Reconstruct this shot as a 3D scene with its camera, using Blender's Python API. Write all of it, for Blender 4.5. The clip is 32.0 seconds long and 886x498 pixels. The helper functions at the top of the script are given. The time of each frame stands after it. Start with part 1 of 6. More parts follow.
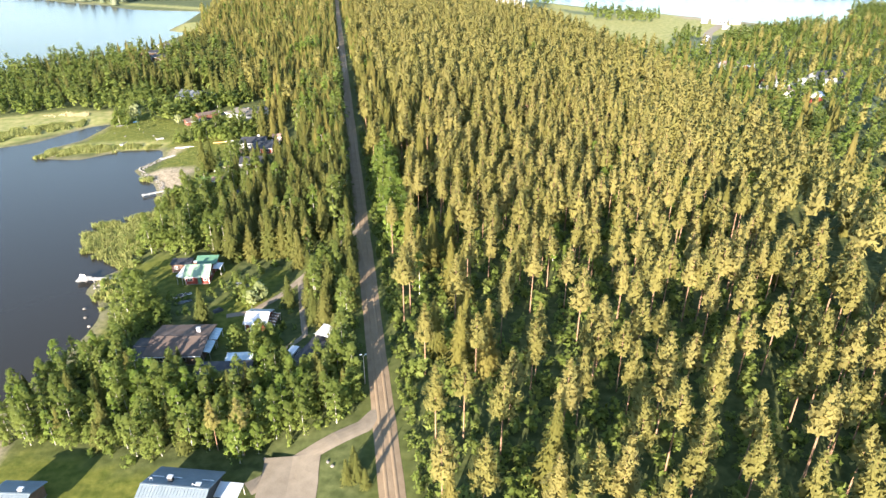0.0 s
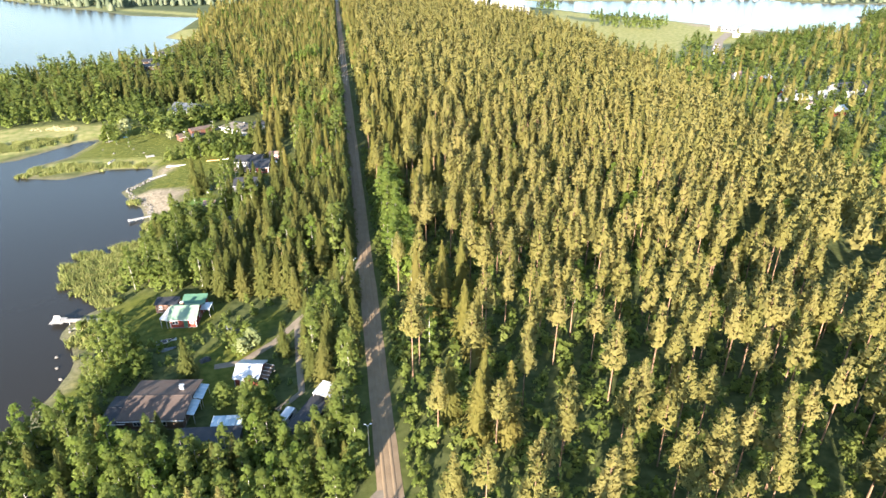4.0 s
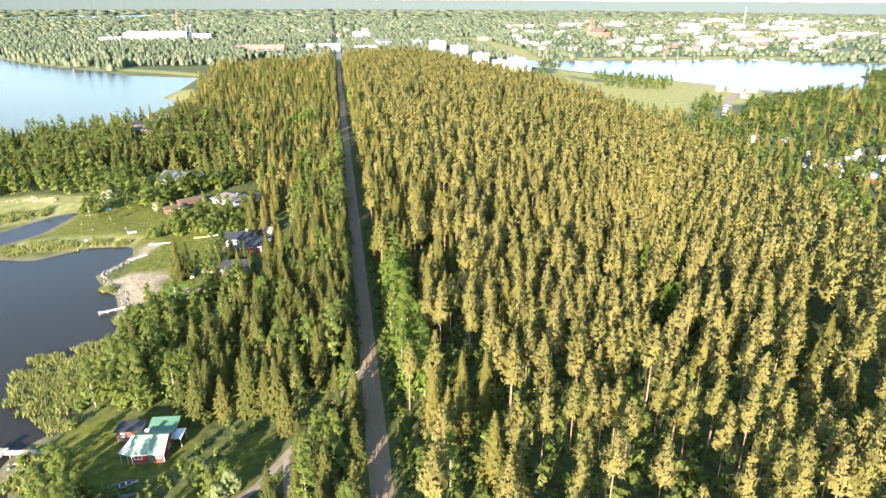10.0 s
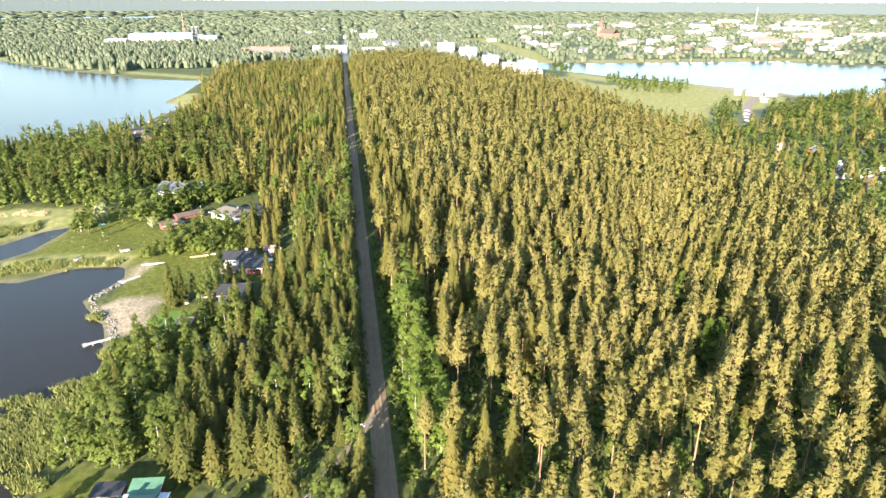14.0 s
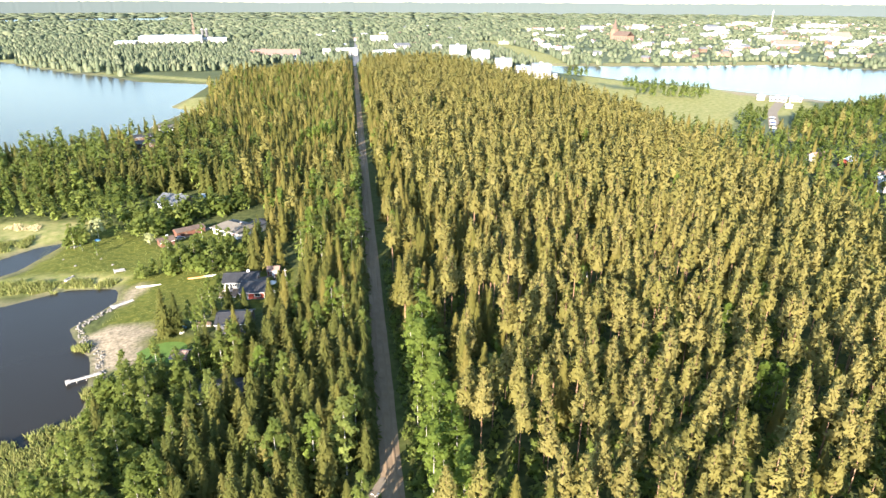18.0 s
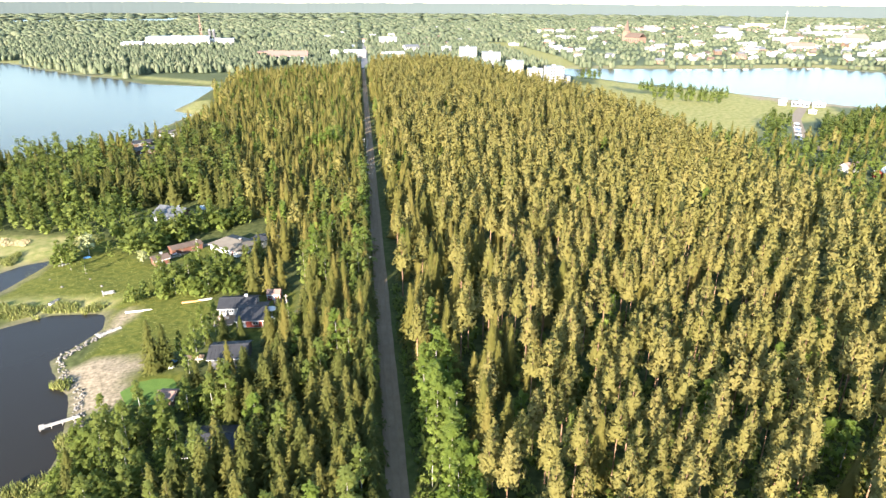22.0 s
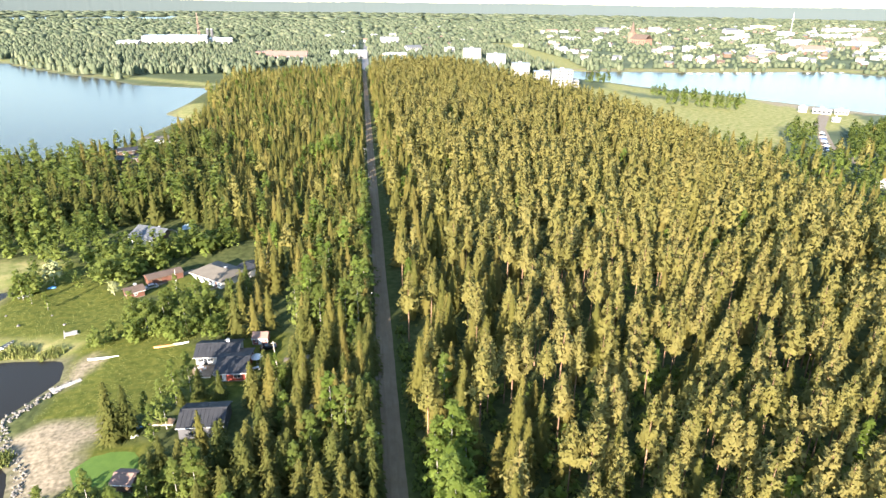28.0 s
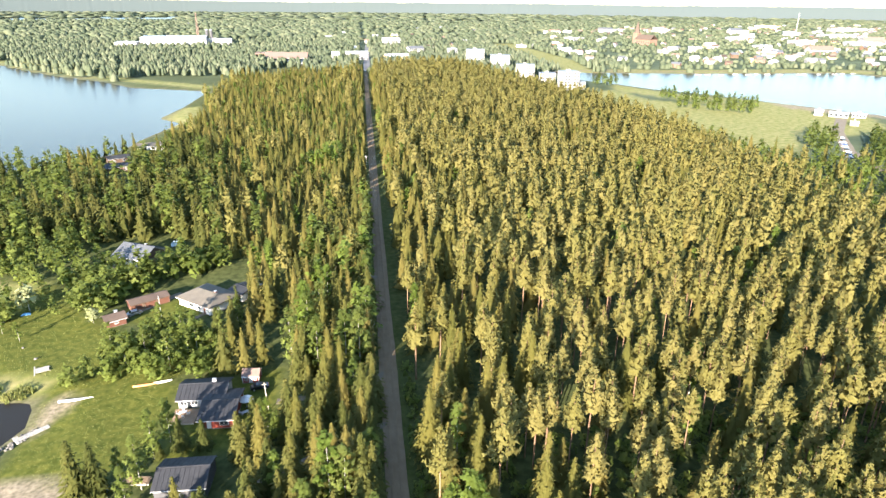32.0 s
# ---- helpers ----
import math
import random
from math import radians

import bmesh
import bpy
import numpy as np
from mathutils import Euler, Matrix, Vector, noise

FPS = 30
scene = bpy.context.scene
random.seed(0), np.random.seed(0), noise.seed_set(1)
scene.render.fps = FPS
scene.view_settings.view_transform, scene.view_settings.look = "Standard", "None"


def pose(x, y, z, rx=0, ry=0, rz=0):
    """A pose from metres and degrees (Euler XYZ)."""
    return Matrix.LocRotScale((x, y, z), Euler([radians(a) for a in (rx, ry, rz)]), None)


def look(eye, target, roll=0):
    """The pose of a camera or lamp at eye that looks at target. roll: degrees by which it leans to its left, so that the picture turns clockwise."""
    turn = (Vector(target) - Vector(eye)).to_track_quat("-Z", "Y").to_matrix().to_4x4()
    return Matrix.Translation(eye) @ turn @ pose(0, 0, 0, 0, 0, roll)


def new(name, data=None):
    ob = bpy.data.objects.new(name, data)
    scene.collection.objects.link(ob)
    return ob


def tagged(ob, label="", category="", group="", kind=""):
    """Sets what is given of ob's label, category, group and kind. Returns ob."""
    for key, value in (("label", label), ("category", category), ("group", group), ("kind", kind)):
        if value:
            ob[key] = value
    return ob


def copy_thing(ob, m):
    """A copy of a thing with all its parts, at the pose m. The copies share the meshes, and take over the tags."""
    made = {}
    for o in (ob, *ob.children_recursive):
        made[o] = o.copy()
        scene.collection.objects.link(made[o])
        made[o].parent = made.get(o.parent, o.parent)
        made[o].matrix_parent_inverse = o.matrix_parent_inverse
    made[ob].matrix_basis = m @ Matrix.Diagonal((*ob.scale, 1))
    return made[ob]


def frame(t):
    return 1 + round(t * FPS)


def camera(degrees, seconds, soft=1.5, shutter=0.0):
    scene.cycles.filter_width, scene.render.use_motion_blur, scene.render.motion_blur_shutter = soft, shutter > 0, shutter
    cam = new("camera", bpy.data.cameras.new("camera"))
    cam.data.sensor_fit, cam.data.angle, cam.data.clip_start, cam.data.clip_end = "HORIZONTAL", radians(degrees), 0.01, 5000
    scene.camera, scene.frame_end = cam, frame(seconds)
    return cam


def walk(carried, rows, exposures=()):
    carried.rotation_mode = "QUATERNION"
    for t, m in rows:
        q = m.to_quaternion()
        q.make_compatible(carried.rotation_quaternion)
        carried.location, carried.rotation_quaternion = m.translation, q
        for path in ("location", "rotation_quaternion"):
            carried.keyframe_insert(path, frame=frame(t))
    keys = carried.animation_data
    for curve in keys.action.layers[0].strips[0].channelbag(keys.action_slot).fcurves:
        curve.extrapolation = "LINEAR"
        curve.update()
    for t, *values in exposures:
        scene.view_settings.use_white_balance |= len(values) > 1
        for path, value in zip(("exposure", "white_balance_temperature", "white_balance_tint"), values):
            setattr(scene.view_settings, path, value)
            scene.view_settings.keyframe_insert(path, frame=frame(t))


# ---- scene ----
cam = camera(70.0, 32.0)
PATH = [
    (0, (-7.589, -28.287, 86.271), (-7.272, -26.528, 85.373), 0.23),
    (0.5, (-7.537, -25.828, 86.386), (-7.219, -24.070, 85.487), 0.24),
    (1, (-7.483, -23.518, 86.432), (-7.165, -21.760, 85.533), 0.30),
    (1.5, (-7.404, -21.191, 86.600), (-7.087, -19.434, 85.700), 0.33),
    (2, (-7.340, -18.859, 86.683), (-7.024, -17.101, 85.783), 0.34),
    (2.5, (-7.280, -16.473, 86.741), (-6.964, -14.716, 85.840), 0.34),
    (4.5, (-7.202, -7.248, 87.130), (-6.882, -5.475, 86.260), 0.29),
    (5, (-7.300, -4.881, 87.197), (-6.975, -3.081, 86.389), 0.29),
    (5.5, (-7.443, -2.370, 87.260), (-7.112, -0.546, 86.509), 0.32),
    (6, (-7.491, 0.257, 87.241), (-7.159, 2.085, 86.499), 0.26),
    (7, (-7.339, 5.034, 87.454), (-7.005, 6.861, 86.713), 0.29),
    (8, (-7.211, 9.799, 87.463), (-6.876, 11.626, 86.722), 0.25),
    (9, (-7.133, 14.511, 87.727), (-6.796, 16.338, 86.986), 0.28),
    (10, (-7.011, 19.251, 87.748), (-6.676, 21.079, 87.008), 0.30),
    (11, (-6.877, 23.872, 87.852), (-6.544, 25.700, 87.112), 0.30),
    (12, (-6.695, 28.658, 87.883), (-6.366, 30.487, 87.144), 0.22),
    (13, (-6.633, 33.219, 88.149), (-6.310, 35.049, 87.410), 0.24),
    (14, (-6.466, 37.842, 88.235), (-6.150, 39.674, 87.497), 0.23),
    (14.5, (-6.474, 40.226, 88.221), (-6.161, 42.059, 87.484), 0.22),
    (16.5, (-6.031, 49.545, 88.318), (-5.732, 51.381, 87.584), 0.21),
    (17, (-5.968, 51.790, 88.334), (-5.672, 53.627, 87.600), 0.21),
    (18, (-6.002, 56.609, 88.372), (-5.714, 58.447, 87.639), 0.24),
    (19, (-5.840, 61.263, 88.467), (-5.560, 63.102, 87.735), 0.28),
    (20, (-5.773, 65.995, 88.515), (-5.500, 67.836, 87.783), 0.32),
    (21, (-5.595, 70.569, 88.559), (-5.327, 72.411, 87.827), 0.33),
    (22, (-5.532, 75.245, 88.636), (-5.266, 77.087, 87.905), 0.32),
    (23, (-5.395, 80.126, 88.645), (-5.132, 81.969, 87.914), 0.41),
    (24, (-5.253, 84.640, 88.809), (-4.989, 86.482, 88.077), 0.44),
    (25, (-5.150, 89.405, 88.710), (-4.888, 91.248, 87.978), 0.53),
    (25.5, (-5.143, 91.745, 88.683), (-4.879, 93.587, 87.952), 0.51),
    (27.5, (-5.022, 101.204, 88.762), (-4.755, 103.046, 88.030), 0.64),
    (28, (-5.063, 103.649, 88.762), (-4.796, 105.491, 88.030), 0.68),
    (29, (-4.885, 108.118, 88.835), (-4.619, 109.960, 88.103), 0.68),
    (30, (-4.870, 112.791, 88.906), (-4.607, 114.633, 88.174), 0.66),
    (31, (-4.648, 117.688, 88.761), (-4.386, 119.530, 88.029), 0.61),
    (32, (-4.765, 122.384, 88.782), (-4.502, 124.227, 88.050), 0.60),
]
walk(cam, [(t, look(eye, aim, roll)) for t, eye, aim, roll in PATH], exposures=[(0, 2.78), (14, 2.76), (32, 2.72)])

# ---- world and sun ----
SUN_AZ, SUN_EL = radians(209.6), radians(15.7)      # from +y towards +x
world = bpy.data.worlds.new("world")
scene.world = world
world.use_nodes = True
wn = world.node_tree
sky = wn.nodes.new("ShaderNodeTexSky")
sky.sky_type, sky.sun_disc = "NISHITA", False
sky.sun_elevation, sky.sun_rotation = SUN_EL, SUN_AZ
sky.air_density, sky.dust_density, sky.ozone_density = 1.0, 0.25, 1.5
wn.links.new(sky.outputs[0], wn.nodes["Background"].inputs[0])
wn.nodes["Background"].inputs[1].default_value = 0.10

sun_data = bpy.data.lights.new("sun", "SUN")
sun_data.energy, sun_data.angle, sun_data.color = 5.0, radians(0.6), (1.0, 0.87, 0.745)
sun = new("sun", sun_data)
sun.matrix_world = look((0, 0, 300), (-300 * math.sin(SUN_AZ), -300 * math.cos(SUN_AZ), 300 - 300 * math.tan(SUN_EL)))


# ---- materials ----
def ramp_mat(name, cols, scale=1.0, fine=8.0, rough=0.85, bump=0.0, metal=0.0, detail=6, stretch=(1, 1, 1), vary=0.0, spec=0.3):
    """Colours run through by two noises, one coarse and one fine, with relief."""
    m = bpy.data.materials.new(name)
    m.use_nodes = True
    nt = m.node_tree
    b = nt.nodes["Principled BSDF"]
    geo = nt.nodes.new("ShaderNodeNewGeometry")
    mp = nt.nodes.new("ShaderNodeMapping")
    mp.inputs["Scale"].default_value = stretch
    nt.links.new(geo.outputs["Position"], mp.inputs[0])
    n1, n2 = nt.nodes.new("ShaderNodeTexNoise"), nt.nodes.new("ShaderNodeTexNoise")
    for n, s in ((n1, scale), (n2, scale * fine)):
        n.inputs["Scale"].default_value, n.inputs["Detail"].default_value = s, detail
        nt.links.new(mp.outputs[0], n.inputs["Vector"])
    mix = nt.nodes.new("ShaderNodeMath")
    mix.operation = "MULTIPLY_ADD"
    mix.inputs[1].default_value = 0.45
    nt.links.new(n2.outputs[0], mix.inputs[0])
    half = nt.nodes.new("ShaderNodeMath")
    half.operation = "MULTIPLY"
    half.inputs[1].default_value = 0.55
    nt.links.new(n1.outputs[0], half.inputs[0])
    nt.links.new(half.outputs[0], mix.inputs[2])
    out = mix.outputs[0]
    if vary:
        info = nt.nodes.new("ShaderNodeObjectInfo")
        add = nt.nodes.new("ShaderNodeMath")
        add.operation = "MULTIPLY_ADD"
        add.inputs[1].default_value = vary
        nt.links.new(info.outputs["Random"], add.inputs[0])
        nt.links.new(out, add.inputs[2])
        out = add.outputs[0]
    r = nt.nodes.new("ShaderNodeValToRGB")
    els = r.color_ramp.elements
    while len(els) < len(cols):
        els.new(0.5)
    for k, c in enumerate(cols):
        els[k].position = 0.3 + 0.4 * k / max(1, len(cols) - 1) + (vary * k / max(1, len(cols) - 1) if vary else 0)
        els[k].color = (*c, 1)
    nt.links.new(out, r.inputs[0])
    nt.links.new(r.outputs[0], b.inputs["Base Color"])
    b.inputs["Roughness"].default_value, b.inputs["Metallic"].default_value = rough, metal
    b.inputs["Specular IOR Level"].default_value = spec
    if bump:
        bp = nt.nodes.new("ShaderNodeBump")
        bp.inputs["Strength"].default_value, bp.inputs["Distance"].default_value = bump, 0.05
        nt.links.new(n2.outputs[0], bp.inputs["Height"])
        nt.links.new(bp.outputs[0], b.inputs["Normal"])
    return m


def leaf_mat(name, dark, mid, light, through_light=0.25, top=None):
    """Foliage: each tree has its own tone, each spray its own shade of it; some light comes through."""
    m = bpy.data.materials.new(name)
    m.use_nodes = True
    nt = m.node_tree
    b = nt.nodes["Principled BSDF"]
    info = nt.nodes.new("ShaderNodeObjectInfo")
    tone = nt.nodes.new("ShaderNodeAttribute")
    tone.attribute_name = "tone"
    geo = nt.nodes.new("ShaderNodeNewGeometry")
    add = nt.nodes.new("ShaderNodeMath")
    nt.links.new(info.outputs["Random"], add.inputs[0])
    nt.links.new(tone.outputs["Fac"], add.inputs[1])
    fr = nt.nodes.new("ShaderNodeMath")
    fr.operation = "FRACT"
    nt.links.new(add.outputs[0], fr.inputs[0])
    isl = nt.nodes.new("ShaderNodeMath")
    isl.operation = "MULTIPLY_ADD"
    isl.inputs[1].default_value = 0.3
    nt.links.new(geo.outputs["Random Per Island"], isl.inputs[0])
    sc = nt.nodes.new("ShaderNodeMath")
    sc.operation = "MULTIPLY"
    sc.inputs[1].default_value = 0.7
    nt.links.new(fr.outputs[0], sc.inputs[0])
    nt.links.new(sc.outputs[0], isl.inputs[2])
    r = nt.nodes.new("ShaderNodeValToRGB")
    els = r.color_ramp.elements
    els.new(0.5)
    for k, (p, c) in enumerate(((0.05, dark), (0.45, mid), (0.95, light))):
        els[k].position, els[k].color = p, (*c, 1)
    nt.links.new(isl.outputs[0], r.inputs[0])
    nt.links.new(r.outputs[0], b.inputs["Base Color"])
    b.inputs["Roughness"].default_value = 0.75
    b.inputs["Specular IOR Level"].default_value = 0.15
    tr = nt.nodes.new("ShaderNodeBsdfTranslucent")
    nt.links.new(r.outputs[0], tr.inputs[0])
    mx = nt.nodes.new("ShaderNodeMixShader")
    mx.inputs[0].default_value = through_light
    nt.links.new(b.outputs[0], mx.inputs[1])
    nt.links.new(tr.outputs[0], mx.inputs[2])
    nt.links.new(mx.outputs[0], nt.nodes["Material Output"].inputs[0])
    return m


PINE = leaf_mat("pine_needles", (0.200, 0.186, 0.054), (0.232, 0.210, 0.064), (0.264, 0.230, 0.079), 0.48)
SPRUCE = leaf_mat("spruce_needles", (0.108, 0.110, 0.027), (0.150, 0.139, 0.034), (0.196, 0.162, 0.047), 0.42)
GREENSPRUCE = leaf_mat("green_spruce_needles", (0.068, 0.080, 0.020), (0.097, 0.104, 0.026), (0.138, 0.130, 0.036), 0.42)
BIRCH = leaf_mat("birch_leaves", (0.128, 0.165, 0.036), (0.160, 0.200, 0.045), (0.200, 0.232, 0.062), 0.52)
BUSH = leaf_mat("bush_leaves", (0.122, 0.160, 0.034), (0.155, 0.196, 0.043), (0.200, 0.230, 0.060), 0.52)
ASPEN = leaf_mat("aspen_leaves", (0.140, 0.196, 0.035), (0.170, 0.230, 0.043), (0.202, 0.254, 0.058), 0.52)
PALE = leaf_mat("pale_leaves", (0.17, 0.20, 0.08), (0.24, 0.27, 0.11), (0.34, 0.35, 0.17), 0.3)
REED = leaf_mat("reed_blades", (0.120, 0.145, 0.042), (0.175, 0.192, 0.057), (0.255, 0.248, 0.092), 0.45)
DRYREED = leaf_mat("dry_reed", (0.330, 0.260, 0.132), (0.390, 0.322, 0.180), (0.450, 0.384, 0.240), 0.2)
# paler and greyer than near leaves: distance haze painted into the crown colour
HAZEWOOD = leaf_mat("haze_paled_crowns", (0.098, 0.126, 0.076), (0.136, 0.162, 0.098), (0.182, 0.202, 0.126), 0.5)
BARK_PINE = ramp_mat("pine_bark", [(0.13, 0.078, 0.048), (0.25, 0.155, 0.095)], 2, 8, 0.9, 0.5)
BARK_SPRUCE = ramp_mat("spruce_bark", [(0.07, 0.05, 0.035), (0.15, 0.11, 0.08)], 2, 8, 0.9, 0.5)
BARK_BIRCH = ramp_mat("birch_bark", [(0.08, 0.07, 0.06), (0.32, 0.30, 0.26), (0.42, 0.40, 0.35)], 2, 6, 0.8, 0.3, stretch=(1, 1, 4))
GRAVEL = ramp_mat("road_gravel", [(0.138, 0.097, 0.058), (0.180, 0.129, 0.079), (0.222, 0.163, 0.104)], 0.35, 14, 0.95, 0.5, vary=0)
TRACK = ramp_mat("worn_gravel", [(0.158, 0.112, 0.067), (0.205, 0.149, 0.093)], 0.6, 14, 0.95, 0.4)
LANE = ramp_mat("lane_gravel", [(0.12, 0.098, 0.07), (0.19, 0.158, 0.118)], 0.5, 12, 0.95, 0.5)
ASPHALT = ramp_mat("town_asphalt", [(0.10, 0.10, 0.10), (0.17, 0.165, 0.16)], 0.3, 10, 0.9, 0.2)
STONE = ramp_mat("shore_stone", [(0.09, 0.084, 0.075), (0.18, 0.168, 0.15)], 1.5, 8, 0.9, 0.4, vary=0.2)
WOOD = ramp_mat("weathered_wood", [(0.25, 0.23, 0.20), (0.45, 0.42, 0.38)], 1.5, 10, 0.85, 0.3, vary=0.2)
DECK = ramp_mat("deck_wood", [(0.16, 0.105, 0.065), (0.27, 0.19, 0.125)], 1.5, 10, 0.85, 0.3)
WHITE = ramp_mat("white_paint", [(0.50, 0.49, 0.47), (0.62, 0.61, 0.59)], 0.8, 10, 0.6)
FARWHITE = ramp_mat("white_render", [(0.25, 0.248, 0.24), (0.35, 0.345, 0.335)], 0.1, 10, 0.75)
RED = ramp_mat("red_paint", [(0.14, 0.026, 0.017), (0.21, 0.042, 0.027)], 1.0, 10, 0.8, 0.2)
BROWN = ramp_mat("brown_stain", [(0.07, 0.045, 0.03), (0.14, 0.09, 0.06)], 1.0, 10, 0.8, 0.2)
REDBROWN = ramp_mat("red_brown_boards", [(0.085, 0.038, 0.024), (0.14, 0.06, 0.04)], 1.0, 10, 0.8, 0.2)
DARKWALL = ramp_mat("dark_grey_wall", [(0.045, 0.046, 0.05), (0.08, 0.08, 0.084)], 0.8, 10, 0.7, 0.1)
BRICK = ramp_mat("red_brick_wall", [(0.14, 0.08, 0.06), (0.21, 0.125, 0.09)], 0.8, 14, 0.85, 0.3)
YELLOW = ramp_mat("ochre_render", [(0.50, 0.36, 0.18), (0.62, 0.47, 0.26)], 0.2, 10, 0.8)
FRESHLAWN = ramp_mat("fresh_green_lawn", [(0.050, 0.098, 0.014), (0.085, 0.145, 0.022)], 0.5, 14, 0.95, 0.4)
ROOF_BLACK = ramp_mat("black_roof", [(0.018, 0.019, 0.022), (0.036, 0.037, 0.041)], 0.7, 10, 0.65, 0.2)
ROOF_GREY = ramp_mat("grey_metal_roof", [(0.10, 0.106, 0.114), (0.145, 0.152, 0.160)], 0.6, 10, 0.45, 0.1, 0.3)
ROOF_BLUE = ramp_mat("blue_grey_metal_roof", [(0.11, 0.14, 0.155), (0.165, 0.195, 0.215)], 0.6, 10, 0.55, 0.1, 0.3)
ROOF_GREEN = ramp_mat("green_metal_roof", [(0.13, 0.20, 0.135), (0.19, 0.265, 0.19)], 0.6, 10, 0.5, 0.1)
ROOF_DGREEN = ramp_mat("dark_green_roof", [(0.05, 0.12, 0.075), (0.09, 0.18, 0.11)], 0.6, 10, 0.55, 0.1)
ROOF_BROWN = ramp_mat("brown_felt_roof", [(0.06, 0.043, 0.034), (0.105, 0.076, 0.06)], 0.25, 16, 0.9, 0.3)
ROOF_BEIGE = ramp_mat("beige_roof", [(0.085, 0.075, 0.06), (0.13, 0.115, 0.094)], 0.6, 10, 0.8, 0.2)
ROOF_RED = ramp_mat("red_tile_roof", [(0.155, 0.10, 0.08), (0.225, 0.15, 0.122)], 0.6, 10, 0.8, 0.2, vary=0.2)
ROOF_WHITE = ramp_mat("pale_metal_roof", [(0.36, 0.38, 0.40), (0.47, 0.49, 0.51)], 0.6, 10, 0.35, 0.05, 0.2)
PLASTIC = ramp_mat("pale_blue_plastic_sheet", [(0.26, 0.34, 0.39), (0.37, 0.45, 0.50)], 0.6, 10, 0.35)
STEEL = ramp_mat("galvanised_steel", [(0.45, 0.46, 0.47), (0.6, 0.61, 0.62)], 2, 8, 0.45, 0.0, 0.6)
POLEWOOD = ramp_mat("lamp_pole_wood", [(0.30, 0.26, 0.21), (0.42, 0.375, 0.31)], 3, 8, 0.8, 0.1)
BLACK = ramp_mat("black_rubber", [(0.02, 0.02, 0.02), (0.04, 0.04, 0.04)], 2, 6, 0.6)
CARBLACK = ramp_mat("black_car_paint", [(0.012, 0.013, 0.016), (0.02, 0.021, 0.025)], 2, 6, 0.2, spec=0.5)
CARGREY = ramp_mat("silver_car_paint", [(0.40, 0.41, 0.43), (0.47, 0.48, 0.5)], 2, 6, 0.25, 0, 0.5, spec=0.5)
CARBLUE = ramp_mat("blue_car_paint", [(0.03, 0.05, 0.12), (0.045, 0.07, 0.16)], 2, 6, 0.25, spec=0.5)
MAROON = ramp_mat("maroon_canvas", [(0.16, 0.025, 0.03), (0.24, 0.045, 0.05)], 1.5, 8, 0.8, 0.2)
BLUETARP = ramp_mat("blue_tarpaulin", [(0.08, 0.24, 0.48), (0.16, 0.36, 0.60)], 1.5, 8, 0.6, 0.2)
ORANGE = ramp_mat("orange_canoe_paint", [(0.55, 0.22, 0.08), (0.65, 0.30, 0.12)], 1.5, 8, 0.5)
GLASS = bpy.data.materials.new("window_glass")
GLASS.use_nodes = True
gb = GLASS.node_tree.nodes["Principled BSDF"]
gb.inputs["Base Color"].default_value, gb.inputs["Roughness"].default_value = (0.03, 0.035, 0.04, 1), 0.06
gb.inputs["Specular IOR Level"].default_value = 0.7

WATER = bpy.data.materials.new("lake_water")
WATER.use_nodes = True
wt = WATER.node_tree
wb = wt.nodes["Principled BSDF"]
wb.inputs["Base Color"].default_value = (0.018, 0.0163, 0.0135, 1)
wb.inputs["Roughness"].default_value, wb.inputs["IOR"].default_value = 0.25, 1.19
wg, wnz, wbp = wt.nodes.new("ShaderNodeNewGeometry"), wt.nodes.new("ShaderNodeTexNoise"), wt.nodes.new("ShaderNodeBump")
wnz.inputs["Scale"].default_value, wnz.inputs["Detail"].default_value = 0.7, 5
wbp.inputs["Strength"].default_value, wbp.inputs["Distance"].default_value = 0.12, 0.1
wt.links.new(wg.outputs["Position"], wnz.inputs["Vector"])
wt.links.new(wnz.outputs[0], wbp.inputs["Height"])
wt.links.new(wbp.outputs[0], wb.inputs["Normal"])


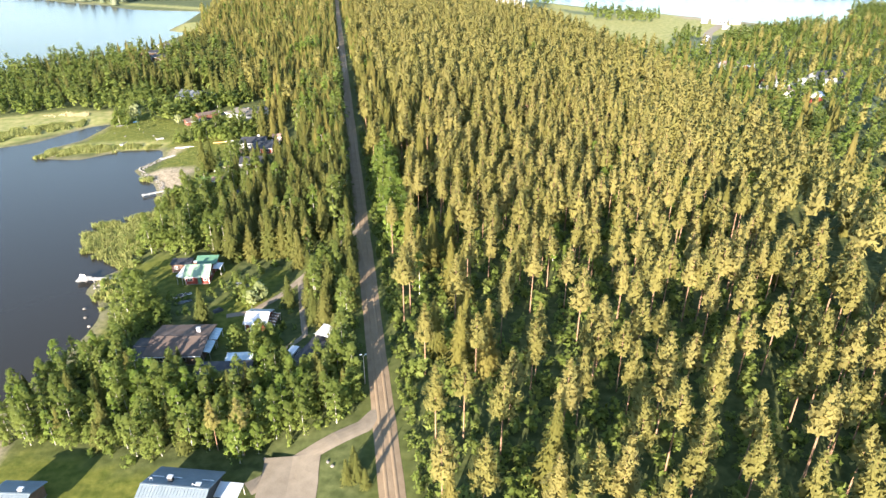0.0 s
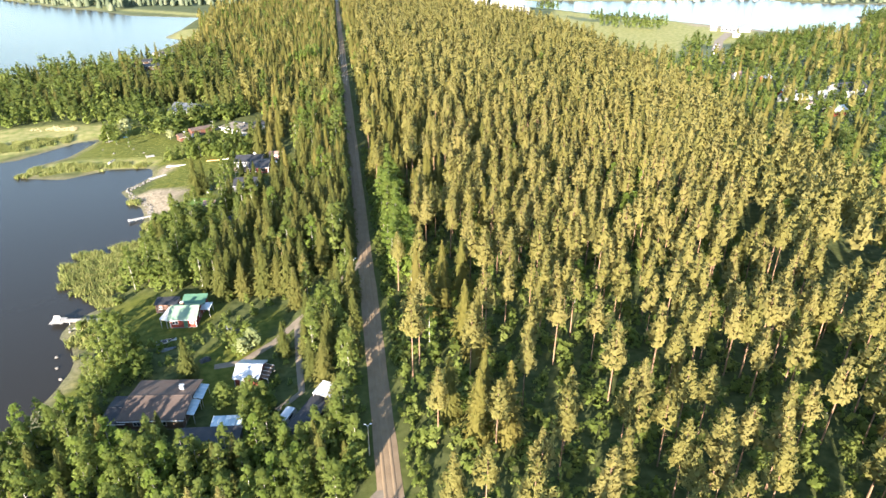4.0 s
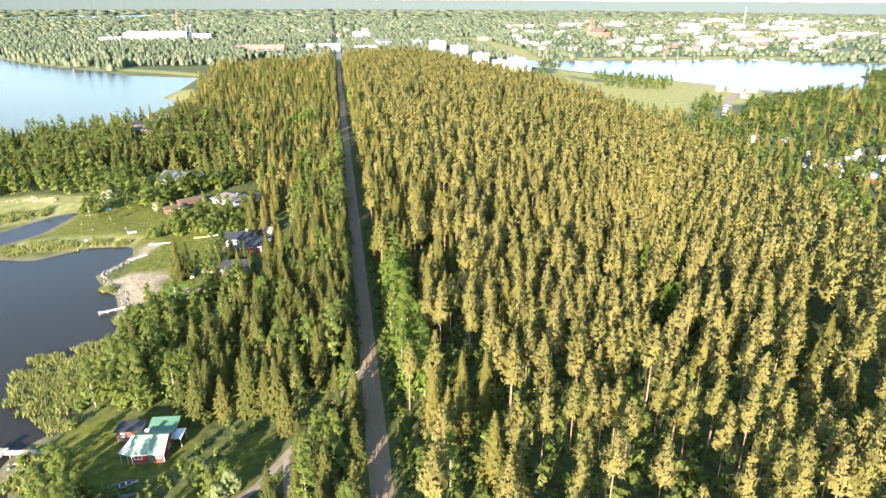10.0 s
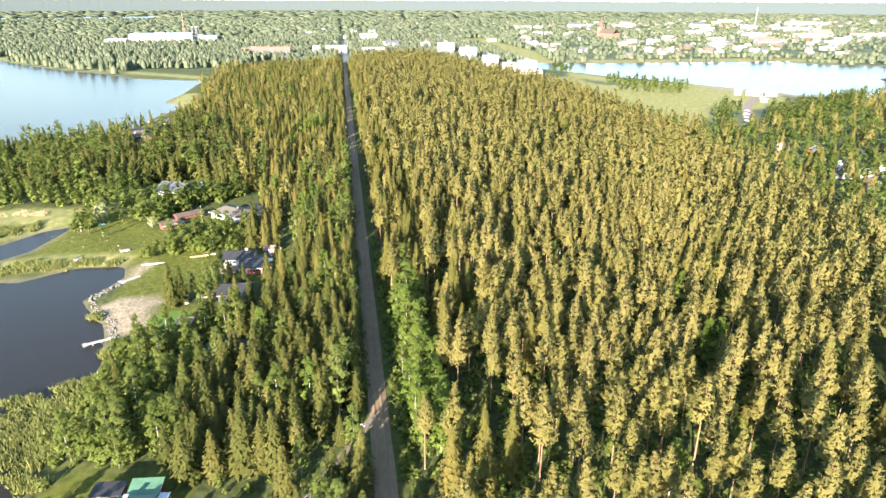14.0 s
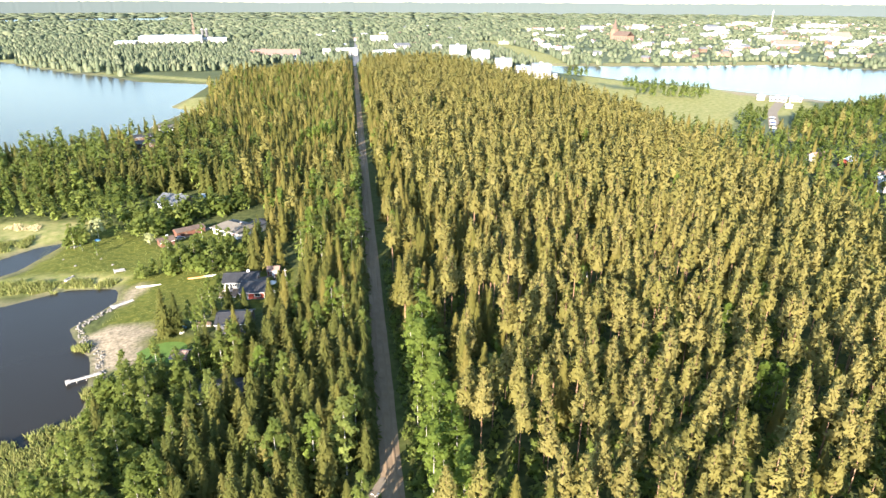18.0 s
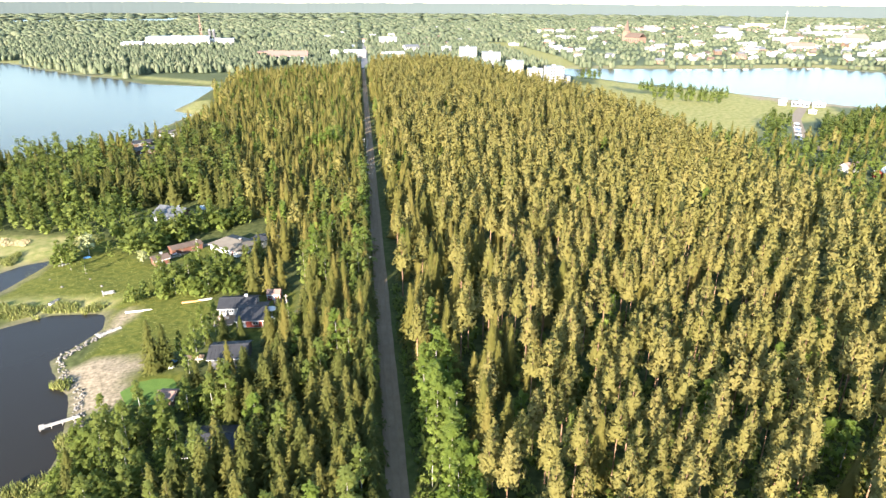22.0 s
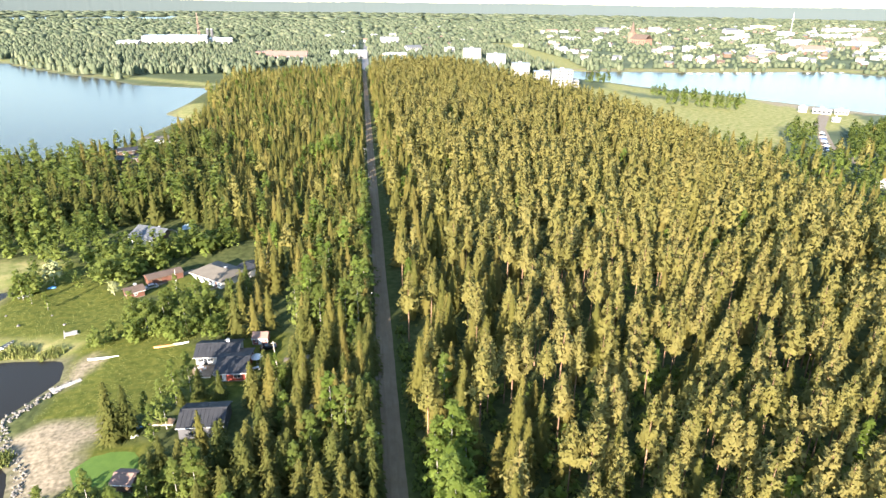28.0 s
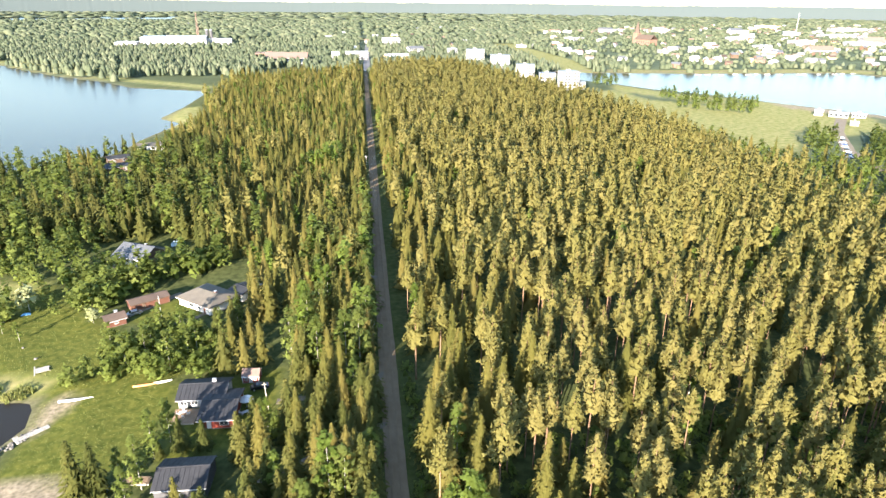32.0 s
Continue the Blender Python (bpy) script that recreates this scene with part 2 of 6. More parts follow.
def ground_material():
    """Forest floor, haze-paled far ground, lawn, dry meadow and sand, each where its own mask lies."""
    m = bpy.data.materials.new("ground_cover")
    m.use_nodes = True
    nt = m.node_tree
    b = nt.nodes["Principled BSDF"]
    b.inputs["Roughness"].default_value = 0.95
    b.inputs["Specular IOR Level"].default_value = 0.1
    geo = nt.nodes.new("ShaderNodeNewGeometry")

    def tex(scale, a, c, detail=8):
        n = nt.nodes.new("ShaderNodeTexNoise")
        n.inputs["Scale"].default_value, n.inputs["Detail"].default_value = scale, detail
        nt.links.new(geo.outputs["Position"], n.inputs["Vector"])
        r = nt.nodes.new("ShaderNodeValToRGB")
        r.color_ramp.elements[0].position, r.color_ramp.elements[0].color = 0.35, (*a, 1)
        r.color_ramp.elements[1].position, r.color_ramp.elements[1].color = 0.65, (*c, 1)
        nt.links.new(n.outputs[0], r.inputs[0])
        return r.outputs[0], n

    base, n0 = tex(0.5, (0.035, 0.045, 0.014), (0.075, 0.085, 0.03))
    # greyer, bluer far tone: distance haze mixed into the ground colour
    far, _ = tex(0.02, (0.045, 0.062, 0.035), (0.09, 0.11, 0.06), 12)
    lawn, _ = tex(0.55, (0.050, 0.063, 0.010), (0.100, 0.104, 0.020), 12)
    dry, _ = tex(0.25, (0.125, 0.145, 0.042), (0.24, 0.215, 0.09))
    sand, _ = tex(1.1, (0.135, 0.112, 0.076), (0.275, 0.228, 0.160), 14)
    out = base
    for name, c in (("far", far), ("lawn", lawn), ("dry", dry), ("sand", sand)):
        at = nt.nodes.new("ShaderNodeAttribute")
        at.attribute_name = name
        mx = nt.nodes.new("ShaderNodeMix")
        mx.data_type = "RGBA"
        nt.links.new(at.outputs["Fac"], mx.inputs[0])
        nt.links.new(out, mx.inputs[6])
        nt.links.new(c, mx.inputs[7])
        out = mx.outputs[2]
    nt.links.new(out, b.inputs["Base Color"])
    bp = nt.nodes.new("ShaderNodeBump")
    bp.inputs["Strength"].default_value, bp.inputs["Distance"].default_value = 0.5, 0.3
    nt.links.new(n0.outputs[0], bp.inputs["Height"])
    nt.links.new(bp.outputs[0], b.inputs["Normal"])
    return m


GROUND = ground_material()

# ---- plan ----
LAKE_Z, BAY_Z = -1.2, -1.2
SHORE = [(-1039, -395), (-115.7, -443.7), (-94, -2.1), (-84.5, 61.9), (-76.8, 85.8), (-72, 93.3), (-71.1, 101.5), (-68.2, 111.2), (-67.2, 120.6), (-70.1, 128.5), (-74.9, 133.9),
         (-73.9, 139.9), (-69.1, 145.1), (-70, 153.2), (-72.9, 162.3), (-72.9, 174.1), (-70, 183.9), (-68, 191.2), (-69, 195.8), (-71.9, 207.3), (-74.7, 216.4),
         (-79.6, 222.9), (-86.3, 233.9), (-82.4, 241.5), (-78.6, 250.4), (-80.5, 259.6), (-83.4, 262.8), (-98.7, 264.1), (-114.9, 253.5), (-131.9, 258.2), (-129.1, 271.5),
         (-120.6, 281), (-115, 304.4), (-113.1, 311.9), (-126.4, 306.2), (-143.2, 282.4), (-159, 275.3), (-209.3, 272.4), (-245.5, 312.8), (-1079, 185)]
UPPER = [(-1081, 210), (-281.2, 358.3), (-237.6, 418.6), (-206.4, 478), (-183.4, 498.4), (-160.1, 515.5), (-147.9, 532.8), (-146.1, 569.8), (-138.6, 608.4), (-134.8, 634.1), (-156, 656),
         (-150, 707), (-149, 818), (-235, 851), (-283, 906), (-359, 970), (-418, 1032), (-506, 1133), (-705, 1221), (-1144, 1106)]
BAY = [(271, 992), (311, 974), (454, 952), (539, 954), (667, 952), (716, 886), (783, 859), (864, 866), (1066, 886), (1061, 827), (778, 776), (647, 726),
       (593, 642), (520, 591), (462, 605), (436, 649), (405, 696), (369, 757), (325, 808), (305, 852), (280, 886), (264, 957)]


def smooth(a, b, x):
    t = np.clip((np.asarray(x, float) - a) / (b - a), 0, 1)
    return t * t * (3 - 2 * t)


def signed(poly, x, y):
    """Distance from a polygon's edge: positive inside."""
    x, y = np.asarray(x, float), np.asarray(y, float)
    d = np.full(x.shape, 1e9)
    inside = np.zeros(x.shape, bool)
    for (ax, ay), (bx, by) in zip(poly, poly[1:] + poly[:1]):
        ex, ey = bx - ax, by - ay
        t = np.clip(((x - ax) * ex + (y - ay) * ey) / (ex * ex + ey * ey), 0, 1)
        d = np.minimum(d, np.hypot(x - ax - t * ex, y - ay - t * ey))
        if ey:
            inside ^= ((ay > y) != (by > y)) & (x < ex * (y - ay) / ey + ax)
    return np.where(inside, d, -d)


def along(line, x, y):
    """Distance from a polyline."""
    x, y = np.asarray(x, float), np.asarray(y, float)
    d = np.full(x.shape, 1e9)
    for (ax, ay), (bx, by) in zip(line, line[1:]):
        ex, ey = bx - ax, by - ay
        t = np.clip(((x - ax) * ex + (y - ay) * ey) / (ex * ex + ey * ey), 0, 1)
        d = np.minimum(d, np.hypot(x - ax - t * ex, y - ay - t * ey))
    return d


def height(x, y):
    x, y = np.asarray(x, float), np.asarray(y, float)
    base = 2.0 * smooth(-26, -7, x) * (1 - smooth(150, 260, x))
    base = base + 0.25 * np.sin(x * 0.21 + 1) * np.sin(y * 0.17) * smooth(6, 12, np.abs(x))
    left = np.maximum(signed(SHORE, x, y), signed(UPPER, x, y))
    land = np.minimum(base, LAKE_Z + 0.1 + 0.11 * np.maximum(-left, 0))
    z = np.where(left > 0, LAKE_Z + 0.1 - np.minimum(2.5, 0.06 * left), np.where(x < 100, land, base))
    bay = signed(BAY, x, y)
    return np.where(bay > -60, np.where(bay > 0, BAY_Z - np.minimum(2.0, 0.15 * bay), np.minimum(z, BAY_Z + 0.15 + 0.05 * -bay)), z)


def road_x(y):
    return 0.0166 * (y - 185)


ROAD = [(road_x(-160), -160), (road_x(960), 960)]
YARD = [(-20.5, 43), (-20, 52), (-19, 61)]
LANES = [  # centre line, half width
    ([(-2.4, 69.1), (-5.9, 65.3), (-10.8, 63.1), (-18.7, 59.5), (-26.6, 55.3)], 1.7),
    ([(-1.8, 154.9), (-6.3, 147.2), (-13.4, 135.7), (-19.3, 128), (-24.3, 120.3), (-31.2, 113.7), (-37.1, 113.1)], 0.95),
    ([(-19.3, 128), (-18.4, 111.4), (-17.5, 99.7), (-22.5, 95.7)], 0.75),
    ([(0.4, 258.9), (-4.6, 253.4), (-14.7, 252), (-25.6, 252.9)], 1.1),
    ([(-0.2, 238.2), (-5.8, 236.3), (-19.8, 228.4), (-29.7, 223.5)], 1.0),
    ([(2.9, 319.1), (-4.2, 315.6), (-13.3, 316.6)], 1.3),
    ([(4.5, 403.3), (-6.8, 396.4)], 1.3),
    ([(-62.9, 293.3), (-54.1, 298.2), (-49.2, 303.8)], 0.7),
    ([(-77.5, 299.5), (-68.8, 309.2), (-61.9, 316.9)], 1.3),
]
LAWNS = [[(-73, 72.2), (-59.6, 69.9), (-46.1, 61.8), (-30.5, 58.4), (-30.6, 37.4), (-74, 45.5)], [(-61.4, 104.8), (-59.5, 123.8), (-67.2, 120.6), (-68.2, 112.3), (-69.1, 104.1)],
         [(-36.2, 100.2), (-42.1, 99.7), (-42, 118.5), (-25.2, 138), (-22.3, 132.4), (-28.3, 115.2), (-30.3, 93.7)], [(-69.1, 141.6), (-61.3, 149.5), (-43.8, 146.7), (-38, 140.2), (-42, 125.6), (-57.5, 124)],
         [(-61.2, 208.7), (-65, 222.4), (-50.4, 222), (-48.5, 210.3)], [(-78.6, 232.5), (-80.5, 260.8), (-59.1, 266.2), (-49.3, 262.8), (-49.4, 236.4), (-59.2, 228)],
         [(-131, 263), (-83.4, 262.8), (-49.3, 265.2), (-55.1, 277.6), (-68.8, 288.8), (-83.3, 301), (-107.4, 329.5), (-126.4, 320.4), (-121.6, 299.8), (-118.8, 279)],
         [(-74.6, 299.9), (-59, 316.8), (-49.2, 302.6), (-61, 292.4)], [(-47.4, 231.9), (-47.3, 263.1), (-25.6, 266.2), (-25.7, 239.6)]]
MEADOWS = [[(-156, 656), (-138.6, 608.4), (-121.3, 625), (-137, 708), (-150, 707)], [(230.9, 543.1), (257.8, 466.5), (296, 508), (357, 621), (332, 673), (279, 721), (277, 794), (228, 766), (218, 668)], [(-131, 259.5), (-83.4, 262.8), (-80.5, 270.3), (-107.3, 273.6), (-128.2, 272.8)], [(-159, 275.3), (-116.9, 312.5), (-107.4, 329.5), (-145.3, 335.1), (-200.6, 320.1)],
           [(294, 849), (334, 748), (409, 691), (435, 622), (404, 553), (327, 526), (316, 584), (332, 673), (277, 786)],
           [(291, 1566), (349, 1577), (353, 1155), (318, 944), (278, 988)], [(311, 980), (454, 961), (668, 962), (733, 902), (788, 944), (686, 999), (466, 995), (320, 1009)],
           [(-517, 1141), (-418, 1042), (-283, 915), (-157, 828), (-147, 847), (-275, 934), (-406, 1065), (-509, 1175)]]
SANDS = [[(-80.7, 65.7), (-77.8, 79.9), (-75.9, 77.8), (-71.1, 71.2), (-73, 64.1)], [(-71.9, 207.3), (-75.7, 216.3), (-83.4, 228.3), (-74.7, 231.9), (-61.1, 230.1), (-60.2, 225.5), (-65, 223.6), (-63.1, 209.6)],
         [(-88.1, 341), (-84.3, 348.9), (-78.5, 336.6), (-84.3, 332)], [(393, 693), (430, 652), (463, 610), (451, 594), (407, 628), (386, 673)], [(-79.5, 249), (-76.6, 263.7), (-72.7, 259.5), (-75.7, 247.2)]]


# ---- building helpers ----
def part(name, bm, material, parent, label=""):
    me = bpy.data.meshes.new(name)
    bm.to_mesh(me)
    bm.free()
    me.materials.append(material)
    ob = new(name, me)
    ob.parent = parent
    if label:
        ob["label"] = label
    return ob


def thing(name, m, label, category, group="", kind=""):
    ob = new(name)
    ob.empty_display_size = 0.3
    ob.matrix_world = m
    return tagged(ob, label, category, group, kind)


def box(bm, x0, y0, z0, x1, y1, z1, bevel=0.0):
    r = bmesh.ops.create_cube(bm, size=1, matrix=Matrix.Translation(((x0 + x1) / 2, (y0 + y1) / 2, (z0 + z1) / 2)) @ Matrix.Diagonal((x1 - x0, y1 - y0, z1 - z0, 1)))
    if bevel:
        es = list({e for v in r["verts"] for e in v.link_edges})
        bmesh.ops.bevel(bm, geom=es, offset=bevel, segments=1, affect="EDGES")
    return bm


def boxed(*a, bevel=0.0):
    return box(bmesh.new(), *a, bevel=bevel)


def prism(pts, z0, z1, bm=None):
    """A flat polygon raised from z0 to z1."""
    bm = bm or bmesh.new()
    lo, hi = [bm.verts.new((x, y, z0)) for x, y in pts], [bm.verts.new((x, y, z1)) for x, y in pts]
    bm.faces.new(hi)
    bm.faces.new(lo[::-1])
    n = len(pts)
    for i in range(n):
        bm.faces.new((lo[i], lo[(i + 1) % n], hi[(i + 1) % n], hi[i]))
    bmesh.ops.recalc_face_normals(bm, faces=bm.faces)
    return bm


def tube(bm, a, b, r0, r1, n=8):
    a, b = Vector(a), Vector(b)
    q = (b - a).to_track_quat("Z", "Y").to_matrix()
    rings = [[bm.verts.new(p + q @ Vector((r * math.cos(2 * math.pi * i / n), r * math.sin(2 * math.pi * i / n), 0))) for i in range(n)] for p, r in ((a, r0), (b, r1))]
    for i in range(n):
        bm.faces.new((rings[0][i], rings[0][(i + 1) % n], rings[1][(i + 1) % n], rings[1][i]))
    bm.faces.new(rings[1])
    bm.faces.new(rings[0][::-1])
    return bm


def mesh_np(name, verts, faces, material, tone=None, smooth_faces=False, normals=None):
    me = bpy.data.meshes.new(name)
    faces = np.asarray(faces, np.int32)
    k = faces.shape[1]
    me.vertices.add(len(verts))
    me.vertices.foreach_set("co", np.asarray(verts, np.float32).ravel())
    me.loops.add(faces.size)
    me.loops.foreach_set("vertex_index", faces.ravel())
    me.polygons.add(len(faces))
    me.polygons.foreach_set("loop_start", np.arange(0, faces.size, k, dtype=np.int32))
    me.polygons.foreach_set("loop_total", np.full(len(faces), k, np.int32))
    me.polygons.foreach_set("use_smooth", np.full(len(faces), smooth_faces))
    if tone is not None:
        me.attributes.new("tone", "FLOAT", "POINT").data.foreach_set("value", np.asarray(tone, np.float32))
    me.materials.append(material)
    me.update(calc_edges=True)
    if normals is not None:
        me.polygons.foreach_set("use_smooth", np.full(len(faces), True))
        me.normals_split_custom_set_from_vertices(np.asarray(normals, np.float32))
    return me


# ---- ground and water ----
def graded(parts):
    return np.unique(np.concatenate([np.arange(a, b, s) for a, b, s in parts]))


gx = graded([(-4900, -900, 200), (-900, -300, 30), (-300, -145, 8), (-145, 20, 3.1), (20, 250, 6), (250, 800, 9), (800, 1500, 50), (1500, 4901, 200)])
gy = graded([(-900, -100, 100), (-100, 30, 8), (30, 370, 3.4), (370, 1020, 9), (1020, 1700, 20), (1700, 2900, 60), (2900, 4901, 200)])
GX, GY = np.meshgrid(gx, gy)
GZ = height(GX, GY)
nx, ny = len(gx), len(gy)
idx = np.arange(nx * ny).reshape(ny, nx)
quads = np.stack([idx[:-1, :-1], idx[:-1, 1:], idx[1:, 1:], idx[1:, :-1]], -1).reshape(-1, 4)
ground_mesh = mesh_np("ground", np.stack([GX, GY, GZ], -1).reshape(-1, 3), quads, GROUND, smooth_faces=True)


def mask(polys, soft):
    out = np.zeros(GX.shape)
    for p in polys:
        out = np.maximum(out, smooth(-soft, soft, signed(p, GX, GY)))
    return out


verge = smooth(6.5, 3.0, np.abs(GX - road_x(GY))) * (GY < 960) * 0.3
shore_band = np.maximum(signed(SHORE, GX, GY), signed(UPPER, GX, GY))
beach = np.where((shore_band > -1.1), 0.35, 0) + np.where(np.abs(signed(BAY, GX, GY) + 3) < 5, 0.5, 0)
# the far mask carries the haze-greyed tone outwards from the near ground
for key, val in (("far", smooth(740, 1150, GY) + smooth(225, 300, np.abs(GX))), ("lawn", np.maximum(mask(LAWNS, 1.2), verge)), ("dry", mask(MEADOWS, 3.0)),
                 ("sand", np.maximum(mask(SANDS, 1.0), np.clip(beach, 0, 1)))):
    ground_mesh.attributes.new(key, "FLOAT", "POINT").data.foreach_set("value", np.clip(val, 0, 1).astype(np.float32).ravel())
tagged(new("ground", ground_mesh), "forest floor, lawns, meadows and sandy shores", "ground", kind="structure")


def sheet(name, pts, z, label):
    bm = bmesh.new()
    bm.faces.new([bm.verts.new((x, y, z)) for x, y in pts])
    bmesh.ops.recalc_face_normals(bm, faces=bm.faces)
    if list(bm.faces)[0].normal.z < 0:
        bmesh.ops.reverse_faces(bm, faces=bm.faces)
    ob = part(name, bm, WATER, None)
    return tagged(ob, label, "water", kind="structure")


sheet("water_lake", [(-4500, -850), (-55, -850), (-55, 880), (-140, 950), (-560, 1620), (-4500, 1620)], LAKE_Z, "dark brown calm lake water by the shore")
sheet("water_bay", [(240, 560), (1090, 560), (1090, 1010), (240, 1010)], BAY_Z, "pale calm bay water before the town")
sheet("water_far", [(-1580, 2640), (-846, 3093), (-741, 2912), (-692, 2964), (-867, 3940), (-1042, 3603), (-1624, 3138)], 1.2, "narrow far lake between woods")


def ribbon(name, line, half, lift, material, label, parent=None, step=3.0):
    """A strip of gravel laid on the ground along a line, with a low crown."""
    pts = []
    for (ax, ay), (bx, by) in zip(line, line[1:]):
        n = max(1, int(math.hypot(bx - ax, by - ay) / step))
        pts += [(ax + (bx - ax) * i / n, ay + (by - ay) * i / n) for i in range(n)]
    pts.append(line[-1])
    bm = bmesh.new()
    rows = []
    for i, (x, y) in enumerate(pts):
        a, b = pts[max(0, i - 1)], pts[min(len(pts) - 1, i + 1)]
        d = Vector((b[0] - a[0], b[1] - a[1]))
        d.normalize()
        w = half * (1 + 0.02 * math.sin(i * 1.7) + 0.03 * math.sin(i * 0.37))
        row = []
        for k, up in ((-1, -0.06), (-0.5, 0.05), (0, 0.08), (0.5, 0.05), (1, -0.06)):
            px, py = x + d.y * k * w, y - d.x * k * w
            row.append(bm.verts.new((px, py, max(float(height(px, py)), float(height(x, y)) - 0.05) + lift + up)))
        rows.append(row)
    for r0, r1 in zip(rows, rows[1:]):
        for k in range(4):
            bm.faces.new((r0[k], r0[k + 1], r1[k + 1], r1[k]))
    return part(name, bm, material, parent, label)


road = tagged(ribbon("road", ROAD, 2.2, 0.1, GRAVEL, "", step=4), "straight gravel road between tall conifers", "road", kind="structure")
for off in (-0.85, 0.85):
    ribbon("wheel_track", [(ROAD[0][0] + off, ROAD[0][1]), (ROAD[1][0] + off, ROAD[1][1])], 0.42, 0.165, TRACK, "pale worn wheel track", road, 4)
yard = ribbon("gravel_yard", YARD, 5.0, 0.14, LANE, "", step=2)
tagged(yard, "open gravel yard beside the lane", "yard", kind="structure")
for line, half in LANES:
    tagged(ribbon("driveway", line, half, 0.09, LANE, "", step=2), "narrow gravel driveway through the trees", "driveway", kind="structure")

# ---- trees ----
rng = np.random.default_rng(7)


def sprays(centres, dirs, k, length, width, loose=0.7, outs=None, size=None, ruffle=0.25):
    """k small leaf blades round each centre, lying like shingles on the crown's rounded outside."""
    c = np.repeat(centres, k, 0)
    d = np.repeat(dirs, k, 0) + loose * rng.normal(size=(len(c), 3))
    d /= np.linalg.norm(d, axis=1, keepdims=True) + 1e-9
    o = np.repeat(dirs if outs is None else outs, k, 0)
    o = o / (np.linalg.norm(o, axis=1, keepdims=True) + 1e-9)
    face = o + ruffle * rng.normal(size=o.shape)
    d = d - 0.75 * (d * face).sum(1, keepdims=True) * face / ((face * face).sum(1, keepdims=True) + 1e-9)
    d /= np.linalg.norm(d, axis=1, keepdims=True) + 1e-9
    side = np.cross(d, face)
    side /= np.linalg.norm(side, axis=1, keepdims=True) + 1e-9
    s = rng.uniform(0.7, 1.3, (len(c), 1)) * (1 if size is None else np.repeat(size, k)[:, None])
    o = o + 0.1 * rng.normal(size=o.shape) + np.array([0, 0, 0.8])
    o /= np.linalg.norm(o, axis=1, keepdims=True) + 1e-9
    c = c + 0.3 * length * s * rng.normal(size=c.shape) - 0.4 * d * length * s
    a, b, tip = c - side * width * s / 2, c + side * width * s / 2, c + d * length * s
    flip = (np.cross(b - a, tip - a) * o).sum(1) < 0
    a[flip], b[flip] = b[flip].copy(), a[flip].copy()
    v = np.stack([a, b, tip], 1).reshape(-1, 3)
    return v, np.arange(len(v)).reshape(-1, 3), np.repeat(o, 3, 0)


def with_core(leaves, h, low, reach, sides, rings):
    """Adds the dense inside of a conifer crown: a jagged cone that the outer sprays stand on."""
    v, nrm, f = [], [], []
    for j in range(rings):
        t = 0.9 * j / rings
        for i in range(sides):
            a = 2 * math.pi * (i + 0.5 * j) / sides + rng.normal(0, 0.1)
            rr = reach(t) * (1 + (0.2 if (i + j) % 2 else -0.14) + rng.normal(0, 0.06))
            v.append((rr * math.cos(a), rr * math.sin(a), h * (low + (1 - low) * (t + rng.normal(0, 0.015))) - 0.12 * rr))
            nrm.append((math.cos(a), math.sin(a), 2.0))
    v.append((0, 0, h * 0.985))
    nrm.append((0, 0.1, 1))
    for j in range(rings - 1):
        for i in range(sides):
            a, b = j * sides + i, j * sides + (i + 1) % sides
            f += [(a, b, b + sides), (a, b + sides, a + sides)]
    for i in range(sides):
        f.append(((rings - 1) * sides + i, (rings - 1) * sides + (i + 1) % sides, rings * sides))
    lv, lf, ln = leaves
    nrm = np.array(nrm)
    nrm /= np.linalg.norm(nrm, axis=1, keepdims=True)
    return np.concatenate([lv, np.array(v)]), np.concatenate([lf, np.array(f) + len(lv)]), np.concatenate([ln, nrm])


def pine_crown(whorls, arms, k, length, width, h=20.0, r=2.4, low=0.5, lean=0.0):
    """A Scots pine's crown: whorls of rising branches, each with tufts along its outer half, drawn in to a blunt tip."""
    cs, ds, os, sz = [], [], [], []
    one_side = rng.uniform(0, 6.28)
    for j in range(whorls):
        t = (j + rng.uniform(-0.2, 0.2)) / whorls
        t = min(max(t, 0.0), 0.97)
        prof = min(1.0, 0.7 + 2.2 * t) * (1.0 - t) ** 0.9 * 1.08 + 0.03
        m = max(3, int(round(arms * (0.55 + 0.45 * prof))))
        a0 = rng.uniform(0, 6.28)
        for i in range(m):
            a = a0 + 6.283 * i / m + rng.normal(0, 0.22)
            rad = r * prof * rng.uniform(0.68, 1.18) * (1 + 0.18 * math.cos(a - one_side))
            z0 = h * (low + (1 - low) * t)
            ca, sa = math.cos(a), math.sin(a)
            tufts = 3 if prof > 0.6 and k > 3 else 2
            for q in range(tufts):
                f = (0.52 + 0.48 * (q + 1) / tufts) if tufts > 1 else 1.0
                swing = rng.normal(0, 0.16) * (1 + q)
                cs.append((rad * f * (ca - swing * sa * 0.5) + lean * t, rad * f * (sa + swing * ca * 0.5), z0 + 0.2 * rad * f * f + rng.normal(0, 0.12)))
                ds.append((ca, sa, 0.95 + 0.8 * t))
                os.append((ca, sa, 0.7 + 0.7 * t))
                sz.append((0.55 + 0.55 * prof) * (0.85 + 0.3 * f))
    cs += [(lean, 0, h * 0.985), (lean * 0.9, 0.1, h * 0.955)]
    ds += [(0.1, 0.0, 1.0)] * 2
    os += [(0.3, -0.3, 0.8)] * 2
    sz += [0.75, 0.8]
    return sprays(np.array(cs), np.array(ds), k, length, width, 0.5, np.array(os), np.array(sz), 0.16)


